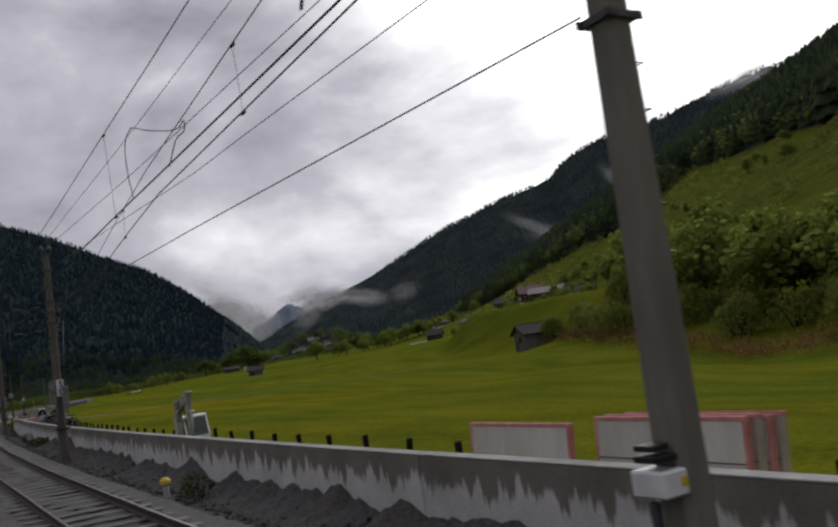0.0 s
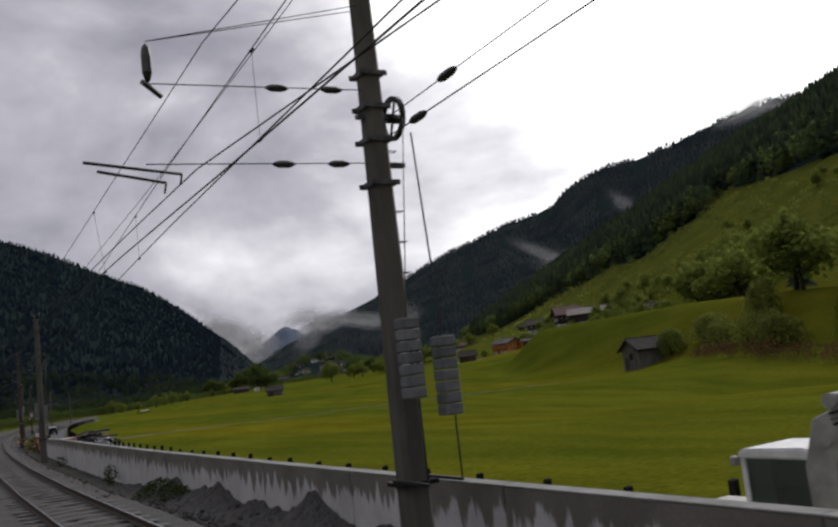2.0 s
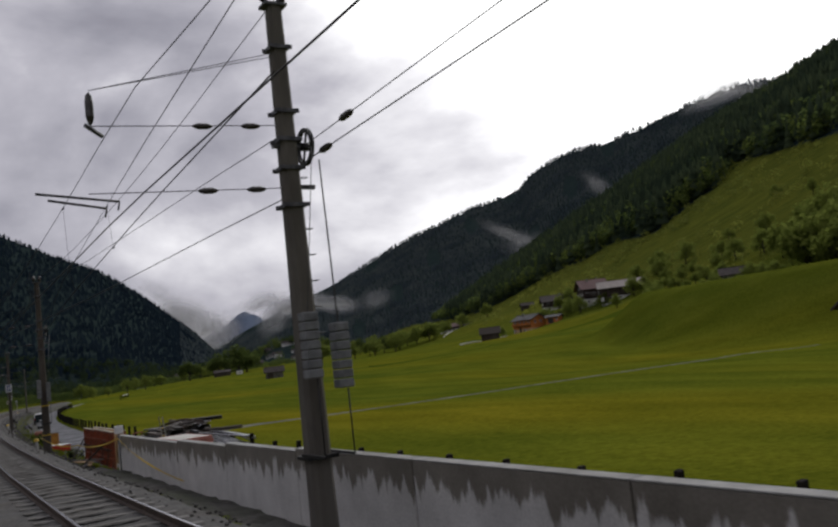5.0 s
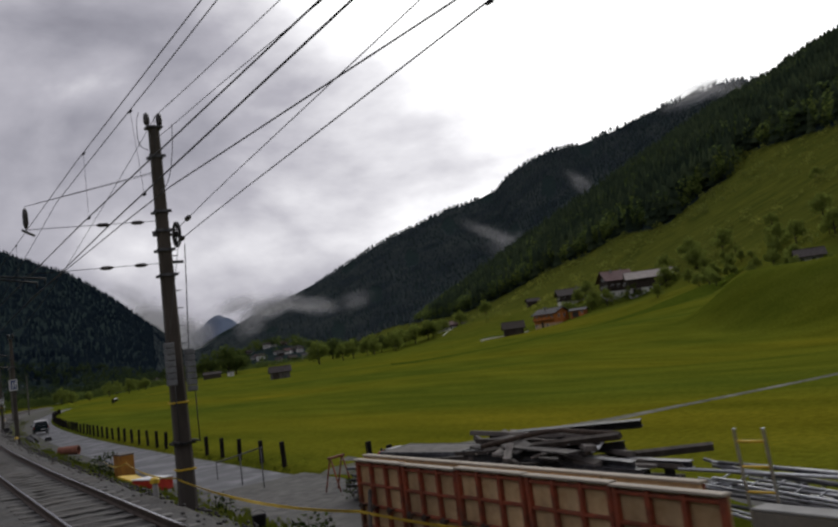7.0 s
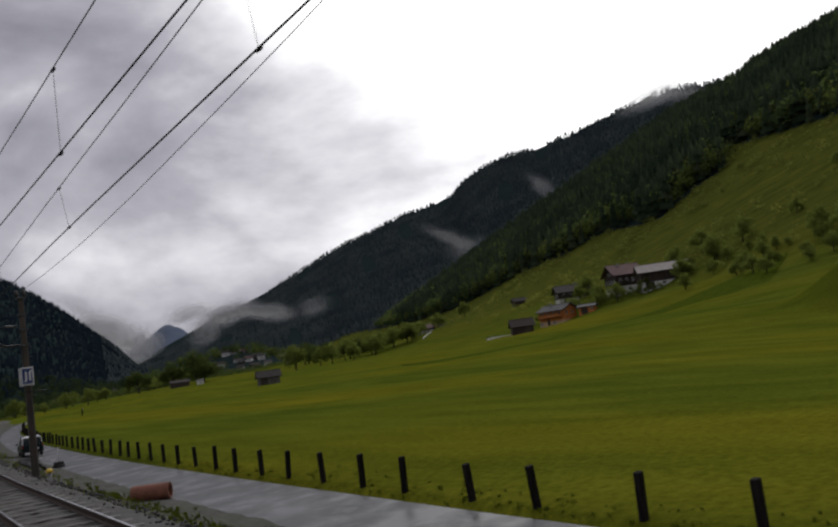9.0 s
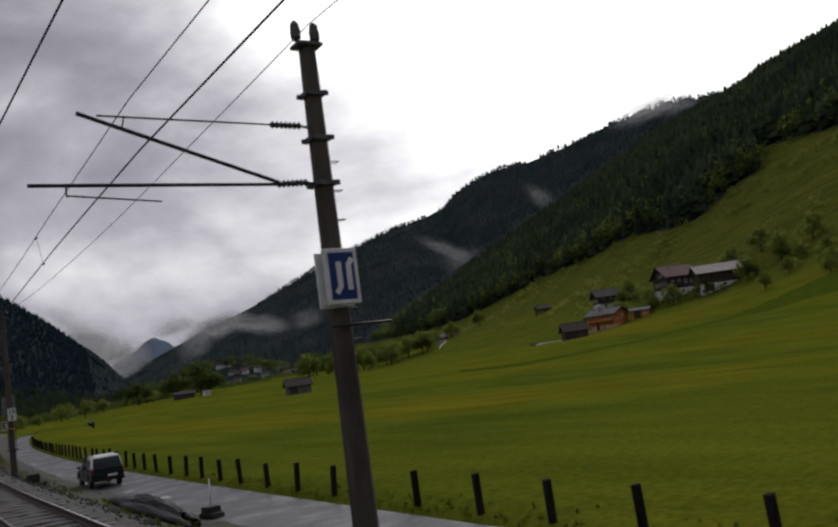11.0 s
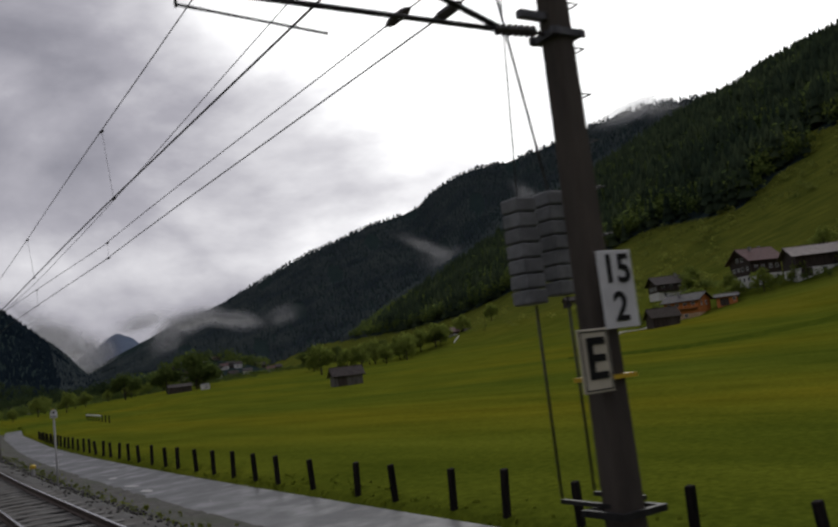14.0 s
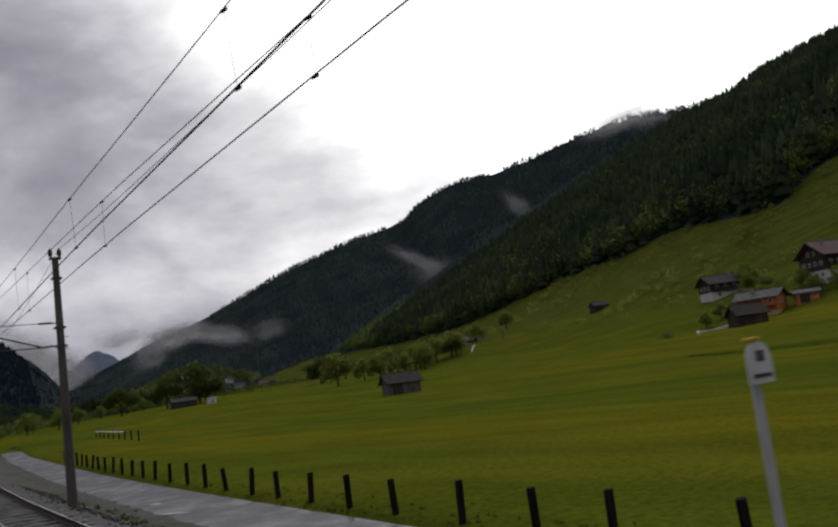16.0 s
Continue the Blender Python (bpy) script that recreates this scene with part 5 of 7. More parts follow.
for low_pts, high_pts in PAIRS:
    pair = thing("tension_wire", pose(0, 0, 0), "pair of dark tensioned wires running aside to a mast", "wire", "overhead wires")
    wire("contact_wire", low_pts, 0.010, "", 0.0, pair)
    wire("messenger_wire", high_pts, 0.008, "", 0.0, pair)
    order = sorted(low_pts, key=lambda p: p[1]), sorted(high_pts, key=lambda p: p[1])
    y0, y1 = low_pts[0][1], low_pts[-1][1]
    for k in range(1, int(abs(y1 - y0) / 9)):
        y = y0 + math.copysign(6 + 9 * k, y1 - y0)
        if min(y0, y1) < y < max(y0, y1):
            ends = [(float(np.interp(y, [p[1] for p in o], [p[0] for p in o])), y, float(np.interp(y, [p[1] for p in o], [p[2] for p in o]))) for o in order]
            dropper(ends[1], ends[0], pair)
    if low_pts[0][0] > 5:
        for pts, far in ((low_pts, 0.8), (high_pts, 1.7)):
            d = math.copysign(1.0, pts[1][1] - pts[0][1])
            q = [(far + e) / abs(pts[1][1] - pts[0][1]) for e in (-0.26, 0.26)]
            bm = bmesh.new()
            a, b = (Vector((float(track_x(pts[0][1] + (pts[1][1] - pts[0][1]) * e)) + pts[0][0] + (pts[1][0] - pts[0][0]) * e, pts[0][1] + (pts[1][1] - pts[0][1]) * e, pts[0][2] + (pts[1][2] - pts[0][2]) * e)) for e in q)
            lathe(bm, a, b, [(0, 0.012), (0.12, 0.04), (0.3, 0.06), (0.7, 0.06), (0.88, 0.04), (1, 0.012)], 10)
            part("strain_insulator", bm, M_INSUL, pair, "brown glazed strain insulator")
wire("anchor_wire", [(5.6, 5.5, 5.25), (5.0, 20, 5.35), (4.5, 29.5, 5.42), (3.5, 43.5, 5.62), (3.4, 80, 5.5)], 0.010, "dark wire led from a mast over to the running line")
wire("anchor_wire", [(5.7, 93.2, 5.35), (5.0, 108.5, 5.42), (3.9, 125, 5.6), (3.4, 140, 5.55)], 0.010, "dark wire led from a mast over to the running line")
wire("earth_wire", [(5.75, 5.5, 6.5), (5.85, 18, 6.87), (5.85, 40, 8.1), (5.85, 42.5, 8.3)], 0.008, "thin dark earth wire rising to a mast head")
wire("earth_wire", [(5.8, 93.2, 6.5), (5.85, 113, 7.35), (5.85, 131, 8.55), (5.85, 133, 8.7)], 0.008, "thin dark earth wire rising to a mast head")
# slack jumpers between the wires
def jumper(points):
    """Smooth slack wire through points of (u, y, z)."""
    cu = bpy.data.curves.new("jumper_wire", "CURVE")
    cu.dimensions, cu.bevel_depth, cu.bevel_resolution = "3D", 0.008, 1
    sp = cu.splines.new("BEZIER")
    sp.bezier_points.add(len(points) - 1)
    for p, (u, y, z) in zip(sp.bezier_points, points):
        p.co = (float(track_x(y)) + u, y, z)
        p.handle_left_type = p.handle_right_type = "AUTO"
    tmp = bpy.data.objects.new("jumper_wire", cu)
    me = bpy.data.meshes.new_from_object(tmp)
    bpy.data.objects.remove(tmp)
    me.materials.append(M_WIRE)
    tagged(new("jumper_wire", me), "slack jumper wire hanging in a loop between overhead wires", "wire", "jumper wires")


jumper([(3.4, 13.2, 6.43), (3.4, 11.9, 6.0), (3.4, 10.8, 5.72), (3.4, 10.55, 5.71), (3.4, 11.0, 5.6), (3.4, 11.4, 5.35)])
jumper([(3.4, 13.2, 6.43), (3.4, 13.65, 6.3), (3.4, 13.7, 5.9), (3.4, 13.5, 5.38)])
jumper([(5.3, 39.0, 7.81), (5.3, 38.3, 7.78), (5.3, 37.5, 7.65), (5.3, 37.0, 7.3), (5.3, 36.85, 6.9), (5.3, 37.1, 6.5), (5.3, 37.7, 6.3)])
jumper([(5.5, 42.3, 9.3), (5.35, 42.0, 8.9), (5.45, 42.2, 8.5), (5.7, 42.4, 8.4)])
jumper([(5.3, 130.6, 8.6), (5.3, 130.75, 8.0), (5.3, 131.05, 7.45), (5.3, 131.4, 7.37)])
jumper([(5.3, 129.2, 8.0), (5.3, 129.4, 7.4), (5.3, 129.95, 6.9), (5.3, 130.7, 6.85)])
jumper([(5.5, 132.8, 9.4), (5.35, 132.5, 8.9), (5.45, 132.7, 8.5), (5.7, 132.9, 8.45)])


# ---------------------------------------------------------------- farm track and yard
strip("gravel_yard", [(7.5, -1.62), (7.7, -1.47), (9.4, -1.49), (11.5, -1.47), (12.7, -1.42), (14.6, -1.18), (14.8, -1.4)], 115.6, 141, 0.5, M_GRAVEL, "pale wet gravel yard at the farm track junction", "gravel yard", 0.025, 8)
verts, faces = [], []
for k in range(0, 121):
    t = k / 120
    x = 20.5 + 76 * t
    yc = 138.0 - 2.4 * min(1, t * 6) - 1.0 * t + 0.3 * math.sin(t * 11)
    w = 0.42 + 2.4 * max(0, 1 - t * 4) ** 2
    for s in (-1, -0.45, 0, 0.45, 1):
        y = yc + s * w
        verts.append((x, y, zg(x, y) + (0.035 if abs(s) < 1 else -0.04) - (0.02 if s == 0 else 0)))
    if k:
        for i in range(4):
            a = (k - 1) * 5 + i
            faces.append((a, a + 5, a + 6, a + 1))
tagged(raw("farm_track", verts, faces, [M_TRACK], True), "narrow pale gravel farm track across the meadow", "farm track", kind="structure")

# rubble banked against the foot of the wall
verts, faces, nx = [], [], 13
ys = np.arange(-14, 74, 0.14)
for y in ys:
    y = float(y)
    ease = max(0.0, min(1.0, (70 - y) / 12))
    high = (0.42 + 0.5 * noise.noise(Vector((0, y * 0.42, 3))) + 0.22 * noise.noise(Vector((4, y * 1.3, 0)))) * ease
    for i in range(nx):
        s = i / (nx - 1)
        hump = s ** 1.5 * max(0.0, high)
        verts.append((float(track_x(y)) + 5.6 + 1.44 * s, y, -0.56 - 0.2 * s * (1 - ease) + hump + 0.09 * noise.noise(Vector((s * 9, y * 3.2, 1))) + 0.05 * noise.noise(Vector((s * 22, y * 9, 5)))))
for k in range(len(ys) - 1):
    for i in range(nx - 1):
        a = k * nx + i
        faces.append((a, a + 1, a + nx + 1, a + nx))
tagged(raw("rubble_bank", verts, faces, [M_STONE]), "dark rubble banked against the foot of the wall", "rubble", kind="stuff")


def stone_unit(r):
    bm = bmesh.new()
    bmesh.ops.create_icosphere(bm, subdivisions=1, radius=1.0)
    for v in bm.verts:
        v.co *= r.uniform(0.6, 1.1)
    bm.verts.ensure_lookup_table()
    out = np.array([v.co[:] for v in bm.verts]), np.array([[v.index for v in f.verts] for f in bm.faces])
    bm.free()
    return out


STONES = [stone_unit(rng) for _ in range(5)]
spots = []
for k in range(2600):
    y = rng.uniform(-8, 60)
    u = rng.uniform(5.2, 7.0)
    spots.append((float(track_x(y)) + u, y, -0.5 + max(0, (u - 5.9)) * rng.uniform(-0.25, 0.22), rng.uniform(0.03, 0.085), 1.2, rng.uniform(0, 6)))
for k in range(2600):
    y = rng.uniform(60, 300)
    u = rng.uniform(4.7, 6.6)
    spots.append((float(track_x(y)) + u, y, -0.24 - 0.42 * max(0, u - 5.1) + rng.uniform(-0.02, 0.02), rng.uniform(0.025, 0.06), 1.2, rng.uniform(0, 6)))
scatter("loose_stones", STONES, spots, M_STONE, "loose dark grey stones along the track", "stones")


def blade_unit(n, r, lean=0.5):
    v, f = [], []
    for k in range(n):
        a, q = r.uniform(0, 6.28), r.uniform(0, 0.35)
        p = Vector((q * math.cos(a), q * math.sin(a), 0))
        b = r.uniform(0, 6.28)
        tip = p + Vector((lean * r.uniform(0, 1) * math.cos(b), lean * r.uniform(0, 1) * math.sin(b), r.uniform(0.5, 1.0)))
        side = Vector((-math.sin(b), math.cos(b), 0)) * 0.045
        mid = p.lerp(tip, 0.55) + Vector((0, 0, 0.12))
        i = len(v)
        v += [tuple(p - side), tuple(p + side), tuple(mid + side * 0.8), tuple(mid - side * 0.8), tuple(tip)]
        f += [(i, i + 1, i + 2), (i, i + 2, i + 3), (i + 3, i + 2, i + 4)]
    return np.array(v), np.array(f)


TUFTS = [blade_unit(16, rng) for _ in range(5)]
spots = []
for k in range(5200):
    y = rng.uniform(117, 300)
    u = 7.2 + 1.5 * rng.gauss(0, 0.4)
    if 5.7 < u < 9.0 and (y < 180 or rng.random() < 0.3):
        spots.append((float(track_x(y)) + u, y, float(np.interp(u, [5.3, 5.9, 7.2, 8.6, 9.25], [-0.5, -0.72, -1.2, -1.53, -1.58])) - 0.03, rng.uniform(0.08, 0.2), 1.1, rng.uniform(0, 6)))
for k in range(1600):
    y = rng.uniform(142, 330)
    u = 12.5 + abs(rng.gauss(0, 0.7))
    x = float(track_x(y)) + u
    spots.append((x, y, zg(x, y) - 0.03, rng.uniform(0.06, 0.15), 1.2, rng.uniform(0, 6)))
M_TUFT = leaf_material("grass_blades", (0.11, 0.155, 0.014), (0.20, 0.23, 0.022), 0.9)
scatter("grass_tufts", TUFTS, spots, M_TUFT, "green grass tufts on the verge and along the fence", "grass")

# ---------------------------------------------------------------- fence posts
bm = bmesh.new()
box(bm, -0.082, 0.082, -0.082, 0.082, -0.4, 0.96, 0.02)
for v in bm.verts:
    v.co.x += 0.012 * math.sin(v.co.z * 5)
    if v.co.z > 0.9:
        v.co.z += v.co.x * 0.12
post_mesh = to_mesh("fence_post", bm, M_POST)
ROADSIDE = [143.5, 146.2, 149.2, 151.9, 154.6, 157.8, 160.3, 163.6, 166.1, 168.9, 171.8, 174.4, 177.4, 180.0, 183.0, 186.0, 188.7, 191.4, 194.4, 197.2, 199.7, 202.7, 205.6, 208.7, 211.4, 214.2, 216.8, 219.8, 222.9, 225.8, 228.5, 231.1,
            234.1, 236.6, 238.8, 241.8, 244.1, 247.4, 250.5, 252.8, 255.4, 258.1, 260.8, 264.0, 266.4, 269.3, 272.7, 275.6, 278.5, 281.5, 284.2, 287.5, 290.5, 293.5, 296.8] + [300 + 3.1 * k for k in range(14)]
pr = random.Random(19)
for y in ROADSIDE + [136.5, 135.0] + [143.3 - 2.86 * k for k in range(4, 58)]:
    ob = new("fence_post", post_mesh)
    x = float(track_x(y)) + (12.75 if y > 142 else 13.1)
    ob.matrix_basis = pose(x, y - 0.25, (-1.25 if y > 235 else -1.33 if y > 142 else -1.2 if y < 45 else -1.43 if y < 116 else -1.25) + pr.uniform(-0.07, 0.06), pr.gauss(0, 2.6), pr.gauss(0, 2.2), pr.uniform(-14, 14))
    tagged(ob, "dark weathered square wooden fence post in the grass", "fence post", "fence posts")


# ---------------------------------------------------------------- houses
def house(name, x, y, z, L, D, eave, rise, turn, upper, lower, low_h, roof, label, over=0.6, windows=(), chimneys=(), balcony=None, door=None, category="house", group=""):
    """Gabled house, ridge along its x axis, its -y side towards the railway. windows: side, along, sill, width, height."""
    root = thing(name, pose(x, y, z, 0, 0, turn), label, category, group)
    bm = bmesh.new()
    if low_h:
        box(bm, -L / 2, L / 2, -D / 2, D / 2, -2.5, low_h)
        part("ground_floor_wall", bm, lower, root)
        bm = bmesh.new()
    e = 0.06 if low_h else 0.0
    prism(bm, [(-D / 2 - e, low_h if low_h else -2.0), (D / 2 + e, low_h if low_h else -2.0), (D / 2 + e, eave), (0, eave + rise), (-D / 2 - e, eave)], -L / 2 - e, L / 2 + e)
    part("wall", bm, upper, root)
    sl = math.hypot(D / 2, rise)
    ang = math.degrees(math.atan2(rise, D / 2))
    for s in (-1, 1):
        bm = bmesh.new()
        box(bm, -L / 2 - over, L / 2 + over, 0, sl + over, 0, 0.2, 0.03, pose(0, 0, eave + rise + 0.03, -ang, 0, 0 if s > 0 else 180) if s > 0 else pose(0, 0, eave + rise + 0.03, 0, 0, 180) @ pose(0, 0, 0, -ang, 0, 0))
        part("roof", bm, roof, root)
    bm = bmesh.new()
    box(bm, -L / 2 - over, L / 2 + over, -0.16, 0.16, eave + rise + 0.16, eave + rise + 0.3, 0.03)
    part("ridge_cap", bm, roof, root)
    for s in (-1, 1):
        for q in (-1, 1):
            bm = bmesh.new()
            a = Vector((s * (L / 2 + over + 0.02), 0, eave + rise - 0.02))
            b = Vector((s * (L / 2 + over + 0.02), q * (D / 2 + over * math.cos(radians(ang))), eave - over * math.sin(radians(ang)) - 0.02))
            tube(bm, a, b, 0.11, sides=4)
            part("verge_board", bm, M_WOOD, root)
    for side, al, sill, w, h in windows:
        m = {"f": pose(al, -D / 2 - e, sill), "l": pose(-L / 2 - e, -al, sill, 0, 0, -90), "r": pose(L / 2 + e, al, sill, 0, 0, 90)}[side]
        bm = bmesh.new()
        for a in ((-w / 2 - 0.09, w / 2 + 0.09, -0.09, 0.0), (-w / 2 - 0.09, w / 2 + 0.09, h, h + 0.09), (-w / 2 - 0.09, -w / 2, 0, h), (w / 2, w / 2 + 0.09, 0, h), (-0.03, 0.03, 0, h)):
            box(bm, a[0], a[1], -0.07, 0.02, a[2], a[3], 0, m)
        win = part("window", bm, M_WHITE if upper is not M_WOODGREY else M_WOOD, root)
        bm = bmesh.new()
        box(bm, -w / 2, w / 2, -0.03, 0.01, 0, h, 0, m)
        part("pane", bm, M_WINDOW, win)
    if door:
        side, al, w, h = door
        m = {"f": pose(al, -D / 2 - 0.02, 0), "l": pose(-L / 2 - 0.02, -al, 0, 0, 0, -90), "r": pose(L / 2 + 0.02, al, 0, 0, 0, 90)}[side]
        bm = bmesh.new()
        box(bm, -w / 2, w / 2, -0.07, 0.03, -0.1, h, 0.015, m)
        part("door", bm, M_WOOD, root)
    for cx, cy in chimneys:
        bm = bmesh.new()
        zr = eave + rise * (1 - abs(cy) / (D / 2))
        box(bm, cx - 0.35, cx + 0.35, cy - 0.35, cy + 0.35, zr - 0.6, zr + 1.3, 0.02)
        box(bm, cx - 0.45, cx + 0.45, cy - 0.45, cy + 0.45, zr + 1.3, zr + 1.42, 0.02)
        part("chimney", bm, M_CONC, root)
    if balcony:
        z0, a0, a1 = balcony
        bm = bmesh.new()
        box(bm, a0, a1, -D / 2 - 1.2, -D / 2 - 0.07, z0, z0 + 0.14)
        deck = part("balcony", bm, M_WOOD, root)
        bm = bmesh.new()
        n = int((a1 - a0) / 0.3)
        for k in range(n):
            xx_ = a0 + (a1 - a0) * k / n
            box(bm, xx_, xx_ + 0.22, -D / 2 - 1.2, -D / 2 - 1.16, z0 + 0.1, z0 + 0.95)
        box(bm, a0, a1, -D / 2 - 1.24, -D / 2 - 1.14, z0 + 0.95, z0 + 1.03)
        part("balustrade", bm, upper, deck)
    return root


def row(side, xs, sill, w=0.9, h=1.1):
    return tuple((side, a, sill, w, h) for a in xs)


hut = house("hay_hut", 110.4, 135, -1.0, 5.6, 4.2, 3.3, 1.6, -8, M_WOODGREY, None, 0, M_ROOF, "small grey-brown board hay hut on the meadow", 0.7, (("l", 0.2, 1.5, 0.8, 1.0),), (), None, ("l", -1.1, 1.0, 1.9), "hut")
# boards and battens on the hut's gable
for k in range(16):
    bm = bmesh.new()
    yb = -1.98 + k * 0.264
    top = 3.3 + 1.6 * (1 - abs(yb) / 2.1) - 0.08
    box(bm, -2.84, -2.79, yb - 0.1, yb + 0.1, -0.4, max(top, 1.0))
    if not (-0.75 < yb < 0.35) and not (0.5 < yb < 1.7):
        part("board", bm, M_WOODGREY, hut)
    else:
        bm.free()
barn = house("hay_barn", 144, 376, -0.3, 6.5, 4.5, 2.4, 1.7, -25, M_WOODGREY, None, 0, M_ROOF, "grey weathered hay barn standing alone in the meadow", 0.55, (), (), None, ("f", -1.5, 2.0, 2.0), "barn")
for k in range(23):
    bm = bmesh.new()
    xb = -3.14 + k * 0.285
    box(bm, xb - 0.1, xb + 0.1, -2.285, -2.24, -0.4, 2.36)
    part("board", bm, M_WOODGREY, barn)
house("field_shed", 219.5, 338.6, 4.9, 7.0, 5.6, 2.3, 2.2, -40, M_BROWNWALL, None, 0, M_WOOD, "dark brown timber shed with a low roof", 0.6, (), (), None, ("f", 1.5, 2.4, 2.0), "shed")
house("timber_house", 248.5, 347, 6.5, 10.0, 9.0, 5.0, 1.9, -84, M_ORANGE, M_CREAMWALL, 1.3, M_ROOFGREY, "orange timber house with dark grey roof and balcony", 1.0, row("f", (-3.6, -1.2, 1.2, 3.6), 3.2) + row("f", (-4.2, 1.2), 0.3, 0.9, 0.8) + row("r", (-2, 1.5), 3.3), ((-1.5, -1.5),), (2.5, -4.8, 4.8), ("f", -1.2, 1.1, 2.0))
house("garage_annex", 254.0, 337.6, zg(254, 337.6) - 0.3, 5.5, 5.5, 2.4, 0.8, -62, M_ORANGE, None, 0, M_ROOFGREY, "low orange garage annex with a red door", 0.7, (("f", 1.9, 1.2, 0.7, 0.7),), (), None, ("f", -0.7, 2.4, 2.0), "garage")
house("brown_house", 297, 379, 15.2, 13.0, 9.0, 5.2, 2.6, -38, M_BROWNWALL, M_PLASTER, 2.3, M_ROOF, "dark brown timber house on a white base", 1.1, row("f", (-4.5, -1.5, 1.5, 4.5), 3.2) + row("l", (-2.5, 0, 2.5), 3.2) + row("f", (-4, 3), 0.8), ((2, -1.0),), (2.5, -6, 3))
house("farmhouse", 281, 340, 14.6, 10.5, 10.5, 7.6, 3.6, -30, M_BROWNWALL, M_PLASTER, 2.9, M_ROOFRED, "large farmhouse of dark timber with reddish roof", 1.3, row("f", (-3.5, -1, 1.5, 3.8), 4.5) + row("l", (-3.4, -1.1, 1.1, 3.4), 4.4) + row("l", (-3.4, -1.1, 1.1, 3.4), 1.2) + row("f", (-3.5, 0, 3.5), 1.2) + row("l", (-1.1, 1.1), 7.4), ((-2, -1.2), (3.0, 1.0)), (3.9, -5, 0))
house("long_barn", 275.6, 318.5, 14.3, 17.5, 10.0, 6.2, 2.6, -47, M_BROWNWALL, M_PLASTER, 2.4, M_ROOFBR, "long farm barn, dark boards over a white base", 1.2, row("f", (-1, 2.5, 6), 1.2, 1.2, 0.9), (), None, ("f", -6, 3.2, 2.3), "barn")
house("hill_hut", 359, 467, 21.8, 7.4, 5, 2.3, 1.6, -30, M_BROWNWALL, None, 0, M_ROOF, "small dark hut on the grassy slope", 0.5, (), (), None, None, "hut")
house("pale_roof_house", 379, 573, 15.4, 13, 9, 3.6, 2.4, -30, M_BROWNWALL, M_PLASTER, 2.2, M_ROOFRED, "distant farmhouse with a pinkish roof", 0.8, row("f", (-4, -1, 2, 5), 0.8), ())
house("field_shed", 391, 566, 15.8, 8, 6, 2.4, 1.8, -20, M_WOOD, None, 0, M_ROOF, "small dark shed beside a distant farmhouse", 0.5, (), (), None, None, "shed")
house("slope_house", 204, 217, 11.2, 5.5, 5, 2.8, 1.6, -55, M_GREYPANEL, None, 0, M_ROOF, "whitish house half hidden by trees on the slope", 0.8, row("f", (-2, 0.5), 1.2), ())
house("field_hut", 199.5, 537, zg(199.5, 537) - 0.2, 3.3, 3, 1.9, 0.4, -22, M_PLASTER, None, 0, M_STEEL, "small white box hut at the edge of the field", 0.15, (("f", 0.3, 0.7, 0.8, 0.6),), (), None, None, "hut")
house("field_shed", 193, 546, zg(193, 546) - 0.2, 9, 5, 2.4, 1.2, -20, M_WOOD, None, 0, M_ROOF, "low dark shed behind the white hut", 0.3, (), (), None, None, "shed")
VILLAGE = tuple((462 + 17 * (k % 5) + 9 * (k // 5) + (k * 37) % 7 - 40, 905 + 52 * (k // 5) + (k * 23) % 17) for k in range(22))
for k, (x, y) in enumerate(VILLAGE):
    L, D = 8.5 + (k * 7) % 4, 7.5 + (k * 3) % 3
    house("village_house", x, y, zg(x, y) + 0.2, L * 0.72, D * 0.72, 2.8 + (k % 3) * 0.5, 2.2, -25 + (k * 37) % 50 - 25, (M_PLASTER, M_WOOD, M_PLASTER, M_PLASTER, M_BROWNWALL)[k % 5], None, 0, (M_ROOF, M_ROOF, M_ROOFGREY, M_ROOFRED)[k % 4], "white plastered village house with a dark roof", 0.7, row("f", (-2.2, 0, 2.2), 1.1, 1.0, 1.1), (), None, None, "house", "village houses")
for k, (x, y) in enumerate(((330, 800), (318, 830), (250, 790), (232, 830), (215, 800), (190, 845), (160, 800))):
    house("village_house", x, y, zg(x, y) + 0.5, 10, 8, 3.6, 2.2, -20 + 11 * (k % 4), M_PLASTER if k % 2 else M_WOOD, None, 0, M_ROOF, "low valley house half hidden by trees", 0.7, row("f", (-3, 0, 3), 1.0), (), None, None, "house", "village houses")


def low_wall(name, points, h, mat, label):
    bm = bmesh.new()
    for (x0, y0), (x1, y1) in zip(points, points[1:]):
        a, b = Vector((x0, y0, zg(x0, y0))), Vector((x1, y1, zg(x1, y1)))
        d = (b - a).normalized().cross(Vector((0, 0, 1))) * 0.2
        vs = [bm.verts.new(p + o) for p in (a, b) for o in (d - Vector((0, 0, 0.5)), -d - Vector((0, 0, 0.5)), -d + Vector((0, 0, h)), d + Vector((0, 0, h)))]
        for q in ((0, 1, 2, 3), (7, 6, 5, 4), (0, 4, 5, 1), (1, 5, 6, 2), (2, 6, 7, 3), (3, 7, 4, 0)):
            bm.faces.new([vs[i] for i in q])
    single(name, bm, mat, pose(0, 0, 0), label, "wall")


low_wall("drive_wall", [(210, 346), (217, 350), (225, 354), (233, 354), (240, 352)], 0.55, M_PLASTER, "low pale wall along the drive of the farm")
low_wall("lane_wall", [(340, 530), (350, 538), (362, 547)], 0.5, M_PLASTER, "pale lane wall climbing the meadow")
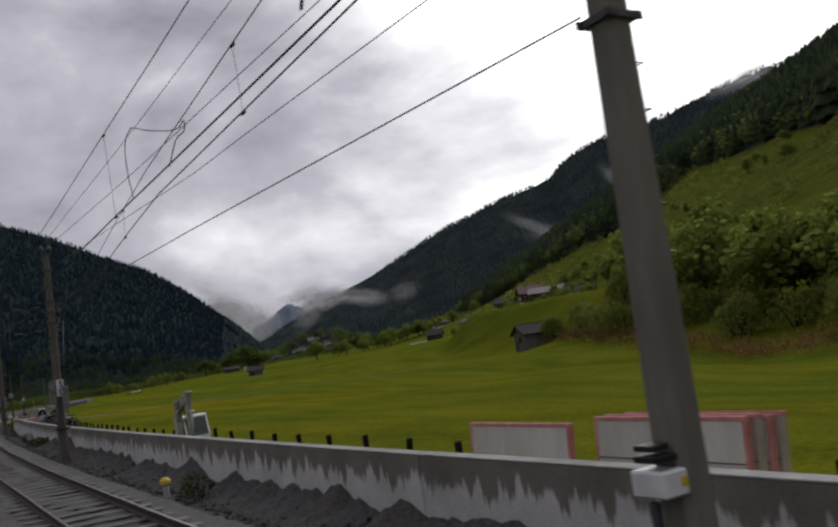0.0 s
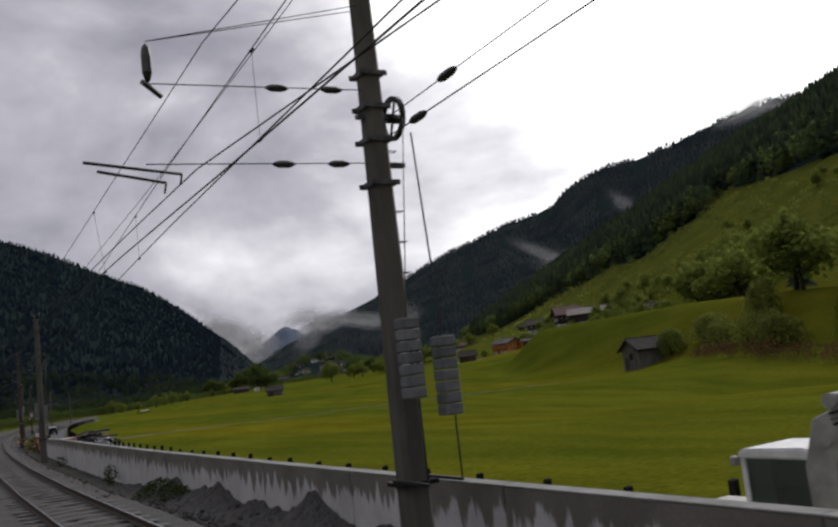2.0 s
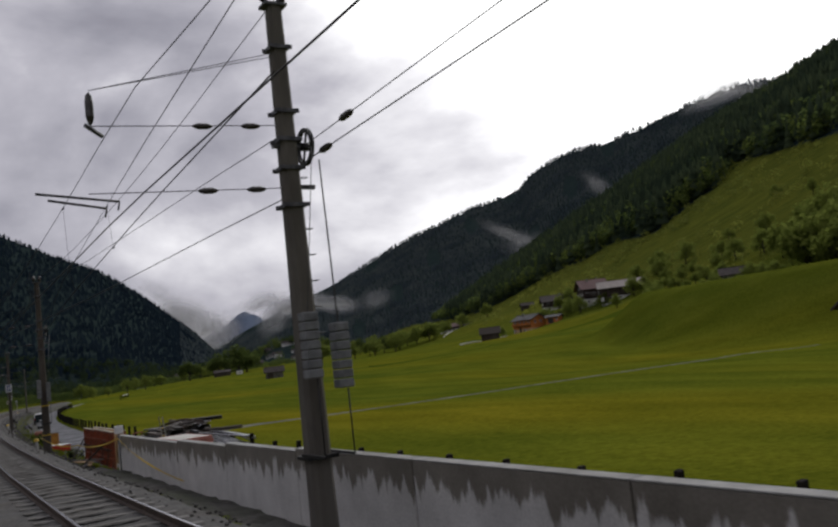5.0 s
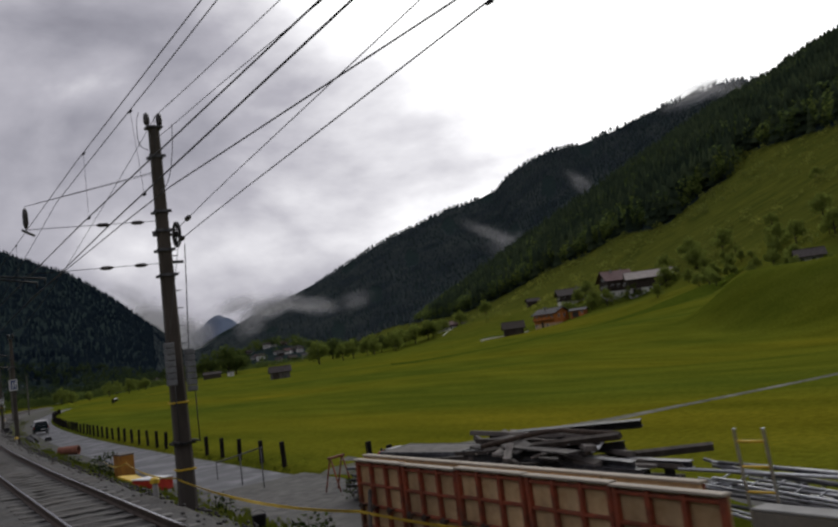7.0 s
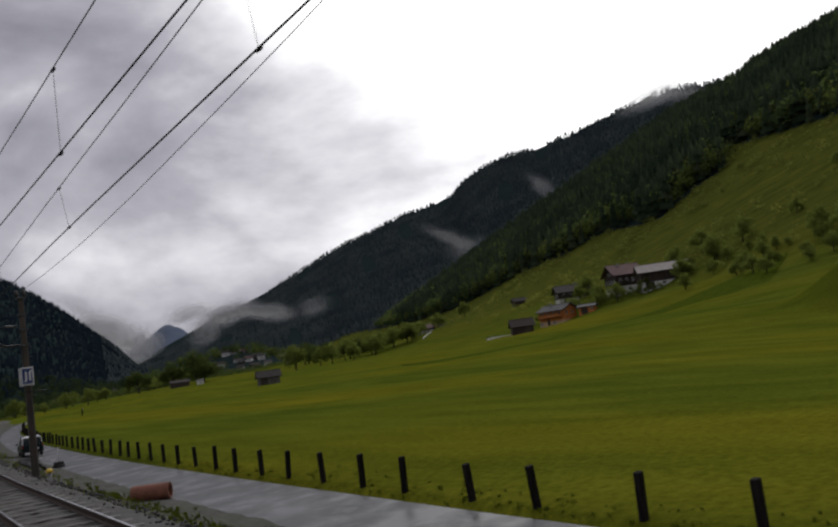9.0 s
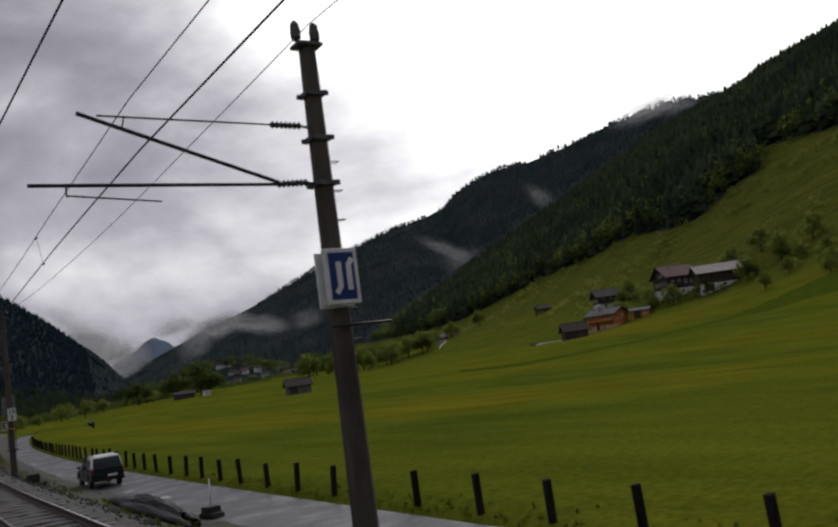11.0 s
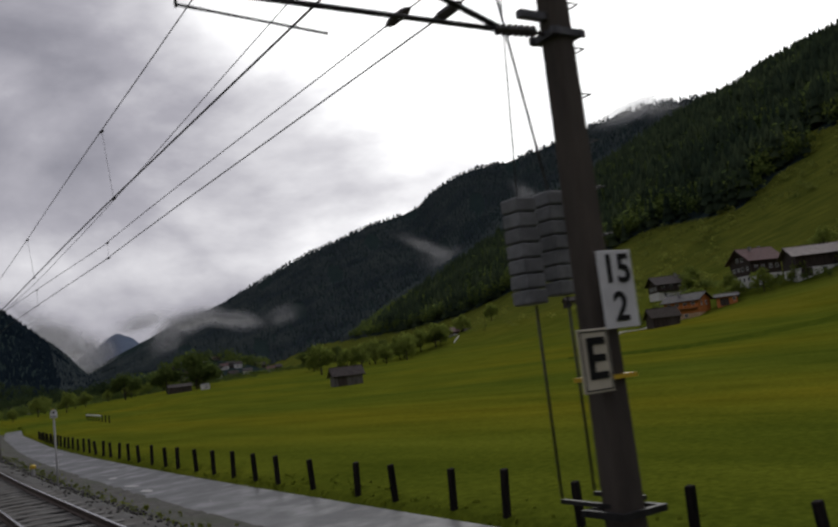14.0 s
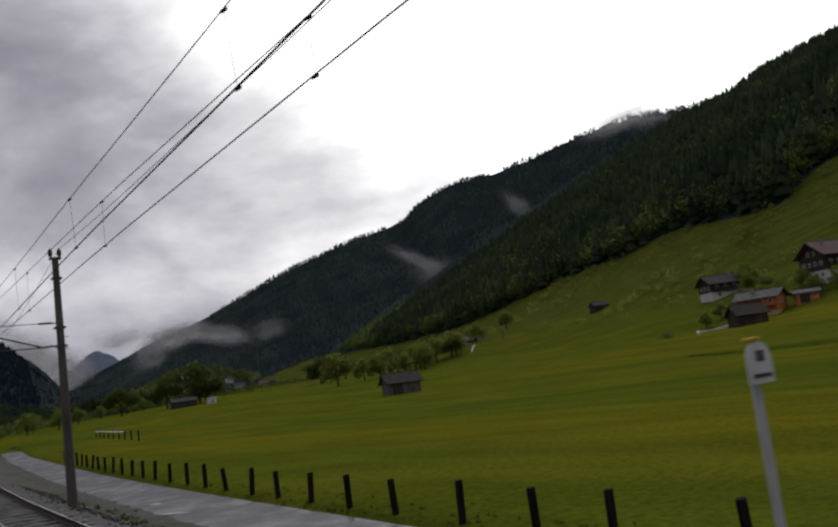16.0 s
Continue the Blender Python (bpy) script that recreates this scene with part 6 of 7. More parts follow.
# dark green sheet that paints the shade of a bank across the meadow
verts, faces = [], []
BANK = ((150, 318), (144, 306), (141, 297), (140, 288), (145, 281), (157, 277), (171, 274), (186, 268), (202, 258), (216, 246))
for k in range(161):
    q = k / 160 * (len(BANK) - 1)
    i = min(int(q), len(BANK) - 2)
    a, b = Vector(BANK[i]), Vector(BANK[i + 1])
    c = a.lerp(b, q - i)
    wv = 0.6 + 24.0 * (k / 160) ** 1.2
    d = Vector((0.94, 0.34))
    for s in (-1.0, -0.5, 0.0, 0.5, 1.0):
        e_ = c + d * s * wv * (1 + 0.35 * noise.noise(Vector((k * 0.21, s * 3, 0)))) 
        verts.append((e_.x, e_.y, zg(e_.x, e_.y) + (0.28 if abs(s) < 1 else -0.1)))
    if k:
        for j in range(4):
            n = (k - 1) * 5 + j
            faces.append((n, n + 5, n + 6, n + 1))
tagged(raw("grass_bank", verts, faces, [M_BANKSHADE], True), "dark green sheet painting the shade of a meadow bank", "grass bank", kind="structure")
root = thing("paddock_fence", pose(0, 0, 0), "white rail paddock fence far down the line", "fence")
prev = None
for k in range(9):
    x, y = 84 + 2.4 * k, 366 + 7.0 * k
    z = zg(x, y)
    bm = bmesh.new()
    box(bm, x - 0.08, x + 0.08, y - 0.08, y + 0.08, z - 0.3, z + 1.35)
    part("post", bm, M_POST, root)
    if prev is not None and k > 2:
        bm = bmesh.new()
        tube(bm, (prev[0], prev[1], prev[2] + 1.1), (x, y, z + 1.1), 0.14, sides=4)
        part("rail", bm, M_WHITE, root)
    prev = (x, y, z)

# dark trees and hedges down the valley
for x, y, h, w in ((212, 566, 17, 1.2), (222, 578, 15, 1.2), (205, 580, 14, 1.1), (232, 600, 13, 1.2), (190, 590, 12, 1.2), (300, 598, 14, 1.3), (308, 606, 13, 1.3), (318, 600, 12, 1.2), (300, 541, 11, 1.2), (336, 540, 10, 1.1)):
    src = build_tree(10, int(x), 1100, M_MIXED, 1.3)
    src.matrix_basis = pose(x, y, zg(x, y) - 0.3, 0, 0, x)
    src.scale = (h / 10 * w, h / 10 * w, h / 10)
    tagged(src, "large dark green broadleaf tree down the valley", "tree", "meadow trees")
spots = []
for k in range(1500):
    t = rng.random()
    x, y = 30 + 300 * t, 640 + 150 * t + rng.uniform(-60, 60)
    spots.append((x, y, zg(x, y) - 0.6, rng.uniform(3.5, 9) * (1 - 0.5 * t), rng.uniform(0.9, 1.5), rng.uniform(0, 6)))
for k in range(260):
    t = rng.random()
    x, y = 40 + 330 * t, 560 + 200 * t + rng.uniform(-5, 5)
    spots.append((x, y, zg(x, y) - 0.4, rng.uniform(1.5, 3.2), 1.5, rng.uniform(0, 6)))
for k in range(150):
    a, r = radians(25.0 + 9.0 * k / 149), 842 + rng.uniform(-9, 9)
    x, y = CX + r * math.sin(a), CY + r * math.cos(a)
    spots.append((x, y, zg(x, y) - 0.5, rng.uniform(2.5, 5.5), 1.5, rng.uniform(0, 6)))
for a, b, n, h in (((262, 345), (270, 322), 16, 3.5), ((230, 366), (240, 370), 8, 2.2), ((284, 356), (292, 366), 10, 3.5), ((268, 352), (276, 366), 12, 4.0), ((265, 326), (262, 308), 10, 3.0)):
    for k in range(n):
        t = k / n
        x, y = a[0] + (b[0] - a[0]) * t + rng.uniform(-1.5, 1.5), a[1] + (b[1] - a[1]) * t + rng.uniform(-1.5, 1.5)
        spots.append((x, y, zg(x, y) - 0.3, h * rng.uniform(0.7, 1.2), 1.3, rng.uniform(0, 6)))
scatter("valley_hedges", LEAFY, [s for s in spots if s[3] > 1], M_MIXED, "dark green hedges and valley trees in rows", "hedge")


# ---------------------------------------------------------------- building site behind the wall
def formwork_panel():
    root = new("formwork_shutter")
    bm = bmesh.new()
    box(bm, 0, 0.03, -0.8, 0.8, 0.0, 1.5, 0.004)
    part("panel_face", bm, M_PLY, root)
    for y in (-0.8, -0.3, 0.22, 0.72):
        bm = bmesh.new()
        box(bm, -0.075, -0.002, y, y + 0.07, -0.02, 1.49, 0.008)
        part("upright_rib", bm, M_REDSTEEL, root, "rust-red steel rib")
    for z in (0.0, 0.36, 0.72, 1.08, 1.42):
        bm = bmesh.new()
        box(bm, -0.06, -0.004, -0.72, 0.72, z, z + 0.045, 0.006)
        part("cross_rib", bm, M_REDSTEEL, root)
    bm = bmesh.new()
    box(bm, -0.09, 0.05, -0.81, 0.81, 1.502, 1.535, 0.006)
    part("top_edge", bm, M_PALEWOOD, root)
    for y in (-0.45, 0.1, 0.55):
        bm = bmesh.new()
        tube(bm, (-0.2, y, 0.75), (0.0, y, 0.75), 0.02, sides=6)
        tube(bm, (-0.17, y, 0.75), (-0.14, y, 0.75), 0.06, sides=8)
        part("tie_nut", bm, M_RUST, root)
    return root


src = formwork_panel()
for k in range(5):
    y = 117.97 + 1.625 * k
    ob = copy_thing(src, beside(6.98 + 0.02 * (k % 2), y, -0.83 + 0.015 * (k % 3)))
    tagged(ob, "orange plywood formwork panel with rust-red steel ribs", "formwork", "formwork row")
for k in range(5):
    y = 118.7 + 1.625 * k
    ob = copy_thing(src, beside(7.52, y, -0.86, 180))
    tagged(ob, "plywood formwork panel standing behind the front row", "formwork", "formwork row")
for o in (*src.children, src):
    bpy.data.objects.remove(o)
for y, dy in ((118.5, 1.3), (124.6, -1.5)):
    bm = bmesh.new()
    tube(bm, (-0.05, 0, 1.05), (-0.95, dy, 0.0), 0.035, sides=8)
    box(bm, -1.06, -0.85, dy - 0.1, dy + 0.1, -0.02, 0.03)
    single("formwork_prop", bm, M_WOOD, beside(6.85, y, -0.82), "slanting timber prop against the formwork", "prop", "formwork props")

# notice box on a post at the end of the wall
root = thing("notice_box", beside(6.72, 114.6), "small white notice box on a grey post", "sign")
bm = bmesh.new()
tube(bm, (0, 0, -0.9), (0, 0, 0.75), 0.03, sides=8)
part("post", bm, M_STEEL, root)
bm = bmesh.new()
box(bm, -0.16, 0.16, -0.06, 0.06, 0.72, 1.03, 0.012)
part("panel", bm, M_WHITE, root)


def band(name, pts, w, mat, label, cat):
    """Flat tape sagging between points of (u, y, z)."""
    verts, faces = [], []
    for (u0, y0, z0), (u1, y1, z1) in zip(pts, pts[1:]):
        n = 14
        for k in range(n + 1):
            t = k / n
            y = y0 + (y1 - y0) * t
            x = float(track_x(y)) + u0 + (u1 - u0) * t
            z = z0 + (z1 - z0) * t - 0.18 * 4 * t * (1 - t)
            tw = 0.5 * math.sin(t * 9)
            verts += [(x - w * tw * 0.5, y, z + w / 2), (x + w * tw * 0.5, y, z - w / 2), (x + w * tw * 0.5 + 0.006, y, z - w / 2), (x - w * tw * 0.5 + 0.006, y, z + w / 2)]
            b = len(verts)
            if k:
                for i in range(4):
                    j = (i + 1) % 4
                    faces.append((b - 8 + i, b - 8 + j, b - 4 + j, b - 4 + i))
    tagged(raw(name, verts, faces, [mat]), label, cat)


band("barrier_tape", [(5.7, 133.0, 0.1), (6.5, 124.5, -0.05), (6.66, 114.6, 0.55), (6.4, 104, -0.3)], 0.05, M_YELLOW, "yellow barrier tape sagging between mast and post", "barrier tape")
band("barrier_tape", [(5.85, 133.2, 0.1), (6.6, 143.5, -0.15), (6.9, 150, -0.45)], 0.04, M_YELLOW, "yellow barrier tape tied round a mast", "barrier tape")

# planks on the verge
for k in range(5):
    bm = bmesh.new()
    box(bm, -0.09, 0.09, -1.1, 1.1, 0, 0.05, 0.006)
    single("plank", bm, M_PLY if k % 2 else M_WOODGREY, beside(6.2 + 0.12 * (k % 3), 119.6 + 0.25 * k, -0.66 + 0.055 * (k // 2), 12 * k - 20), "rough plank lying on a small stack", "plank", "planks")


def flat_stack(u, y, w, l, n, z0, mats, label, tilt=0.0, edge=None):
    """Stack of panels; each one a thing of its own."""
    for k in range(n):
        root = thing("formwork_shutter", beside(u + 0.02 * math.sin(k * 2.1), y + 0.03 * math.cos(k * 1.7), z0 + 0.125 * k, tilt + 1.5 * math.sin(k * 3)), label, "formwork", "stacked formwork")
        bm = bmesh.new()
        box(bm, -w / 2 + 0.04, w / 2 - 0.04, -l / 2 + 0.04, l / 2 - 0.04, 0.01, 0.115)
        part("panel_face", bm, mats[0], root)
        for a in ((-w / 2, -w / 2 + 0.045, -l / 2, l / 2), (w / 2 - 0.045, w / 2, -l / 2, l / 2), (-w / 2 + 0.046, w / 2 - 0.046, -l / 2, -l / 2 + 0.045), (-w / 2 + 0.046, w / 2 - 0.046, l / 2 - 0.045, l / 2)):
            bm = bmesh.new()
            box(bm, *a, 0, 0.12, 0.006)
            part("panel_edge", bm, mats[1], root)


# leaning panels with faded red edges behind the wall
for y, l, hz, count in ((12.55, 2.9, 0.87, 1), (9.0, 2.9, 0.98, 4)):
    for k in range(count):
        root = thing("formwork_shutter", beside(9.3 + 0.12 * k, y - 0.07 * k, hz - 2.35 + 0.02 * math.sin(k * 2.3), 0) @ pose(0, 0, 0, 0, 5 + k, 0), "pale formwork panel with faded red edge, leaning upright", "formwork", "leaning formwork")
        bm = bmesh.new()
        box(bm, 0, 0.09, -l / 2 + 0.05, l / 2 - 0.05, 0.05, 2.27)
        part("panel_face", bm, M_PALEPANEL, root)
        for a in ((-l / 2, l / 2, 2.272, 2.34), (-l / 2, -l / 2 + 0.06, 0, 2.27), (l / 2 - 0.06, l / 2, 0, 2.27)):
            bm = bmesh.new()
            box(bm, -0.01, 0.11, *a, 0.006)
            part("panel_edge", bm, M_PINK if (a[0] == -l / 2 and a[1] == l / 2) or k in (0, 2) else M_PALEWOOD, root)
        for z in (0.9, 1.7):
            bm = bmesh.new()
            box(bm, -0.012, -0.002, -l / 2 + 0.06, l / 2 - 0.06, z, z + 0.02)
            part("seam", bm, M_STEEL, root)
flat_stack(8.9, 113.3, 1.3, 3.2, 13, -1.3, (M_PALEPANEL, M_PINK), "grey formwork panel with faded red edge in a flat stack", 4)
sr = random.Random(8)
for k in range(17):
    top = k > 11
    l, w = (sr.uniform(1.9, 2.6) if top else sr.uniform(2.6, 3.6)), sr.uniform(1.1, 1.6)
    if k == 11:
        l, w = 3.5, 1.6
    root = thing("formwork_shutter", beside(12.2 + sr.uniform(-0.2, 0.2) * (k != 11), (131.0 if top else 131.9) + sr.uniform(-0.25, 0.25) * (k != 11), -1.47 + 0.078 * k, 20 + sr.gauss(0, 3.5)) @ pose(0, 0, 0, sr.gauss(0, 0.8), sr.gauss(0, 0.8), 0), "grey steel panel in an untidy flat stack", "formwork", "stacked formwork")
    bm = bmesh.new()
    box(bm, -w / 2 + 0.03, w / 2 - 0.03, -l / 2 + 0.03, l / 2 - 0.03, 0.012, 0.055)
    part("panel_face", bm, (M_DARKSTEEL, M_WOODGREY, M_STEEL)[k % 3], root)
    for a in ((-w / 2, -w / 2 + 0.03, -l / 2, l / 2), (w / 2 - 0.03, w / 2, -l / 2, l / 2), (-w / 2 + 0.031, w / 2 - 0.031, -l / 2, -l / 2 + 0.03), (-w / 2 + 0.031, w / 2 - 0.031, l / 2 - 0.03, l / 2)):
        bm = bmesh.new()
        box(bm, *a, 0, 0.07, 0.004)
        part("panel_edge", bm, (M_STEEL, M_DARKSTEEL, M_DARKSTEEL, M_STEEL)[(k * 5) % 4], root)
bm = bmesh.new()
box(bm, -0.3, 0.3, -0.42, 0.42, 0, 0.33, 0.015)
single("tool_chest", bm, M_GREYPANEL, beside(12.45, 132.85, -0.53, 20), "pale grey tool chest on the stack", "chest")
# orange marker by the yard
bm = bmesh.new()
lathe(bm, (0, 0, 0), (0, 0, 0.42), [(0, 0.16), (0.06, 0.15), (0.08, 0.11), (0.95, 0.03), (1, 0.005)], 14)
single("traffic_cone", bm, M_CONE, beside(9.9, 130.7, -1.47), "small orange cone on the gravel", "cone")
root = thing("fuel_can", beside(11.75, 132.75, -0.53), "red plastic fuel can on the panel stack", "fuel can")
bm = bmesh.new()
box(bm, -0.12, 0.12, -0.2, 0.2, 0, 0.32, 0.03)
part("can_body", bm, M_RED, root)
bm = bmesh.new()
tube(bm, (0, -0.12, 0.36), (0, 0.08, 0.36), 0.018, sides=6)
tube(bm, (0, 0.14, 0.31), (0, 0.17, 0.4), 0.035, sides=8)
part("can_handle", bm, M_BLACK, root)
root = thing("trestle", beside(11.5, 135.6, -1.47, 30), "small red steel trestle", "trestle")
for s in (-1, 1):
    for q in (-1, 1):
        bm = bmesh.new()
        tube(bm, (0.32 * s, 0.28 * q, 0), (0.32 * s, 0.02 * q, 1.0), 0.025, sides=6)
        part("leg", bm, M_REDSTEEL, root)
bm = bmesh.new()
box(bm, -0.42, 0.42, -0.04, 0.04, 1.0, 1.07, 0.008)
part("bar", bm, M_REDSTEEL, root)

# heap of beams and old timber
def i_beam(l):
    bm = bmesh.new()
    for a in ((-0.1, 0.1, 0.0, 0.02), (-0.1, 0.1, 0.18, 0.2), (-0.012, 0.012, 0.02, 0.18)):
        box(bm, -l / 2, l / 2, a[0], a[1], a[2], a[3])
    return bm


def board(l, w, t):
    bm = bmesh.new()
    box(bm, -l / 2, l / 2, -w / 2, w / 2, 0, t, 0.008)
    return bm


def pole(l, r):
    bm = bmesh.new()
    tube(bm, (-l / 2, 0, r), (l / 2, 0, r), r, sides=8)
    return bm


BEAMS = [("steel_beam", to_mesh("steel_beam", i_beam(5.2), M_STEEL), "grey steel beam on a heap of scrap"), ("old_timber", to_mesh("old_timber", board(4.6, 0.24, 0.12), M_SCRAP), "dark weathered timber on a heap"),
         ("old_timber", to_mesh("old_timber", board(3.4, 0.3, 0.06), M_SCRAP), "broken grey board on a heap"), ("steel_beam", to_mesh("steel_beam", i_beam(3.6), M_DARKSTEEL), "dark steel beam on a heap of scrap"),
         ("old_timber", to_mesh("old_timber", board(5.4, 0.16, 0.16), M_WOOD), "dark brown squared timber on a heap"), ("scaffold_pole", to_mesh("scaffold_pole", pole(4.6, 0.035), M_STEEL), "pale aluminium pole on a heap"), ("old_timber", to_mesh("old_timber", board(2.6, 0.5, 0.05), M_WOODGREY), "grey panel board on a heap")]
def bent_pipe(l, r, sag):
    bm = bmesh.new()
    q = [(-l / 2 + l * k / 8, 0.1 * math.sin(k * 1.3), r + sag * (1 - ((k - 4) / 4) ** 2)) for k in range(9)]
    for p0, p1 in zip(q, q[1:]):
        tube(bm, p0, p1, r, sides=8, caps=False)
    return bm


def rail_lattice(l):
    bm = bmesh.new()
    for e in (-0.16, 0.16):
        tube(bm, (-l / 2, e, 0.04), (l / 2, e, 0.04), 0.03, sides=6)
    for k in range(int(l / 0.4)):
        tube(bm, (-l / 2 + 0.2 + 0.4 * k, -0.16, 0.04), (-l / 2 + 0.2 + 0.4 * k, 0.16, 0.04), 0.018, sides=5)
    return bm


BEAMS += [("bent_pipe", to_mesh("bent_pipe", bent_pipe(5.0, 0.09, 0.3), M_RUST), "bent rusty brown pipe on a heap"), ("old_timber", to_mesh("old_timber", board(1.7, 0.32, 0.09), M_PALEWOOD), "short pale board on a heap"),
          ("scrap_sheet", to_mesh("scrap_sheet", board(1.5, 0.8, 0.03), M_ALU), "crumpled grey metal sheet on a heap"), ("old_timber", to_mesh("old_timber", board(4.2, 0.28, 0.07), M_WOODGREY), "long grey plank on a heap")]
pr = random.Random(5)
for k in range(190):
    layer = k / 190
    along = pr.gauss(0, 1) * 1.75 * (1 - 0.45 * layer)
    across = pr.gauss(0, 1) * 1.0 * (1 - 0.6 * layer)
    y = 126.1 + along
    hz = -1.28 + 1.56 * layer * math.exp(-(along / 2.9) ** 2)
    name, me, lab = BEAMS[pr.choice((0, 1, 1, 2, 2, 3, 3, 4, 4, 6, 7, 8, 9, 10))]
    ob = new(name, me)
    ob.matrix_basis = beside(12.3 + across, y, hz, 90 + pr.gauss(0, 30)) @ pose(0, 0, 0, pr.gauss(0, 15), pr.gauss(0, 5) + 2.0 * along / 2, 0) @ Matrix.Scale(pr.uniform(0.55, 0.95), 4)
    tagged(ob, lab, "scrap", "scrap heap")
LATTICE = to_mesh("rail_lattice", rail_lattice(4.4), M_ALU)
for k in range(20):
    ob = new("rail_lattice" if k % 2 else "scaffold_pole", LATTICE if k % 2 else BEAMS[5][1])
    ob.matrix_basis = beside(13.0 + pr.uniform(-0.8, 0.8), 119.6 + pr.uniform(-1.3, 1.3), -1.25 + 0.05 * k, 90 + pr.gauss(0, 7)) @ pose(0, 0, 0, pr.gauss(0, 8), pr.gauss(0, 2) - 3, 0)
    tagged(ob, "pale metal ladder rail lying beside the heap" if k % 2 else "long pale metal pole lying beside the heap", "pole", "scrap heap")
# thin barrier rail across the yard
root = thing("barrier_rail", pose(0, 0, 0), "thin grey barrier rail on slim posts beside the yard", "barrier")
ends = [beside(10.5, 145.2, -0.9).translation, beside(10.5, 139.6, -0.1).translation]
bm = bmesh.new()
tube(bm, ends[0], ends[1], 0.025, sides=7)
part("rail", bm, M_STEEL, root)
for e in (0.0, 0.55, 0.97):
    bm = bmesh.new()
    p = ends[0].lerp(ends[1], e)
    tube(bm, (p.x, p.y, -1.62), p, 0.022, sides=6)
    part("post", bm, M_STEEL, root)
root = thing("step_ladder", beside(9.5, 118.4, -1.45, 10) @ pose(0, 0, 0, 0, -6, 0), "pale wooden ladder standing by the heap", "ladder")
for s in (-0.2, 0.2):
    bm = bmesh.new()
    box(bm, -0.022, 0.022, s - 0.013, s + 0.013, 0, 2.45, 0.004)
    part("stile", bm, M_ALU, root)
for k in range(7):
    bm = bmesh.new()
    tube(bm, (0, -0.2, 0.3 + 0.33 * k), (0, 0.2, 0.3 + 0.33 * k), 0.018, sides=6)
    part("rung", bm, M_YELLOW, root)


# ---------------------------------------------------------------- excavator
exc = thing("excavator", beside(10.9, 40.1, -1.3), "pale grey excavator behind the wall, boom folded up", "excavator")


def limb(name, pts, w, mat, label=""):
    """Box-section arm along (y, z, depth) points."""
    bm = bmesh.new()
    rings = []
    for k, (y, z, d) in enumerate(pts):
        a, b = pts[max(0, k - 1)], pts[min(len(pts) - 1, k + 1)]
        t = Vector((0, b[0] - a[0], b[1] - a[1])).normalized()
        nrm = Vector((0, -t.z, t.y)) * d / 2
        rings.append([bm.verts.new(Vector((s * w / 2, y, z)) + q * nrm) for s, q in ((-1, -1), (1, -1), (1, 1), (-1, 1))])
    for r0, r1 in zip(rings, rings[1:]):
        for i in range(4):
            bm.faces.new((r0[i], r0[(i + 1) % 4], r1[(i + 1) % 4], r1[i]))
    bm.faces.new(rings[0][::-1])
    bm.faces.new(rings[-1])
    bmesh.ops.recalc_face_normals(bm, faces=bm.faces[:])
    bmesh.ops.bevel(bm, geom=bm.edges[:], offset=0.018, segments=1, affect="EDGES")
    return part(name, bm, mat, exc, label)


bx = -0.55


def shift(ob):
    for v in ob.data.vertices:
        v.co.x += bx
    return ob


shift(limb("boom", [(-1.02, 0.9, 0.44), (-1.02, 1.9, 0.46), (-1.2, 2.38, 0.5), (-1.6, 2.57, 0.42), (-2.3, 2.72, 0.3), (-2.92, 2.8, 0.22)], 0.26, M_MACHINE, "grey-white box-section boom"))
shift(limb("stick", [(-3.22, 3.22, 0.12), (-3.12, 2.95, 0.24), (-3.02, 2.5, 0.36), (-3.02, 2.2, 0.34), (-3.08, 1.75, 0.24), (-3.1, 0.9, 0.2)], 0.2, M_MACHINE))
for name, a, b, r, mat in (("boom_cylinder", (bx, -1.37, 2.82), (bx, -2.45, 3.05), 0.05, M_MACHINE), ("piston_rod", (bx, -2.45, 3.05), (bx, -3.18, 3.18), 0.026, M_ALU), ("stick_cylinder", (bx, -3.36, 2.32), (bx, -3.4, 1.2), 0.06, M_MACHINE),
                           ("hose", (bx - 0.145, -1.3, 2.62), (bx - 0.145, -2.3, 2.83), 0.018, M_BLACK), ("hose", (bx - 0.145, -1.3, 2.55), (bx - 0.145, -2.3, 2.76), 0.018, M_ALU), ("hose", (bx - 0.145, -1.34, 2.48), (bx - 0.145, -2.2, 2.67), 0.018, M_BLACK),
                           ("hose", (bx - 0.11, -2.74, 2.62), (bx - 0.11, -2.72, 2.25), 0.022, M_BLACK), ("hose", (bx - 0.11, -2.72, 2.25), (bx - 0.11, -2.94, 1.75), 0.022, M_BLACK), ("hose", (bx - 0.11, -2.94, 1.75), (bx - 0.11, -2.98, 1.1), 0.022, M_BLACK)):
    bm = bmesh.new()
    tube(bm, a, b, r, sides=10)
    part(name, bm, mat, exc)
for y, z, r in ((-1.32, 2.78, 0.1), (-1.18, 2.3, 0.11), (-2.95, 2.8, 0.1), (-3.2, 3.15, 0.08), (-3.3, 2.32, 0.09)):
    bm = bmesh.new()
    tube(bm, (bx - 0.165, y, z), (bx + 0.165, y, z), r, sides=14)
    part("pivot_pin", bm, M_MACHINE, exc)
bm = bmesh.new()
box(bm, -0.003, 0.003, -0.28, 0.28, -0.055, 0.055, 0, pose(bx - 0.135, -1.85, 2.52, -12, 0, 0))
part("red_stripe", bm, M_FADEDRED, exc)
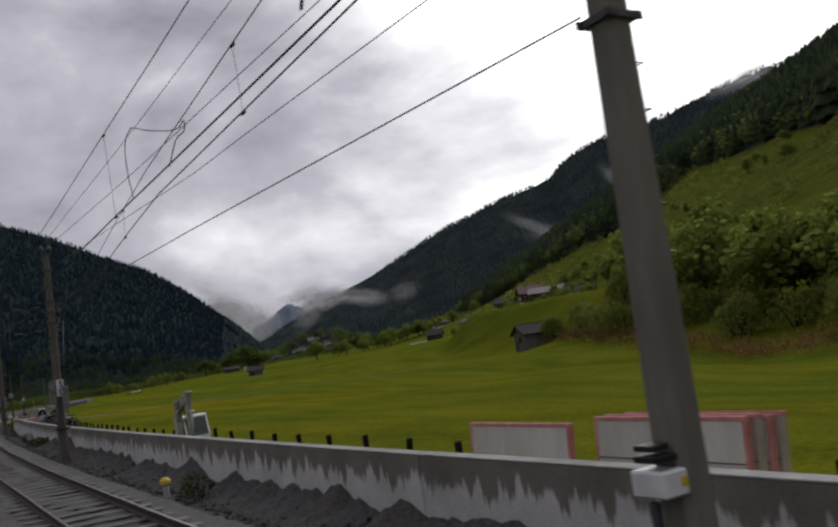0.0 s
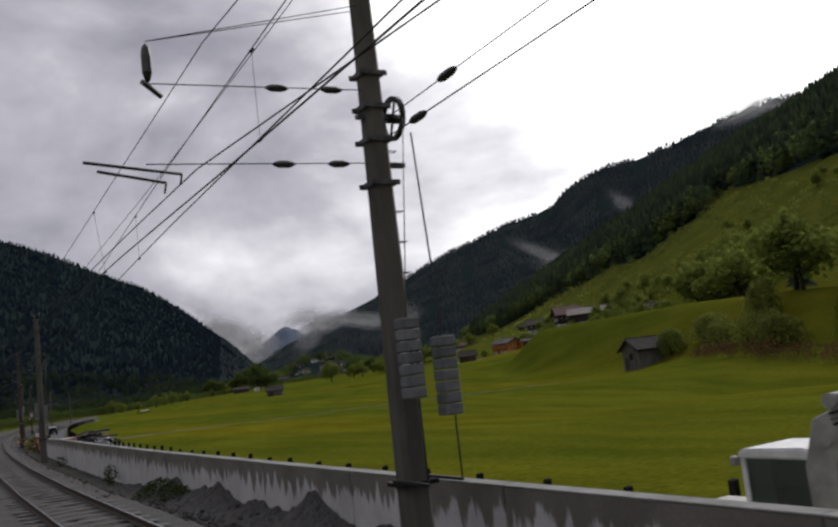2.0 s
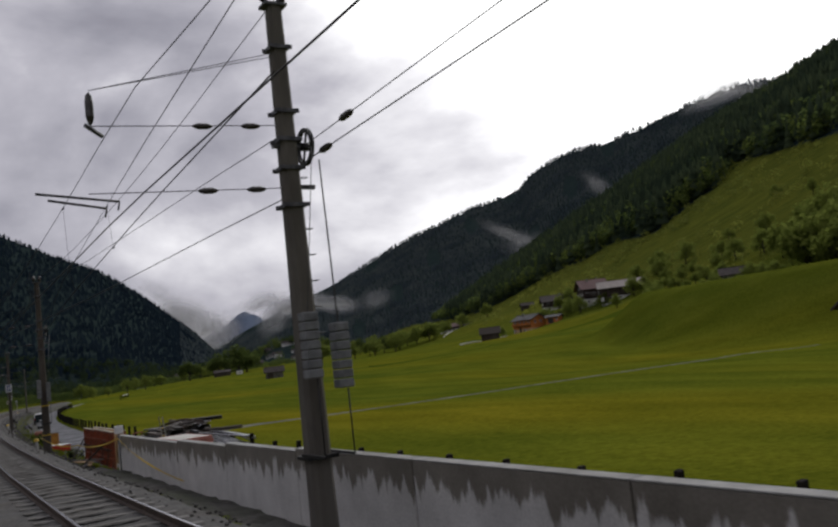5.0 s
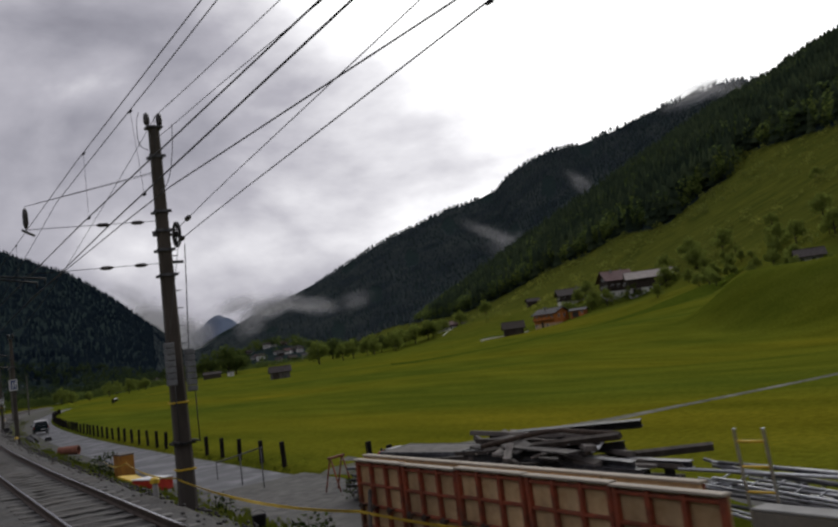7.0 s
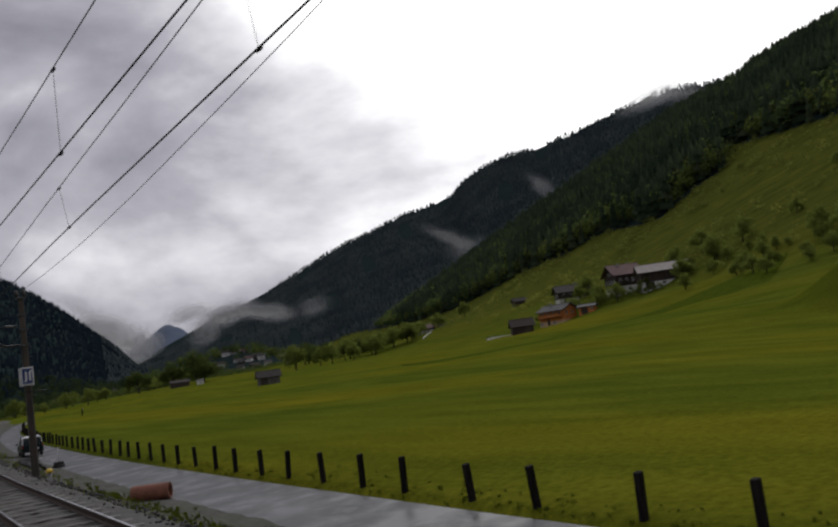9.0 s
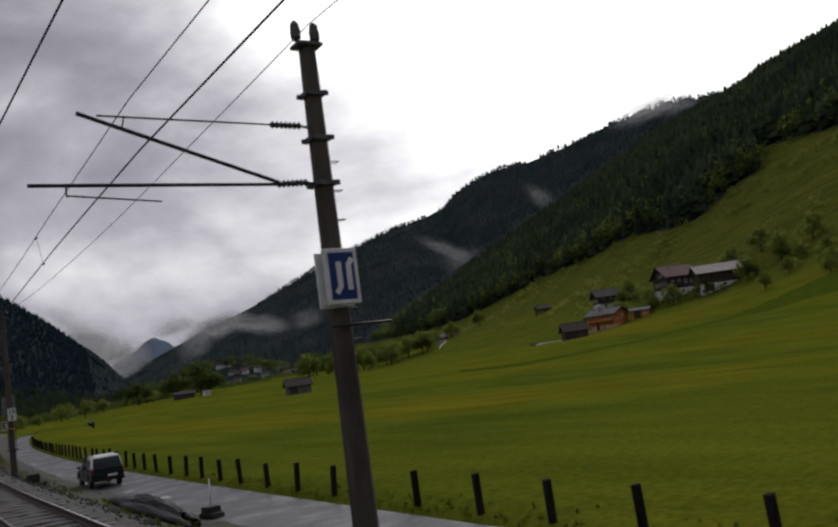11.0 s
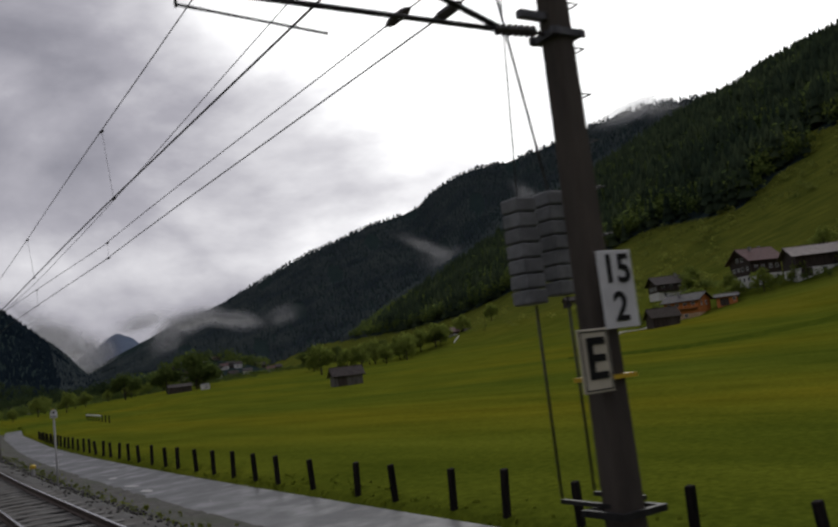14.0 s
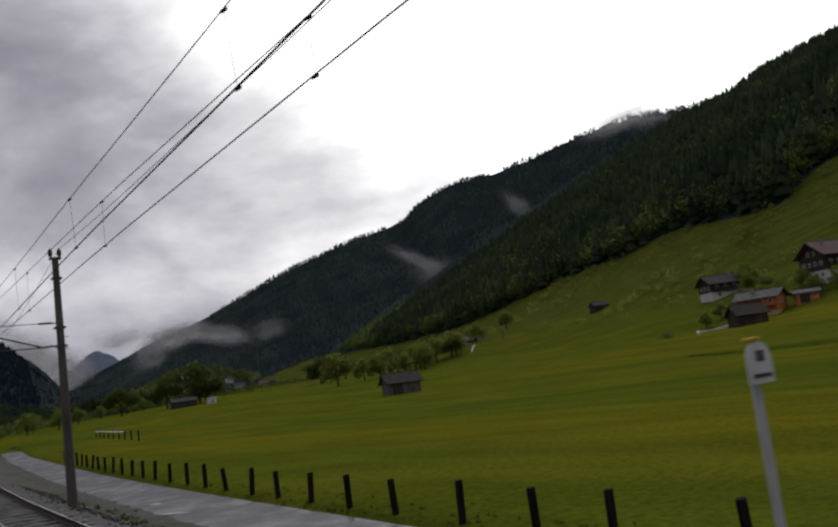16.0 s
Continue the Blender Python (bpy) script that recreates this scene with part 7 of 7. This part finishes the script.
# cab: a white frame round large tinted panes
bm = bmesh.new()
prism(bm, [(-1.05, 0.9), (0.62, 0.9), (0.62, 1.18), (-1.0, 1.18)], -0.25, 0.85, 0.03)
cab = part("cab", bm, M_WHITE, exc, "white cab frame with large tinted windows")
bm = bmesh.new()
prism(bm, [(-0.62, 1.93), (0.62, 1.93), (0.66, 1.99), (0.56, 2.07), (-0.5, 2.1), (-0.68, 2.02)], -0.28, 0.88, 0.03)
part("roof", bm, M_WHITE, cab)
for x in (-0.25, 0.77):
    for y0, y1 in ((0.54, 0.54), (-1.04, -0.66)):
        bm = bmesh.new()
        vs = [bm.verts.new((x + dx, yy_ + dy, z)) for z, yy_ in ((1.16, y0), (1.96, y1)) for dx, dy in ((0, 0), (0.08, 0), (0.08, 0.09), (0, 0.09))]
        for q in ((3, 2, 1, 0), (4, 5, 6, 7), (0, 1, 5, 4), (1, 2, 6, 5), (2, 3, 7, 6), (3, 0, 4, 7)):
            bm.faces.new([vs[i] for i in q])
        bmesh.ops.bevel(bm, geom=bm.edges[:], offset=0.015, segments=1, affect="EDGES")
        part("pillar", bm, M_WHITE, cab)
for x in (-0.215, 0.805):
    bm = bmesh.new()
    prism(bm, [(-0.97, 1.17), (0.55, 1.17), (0.55, 1.94), (-0.6, 1.94)], x - 0.008, x + 0.008)
    part("side_window", bm, M_CABGLASS, cab)
bm = bmesh.new()
vs = [bm.verts.new(p) for p in ((-0.17, -1.0, 1.17), (0.77, -1.0, 1.17), (0.77, -0.63, 1.94), (-0.17, -0.63, 1.94), (-0.17, -0.985, 1.17), (0.77, -0.985, 1.17), (0.77, -0.615, 1.94), (-0.17, -0.615, 1.94))]
for q in ((3, 2, 1, 0), (4, 5, 6, 7), (0, 1, 5, 4), (1, 2, 6, 5), (2, 3, 7, 6), (3, 0, 4, 7)):
    bm.faces.new([vs[i] for i in q])
part("windscreen", bm, M_CABGLASS, cab)
bm = bmesh.new()
box(bm, -0.17, 0.77, 0.57, 0.585, 1.17, 1.94)
part("rear_window", bm, M_CABGLASS, cab)
bm = bmesh.new()
box(bm, 0.1, 0.55, -0.1, 0.4, 0.95, 1.5, 0.05)
box(bm, 0.1, 0.55, 0.28, 0.42, 1.45, 1.85, 0.04)
part("operator_seat", bm, M_BLACK, cab)
for y in (0.7, -0.78):
    bm = bmesh.new()
    box(bm, -0.34, -0.2, y - 0.06, y + 0.06, 1.82, 1.96, 0.02)
    part("work_lamp", bm, M_MACHINE, cab)
bm = bmesh.new()
box(bm, -0.95, 0.95, 0.66, 2.0, 0.89, 1.1, 0.05)
part("engine_cover", bm, M_MACHINE, exc)
bm = bmesh.new()
box(bm, -1.0, 1.0, -1.1, 2.0, 0.62, 0.88, 0.04)
part("turntable", bm, M_DARKSTEEL, exc)
for s in (-0.85, 0.85):
    bm = bmesh.new()
    prism(bm, [(-1.5, 0.3), (-1.25, 0.05), (1.25, 0.05), (1.5, 0.3), (1.25, 0.58), (-1.25, 0.58)], s - 0.22, s + 0.22, 0.03)
    part("crawler_track", bm, M_TYRE, exc)
bm = bmesh.new()
prism(bm, [(-3.35, 0.9), (-2.9, 0.85), (-2.6, 0.35), (-2.85, -0.02), (-3.3, 0.1)], bx - 0.4, bx + 0.4, 0.02)
part("bucket", bm, M_DARKSTEEL, exc)

# ---------------------------------------------------------------- pick-up
car = thing("pickup_car", beside(9.8, 221.4, -1.585, 0) @ Matrix.Diagonal((0.95, 0.95, 0.89, 1)), "dark green pick-up with white canopy parked on the road", "car")


def taper(bm, z0, rate):
    for v in bm.verts:
        if v.co.z > z0:
            v.co.x *= 1 - rate * (v.co.z - z0)


bm = bmesh.new()
prism(bm, [(0.06, 0.5), (0.0, 0.75), (0.02, 1.12), (1.5, 1.14), (3.5, 1.12), (4.55, 1.02), (4.9, 0.88), (5.0, 0.62), (4.92, 0.36), (4.55, 0.34), (4.42, 0.62), (4.1, 0.8), (3.75, 0.62), (3.62, 0.34), (1.45, 0.34), (1.32, 0.62), (1.0, 0.8), (0.66, 0.62), (0.5, 0.42)], -0.88, 0.88, 0.075)
body = part("body", bm, M_CARPAINT, car)
bm = bmesh.new()
prism(bm, [(1.62, 1.10), (1.64, 1.76), (1.78, 1.86), (2.75, 1.86), (3.0, 1.80), (3.8, 1.10)], -0.84, 0.84, 0.075)
taper(bm, 1.12, 0.2)
part("cab_roof", bm, M_CARPAINT, car)
for s in (-1, 1):
    bm = bmesh.new()
    prism(bm, [(1.74, 1.16), (1.78, 1.68), (2.2, 1.71), (2.2, 1.16)], s * 0.842 - 0.006, s * 0.842 + 0.006)
    prism(bm, [(2.28, 1.16), (2.28, 1.71), (2.85, 1.69), (3.45, 1.18)], s * 0.842 - 0.006, s * 0.842 + 0.006)
    taper(bm, 1.12, 0.2)
    part("side_window", bm, M_TINTGLASS, car)
bm = bmesh.new()
prism(bm, [(0.02, 1.12), (0.12, 1.5), (0.26, 1.76), (0.45, 1.89), (1.58, 1.92), (1.62, 1.12)], -0.86, 0.86, 0.085)
taper(bm, 1.12, 0.19)
canopy = part("canopy", bm, M_WHITE, car, "white hard canopy")
for s in (-1, 1):
    bm = bmesh.new()
    prism(bm, [(0.5, 1.24), (0.6, 1.66), (1.34, 1.68), (1.4, 1.24)], s * 0.866 - 0.006, s * 0.864 + 0.006)
    taper(bm, 1.12, 0.19)
    part("side_window", bm, M_TINTGLASS, canopy)
    bm = bmesh.new()
    tube(bm, (s * 0.6, 0.5, 1.93), (s * 0.6, 1.5, 1.95), 0.02, sides=6)
    for yy_ in (0.55, 1.45):
        tube(bm, (s * 0.6, yy_, 1.86), (s * 0.6, yy_, 1.94), 0.022, sides=6)
    part("roof_rail", bm, M_STEEL, canopy)
bm = bmesh.new()
prism(bm, [(0.0, 1.13), (0.1, 1.5), (0.235, 1.75), (0.215, 1.765), (0.085, 1.51), (-0.02, 1.13)], -0.79, 0.79)
taper(bm, 1.12, 0.19)
part("rear_window", bm, M_TINTGLASS, canopy)
bm = bmesh.new()
box(bm, -0.68, 0.68, -0.022, -0.004, 0.66, 1.08, 0.006)
part("tailgate", bm, M_CARPAINT, car)
bm = bmesh.new()
box(bm, -0.09, 0.09, -0.035, -0.023, 0.92, 0.97, 0.004)
part("tailgate_handle", bm, M_BLACK, car)
bm = bmesh.new()
box(bm, -0.88, 0.88, -0.1, 0.12, 0.42, 0.6, 0.03)
part("bumper", bm, M_BLACK, car)
bm = bmesh.new()
box(bm, -0.02, 0.5, -0.042, -0.024, 0.66, 0.77, 0.004)
part("plate", bm, M_WHITE, car)
bm = bmesh.new()
tube(bm, (0, -0.02, 0.36), (0, -0.26, 0.36), 0.03, sides=8)
tube(bm, (0, -0.25, 0.36), (0, -0.25, 0.46), 0.03, sides=8)
part("tow_bar", bm, M_STEEL, car)
for s in (-1, 1):
    bm = bmesh.new()
    box(bm, s * 0.825 - 0.05, s * 0.825 + 0.05, -0.02, 0.1, 0.84, 1.1, 0.03)
    part("tail_light", bm, M_LIGHTRED, car)
    bm = bmesh.new()
    box(bm, s * 0.99 - 0.09, s * 0.99 + 0.09, 3.28, 3.38, 1.12, 1.28, 0.02)
    part("mirror", bm, M_BLACK, car)
    bm = bmesh.new()
    box(bm, s * 0.7 - 0.16, s * 0.7 + 0.16, 4.84, 4.96, 0.7, 0.86, 0.02)
    part("headlight", bm, M_ALU, car)
    for y in (1.0, 4.1):
        bm = bmesh.new()
        lathe(bm, (s * 0.88, y, 0.36), (s * 0.64, y, 0.36), [(0, 0.2), (0.02, 0.31), (0.15, 0.355), (0.85, 0.355), (0.98, 0.31), (1, 0.1)], 18)
        wheel = part("tyre", bm, M_TYRE, car)
        bm = bmesh.new()
        lathe(bm, (s * 0.875, y, 0.36), (s * 0.8, y, 0.36), [(0, 0.05), (0.05, 0.19), (0.4, 0.2), (1, 0.21)], 12)
        part("rim", bm, M_ALU, wheel)

# ---------------------------------------------------------------- small things by the track
root = thing("tool_box", beside(7.75, 150.0, -1.32, 8), "orange site box with a brown lid beside the road", "box")
bm = bmesh.new()
box(bm, -0.3, 0.3, -0.45, 0.45, 0, 1.0, 0.02)
part("box_body", bm, M_BOX, root)
bm = bmesh.new()
box(bm, -0.33, 0.33, -0.48, 0.48, 1.002, 1.07, 0.02)
part("lid", bm, M_SCRAP, root)
bm = bmesh.new()
box(bm, -0.4, 0.4, -0.6, 0.6, 0, 0.09, 0.01, pose(0, 0, 0.12, 10, 6, 0))
single("box_lid", bm, M_YELLOW, beside(7.6, 147.4, -1.32, 20), "loose yellow lid on the embankment", "lid")
root = thing("crate", beside(7.7, 144.4, -1.38, 25), "red crate with a white top on the embankment", "crate")
bm = bmesh.new()
box(bm, -0.42, 0.42, -0.65, 0.65, 0, 0.42, 0.015)
part("crate_body", bm, M_RED, root)
bm = bmesh.new()
box(bm, -0.45, 0.45, -0.68, 0.68, 0.422, 0.47, 0.015)
part("crate_top", bm, M_WHITE, root)
bm = bmesh.new()
n = 18
for r0, r1 in ((0.25, 0.31),):
    for k in range(n):
        a, b = 2 * math.pi * k / n, 2 * math.pi * (k + 1) / n
        ring = [[bm.verts.new((r * math.cos(q), y, 0.31 + r * math.sin(q))) for q in (a, b)] for r, y in ((r1, -0.7), (r1, 0.7), (r0, 0.7), (r0, -0.7))]
        for i in range(4):
            bm.faces.new((ring[i][0], ring[i][1], ring[(i + 1) % 4][1], ring[(i + 1) % 4][0]))
single("clay_pipe", bm, M_CLAY, beside(8.6, 175.3, -1.55, 58), "short red-brown clay pipe lying by the road", "pipe")
root = thing("bucket", beside(6.9, 130.6, -1.12), "black builder's bucket on the verge", "bucket")
bm = bmesh.new()
lathe(bm, (0, 0, 0), (0, 0, 0.34), [(0, 0.02), (0.01, 0.13), (1, 0.17), (0.98, 0.155), (0.05, 0.11)], 16)
part("bucket_body", bm, M_BLACK, root)
bm = bmesh.new()
for k in range(8):
    a, b = math.pi * k / 8, math.pi * (k + 1) / 8
    tube(bm, (0.17 * math.cos(a), 0.02, 0.33 + 0.13 * math.sin(a)), (0.17 * math.cos(b), 0.02, 0.33 + 0.13 * math.sin(b)), 0.007, sides=5)
part("bucket_handle", bm, M_STEEL, root)
bm = bmesh.new()
bmesh.ops.create_icosphere(bm, subdivisions=4, radius=1.0)
for v in bm.verts:
    v.co *= 1 + 0.28 * noise.noise(v.co * 1.8) + 0.08 * noise.noise(v.co * 6)
    v.co = Vector((v.co.x * 0.55, v.co.y * 5.8, max(v.co.z, -0.15) * 0.55))
single("tarpaulin", bm, M_BLACK, beside(8.1, 206.4, -1.42), "black tarpaulin thrown over a long heap", "tarpaulin")
for u, y, rod in ((9.4, 202.7, 1.25),):
    root = thing("barrier_stand", beside(u, y, -1.57, 15), "black rubber barrier foot with a pale stick", "barrier stand", "barrier stands")
    bm = bmesh.new()
    prism(bm, [(-0.45, 0), (0.45, 0), (0.42, 0.12), (0.24, 0.16), (0.24, 0.34), (-0.24, 0.34), (-0.24, 0.16), (-0.42, 0.12)], -0.24, 0.24, 0.015)
    part("foot", bm, M_TYRE, root)
    bm = bmesh.new()
    tube(bm, (0, 0, 0.3), (0.03, 0, rod), 0.02, sides=7)
    part("stick", bm, M_WHITE, root)
root = thing("rubber_block", beside(6.05, 221.4, -0.86, 10), "black rubber block on a flat slab beside the track", "block")
bm = bmesh.new()
box(bm, -0.5, 0.5, -0.55, 0.55, 0.0, 0.22, 0.05)
part("slab", bm, M_TYRE, root)
bm = bmesh.new()
box(bm, -0.27, 0.27, -0.3, 0.3, 0.222, 0.66, 0.05)
part("block", bm, M_TYRE, root)
bm = bmesh.new()
tube(bm, (0.02, 0, 0.6), (-0.03, 0.05, 1.0), 0.012, sides=6)
part("rod", bm, M_STEEL, root)
for y in (21.8, 134.4, 262.0, 178.0):
    root = thing("track_marker", beside(5.45, y, -0.55), "low track marker with a yellow cap", "marker", "track markers")
    bm = bmesh.new()
    tube(bm, (0, 0, -0.2), (0, 0, 0.52), 0.09, 0.075, sides=10)
    part("stub", bm, M_CONC, root)
    bm = bmesh.new()
    lathe(bm, (0, 0, 0.52), (0, 0, 0.68), [(0, 0.01), (0.01, 0.13), (0.55, 0.13), (0.85, 0.09), (1, 0.01)], 12)
    part("cap", bm, M_YELLOW, root)
root = thing("kilometre_sign", pose(33.9, 256.3, -1.0, 0, 0, -14), "white rounded sign with yellow cap on grey pole", "sign")
bm = bmesh.new()
tube(bm, (0, 0.05, -0.8), (0, 0.05, 3.15), 0.036, sides=10)
part("pole", bm, M_GREYPANEL, root)
bm = bmesh.new()
outline = [(-0.13, 0), (-0.13, 0.16)] + [(0.13 * math.cos(a), 0.16 + 0.15 * math.sin(a)) for a in (math.pi * (1 - k / 10) for k in range(1, 10))] + [(0.13, 0.16), (0.13, 0)]
a = [bm.verts.new((x, -0.03, 3.09 + z)) for x, z in outline]
b = [bm.verts.new((x, 0.0, 3.09 + z)) for x, z in outline]
bm.faces.new(a)
bm.faces.new(b[::-1])
for i in range(len(a)):
    j = (i + 1) % len(a)
    bm.faces.new((a[i], b[i], b[j], a[j]))
bmesh.ops.recalc_face_normals(bm, faces=bm.faces[:])
head = part("sign_board", bm, M_WHITE, root)
bm = bmesh.new()
box(bm, -0.1, 0.1, -0.036, -0.033, 3.13, 3.16)
box(bm, -0.045, 0.045, -0.036, -0.033, 3.25, 3.33)
part("sign_bars", bm, M_STEEL, head)
bm = bmesh.new()
box(bm, -0.09, 0.03, -0.04, 0.04, 3.402, 3.43, 0.006)
part("cap", bm, M_YELLOW, root)
for u, y, z, w, h, lv in ((6.0, 21.0, -0.5, 0.9, 0.85, 160), (6.1, 22.0, -0.5, 0.6, 0.5, 90), (6.5, 60.5, -0.5, 1.7, 0.6, 900), (6.5, 58.6, -0.5, 1.2, 0.5, 600), (6.6, 70.5, -0.6, 0.8, 0.8, 250), (6.2, 86, -0.6, 0.8, 0.8, 120), (6.1, 68, -0.6, 0.4, 0.9, 50), (7.2, 150.5, -1.2, 1.3, 1.3, 160), (7.1, 153, -1.2, 1.1, 0.9, 120), (6.7, 127, -1.05, 1.2, 0.8, 140), (7.4, 134.8, -1.35, 1.0, 0.7, 120), (7.0, 160, -1.15, 1.0, 0.6, 100), (11.0, 133.4, -1.47, 0.9, 0.8, 150)):
    build_bush("weed_bush", float(track_x(y)) + u, y, z, w, h, int(y * 7), M_WEED, "scraggy green weeds growing on the verge", lv, 6)
# pale paint scraps left on the road
for k in range(26):
    bm = bmesh.new()
    w, l = rng.uniform(0.12, 0.35), rng.uniform(0.3, 0.9)
    n = 9
    vs = [bm.verts.new((w * math.cos(q) * rng.uniform(0.6, 1.1), l * math.sin(q) * rng.uniform(0.6, 1.1), 0.006)) for q in (2 * math.pi * j / n for j in range(n))]
    f = bm.faces.new(vs)
    bmesh.ops.extrude_face_region(bm, geom=[f])
    for v in vs:
        v.co.z -= 0.006
    y = rng.uniform(205, 290)
    single("plaster_scrap", bm, M_GREYPANEL, beside(rng.uniform(9.6, 12.2), y, -1.575, rng.uniform(-40, 40)), "thin pale plaster scrap lying on the wet road", "scrap", "road scraps")
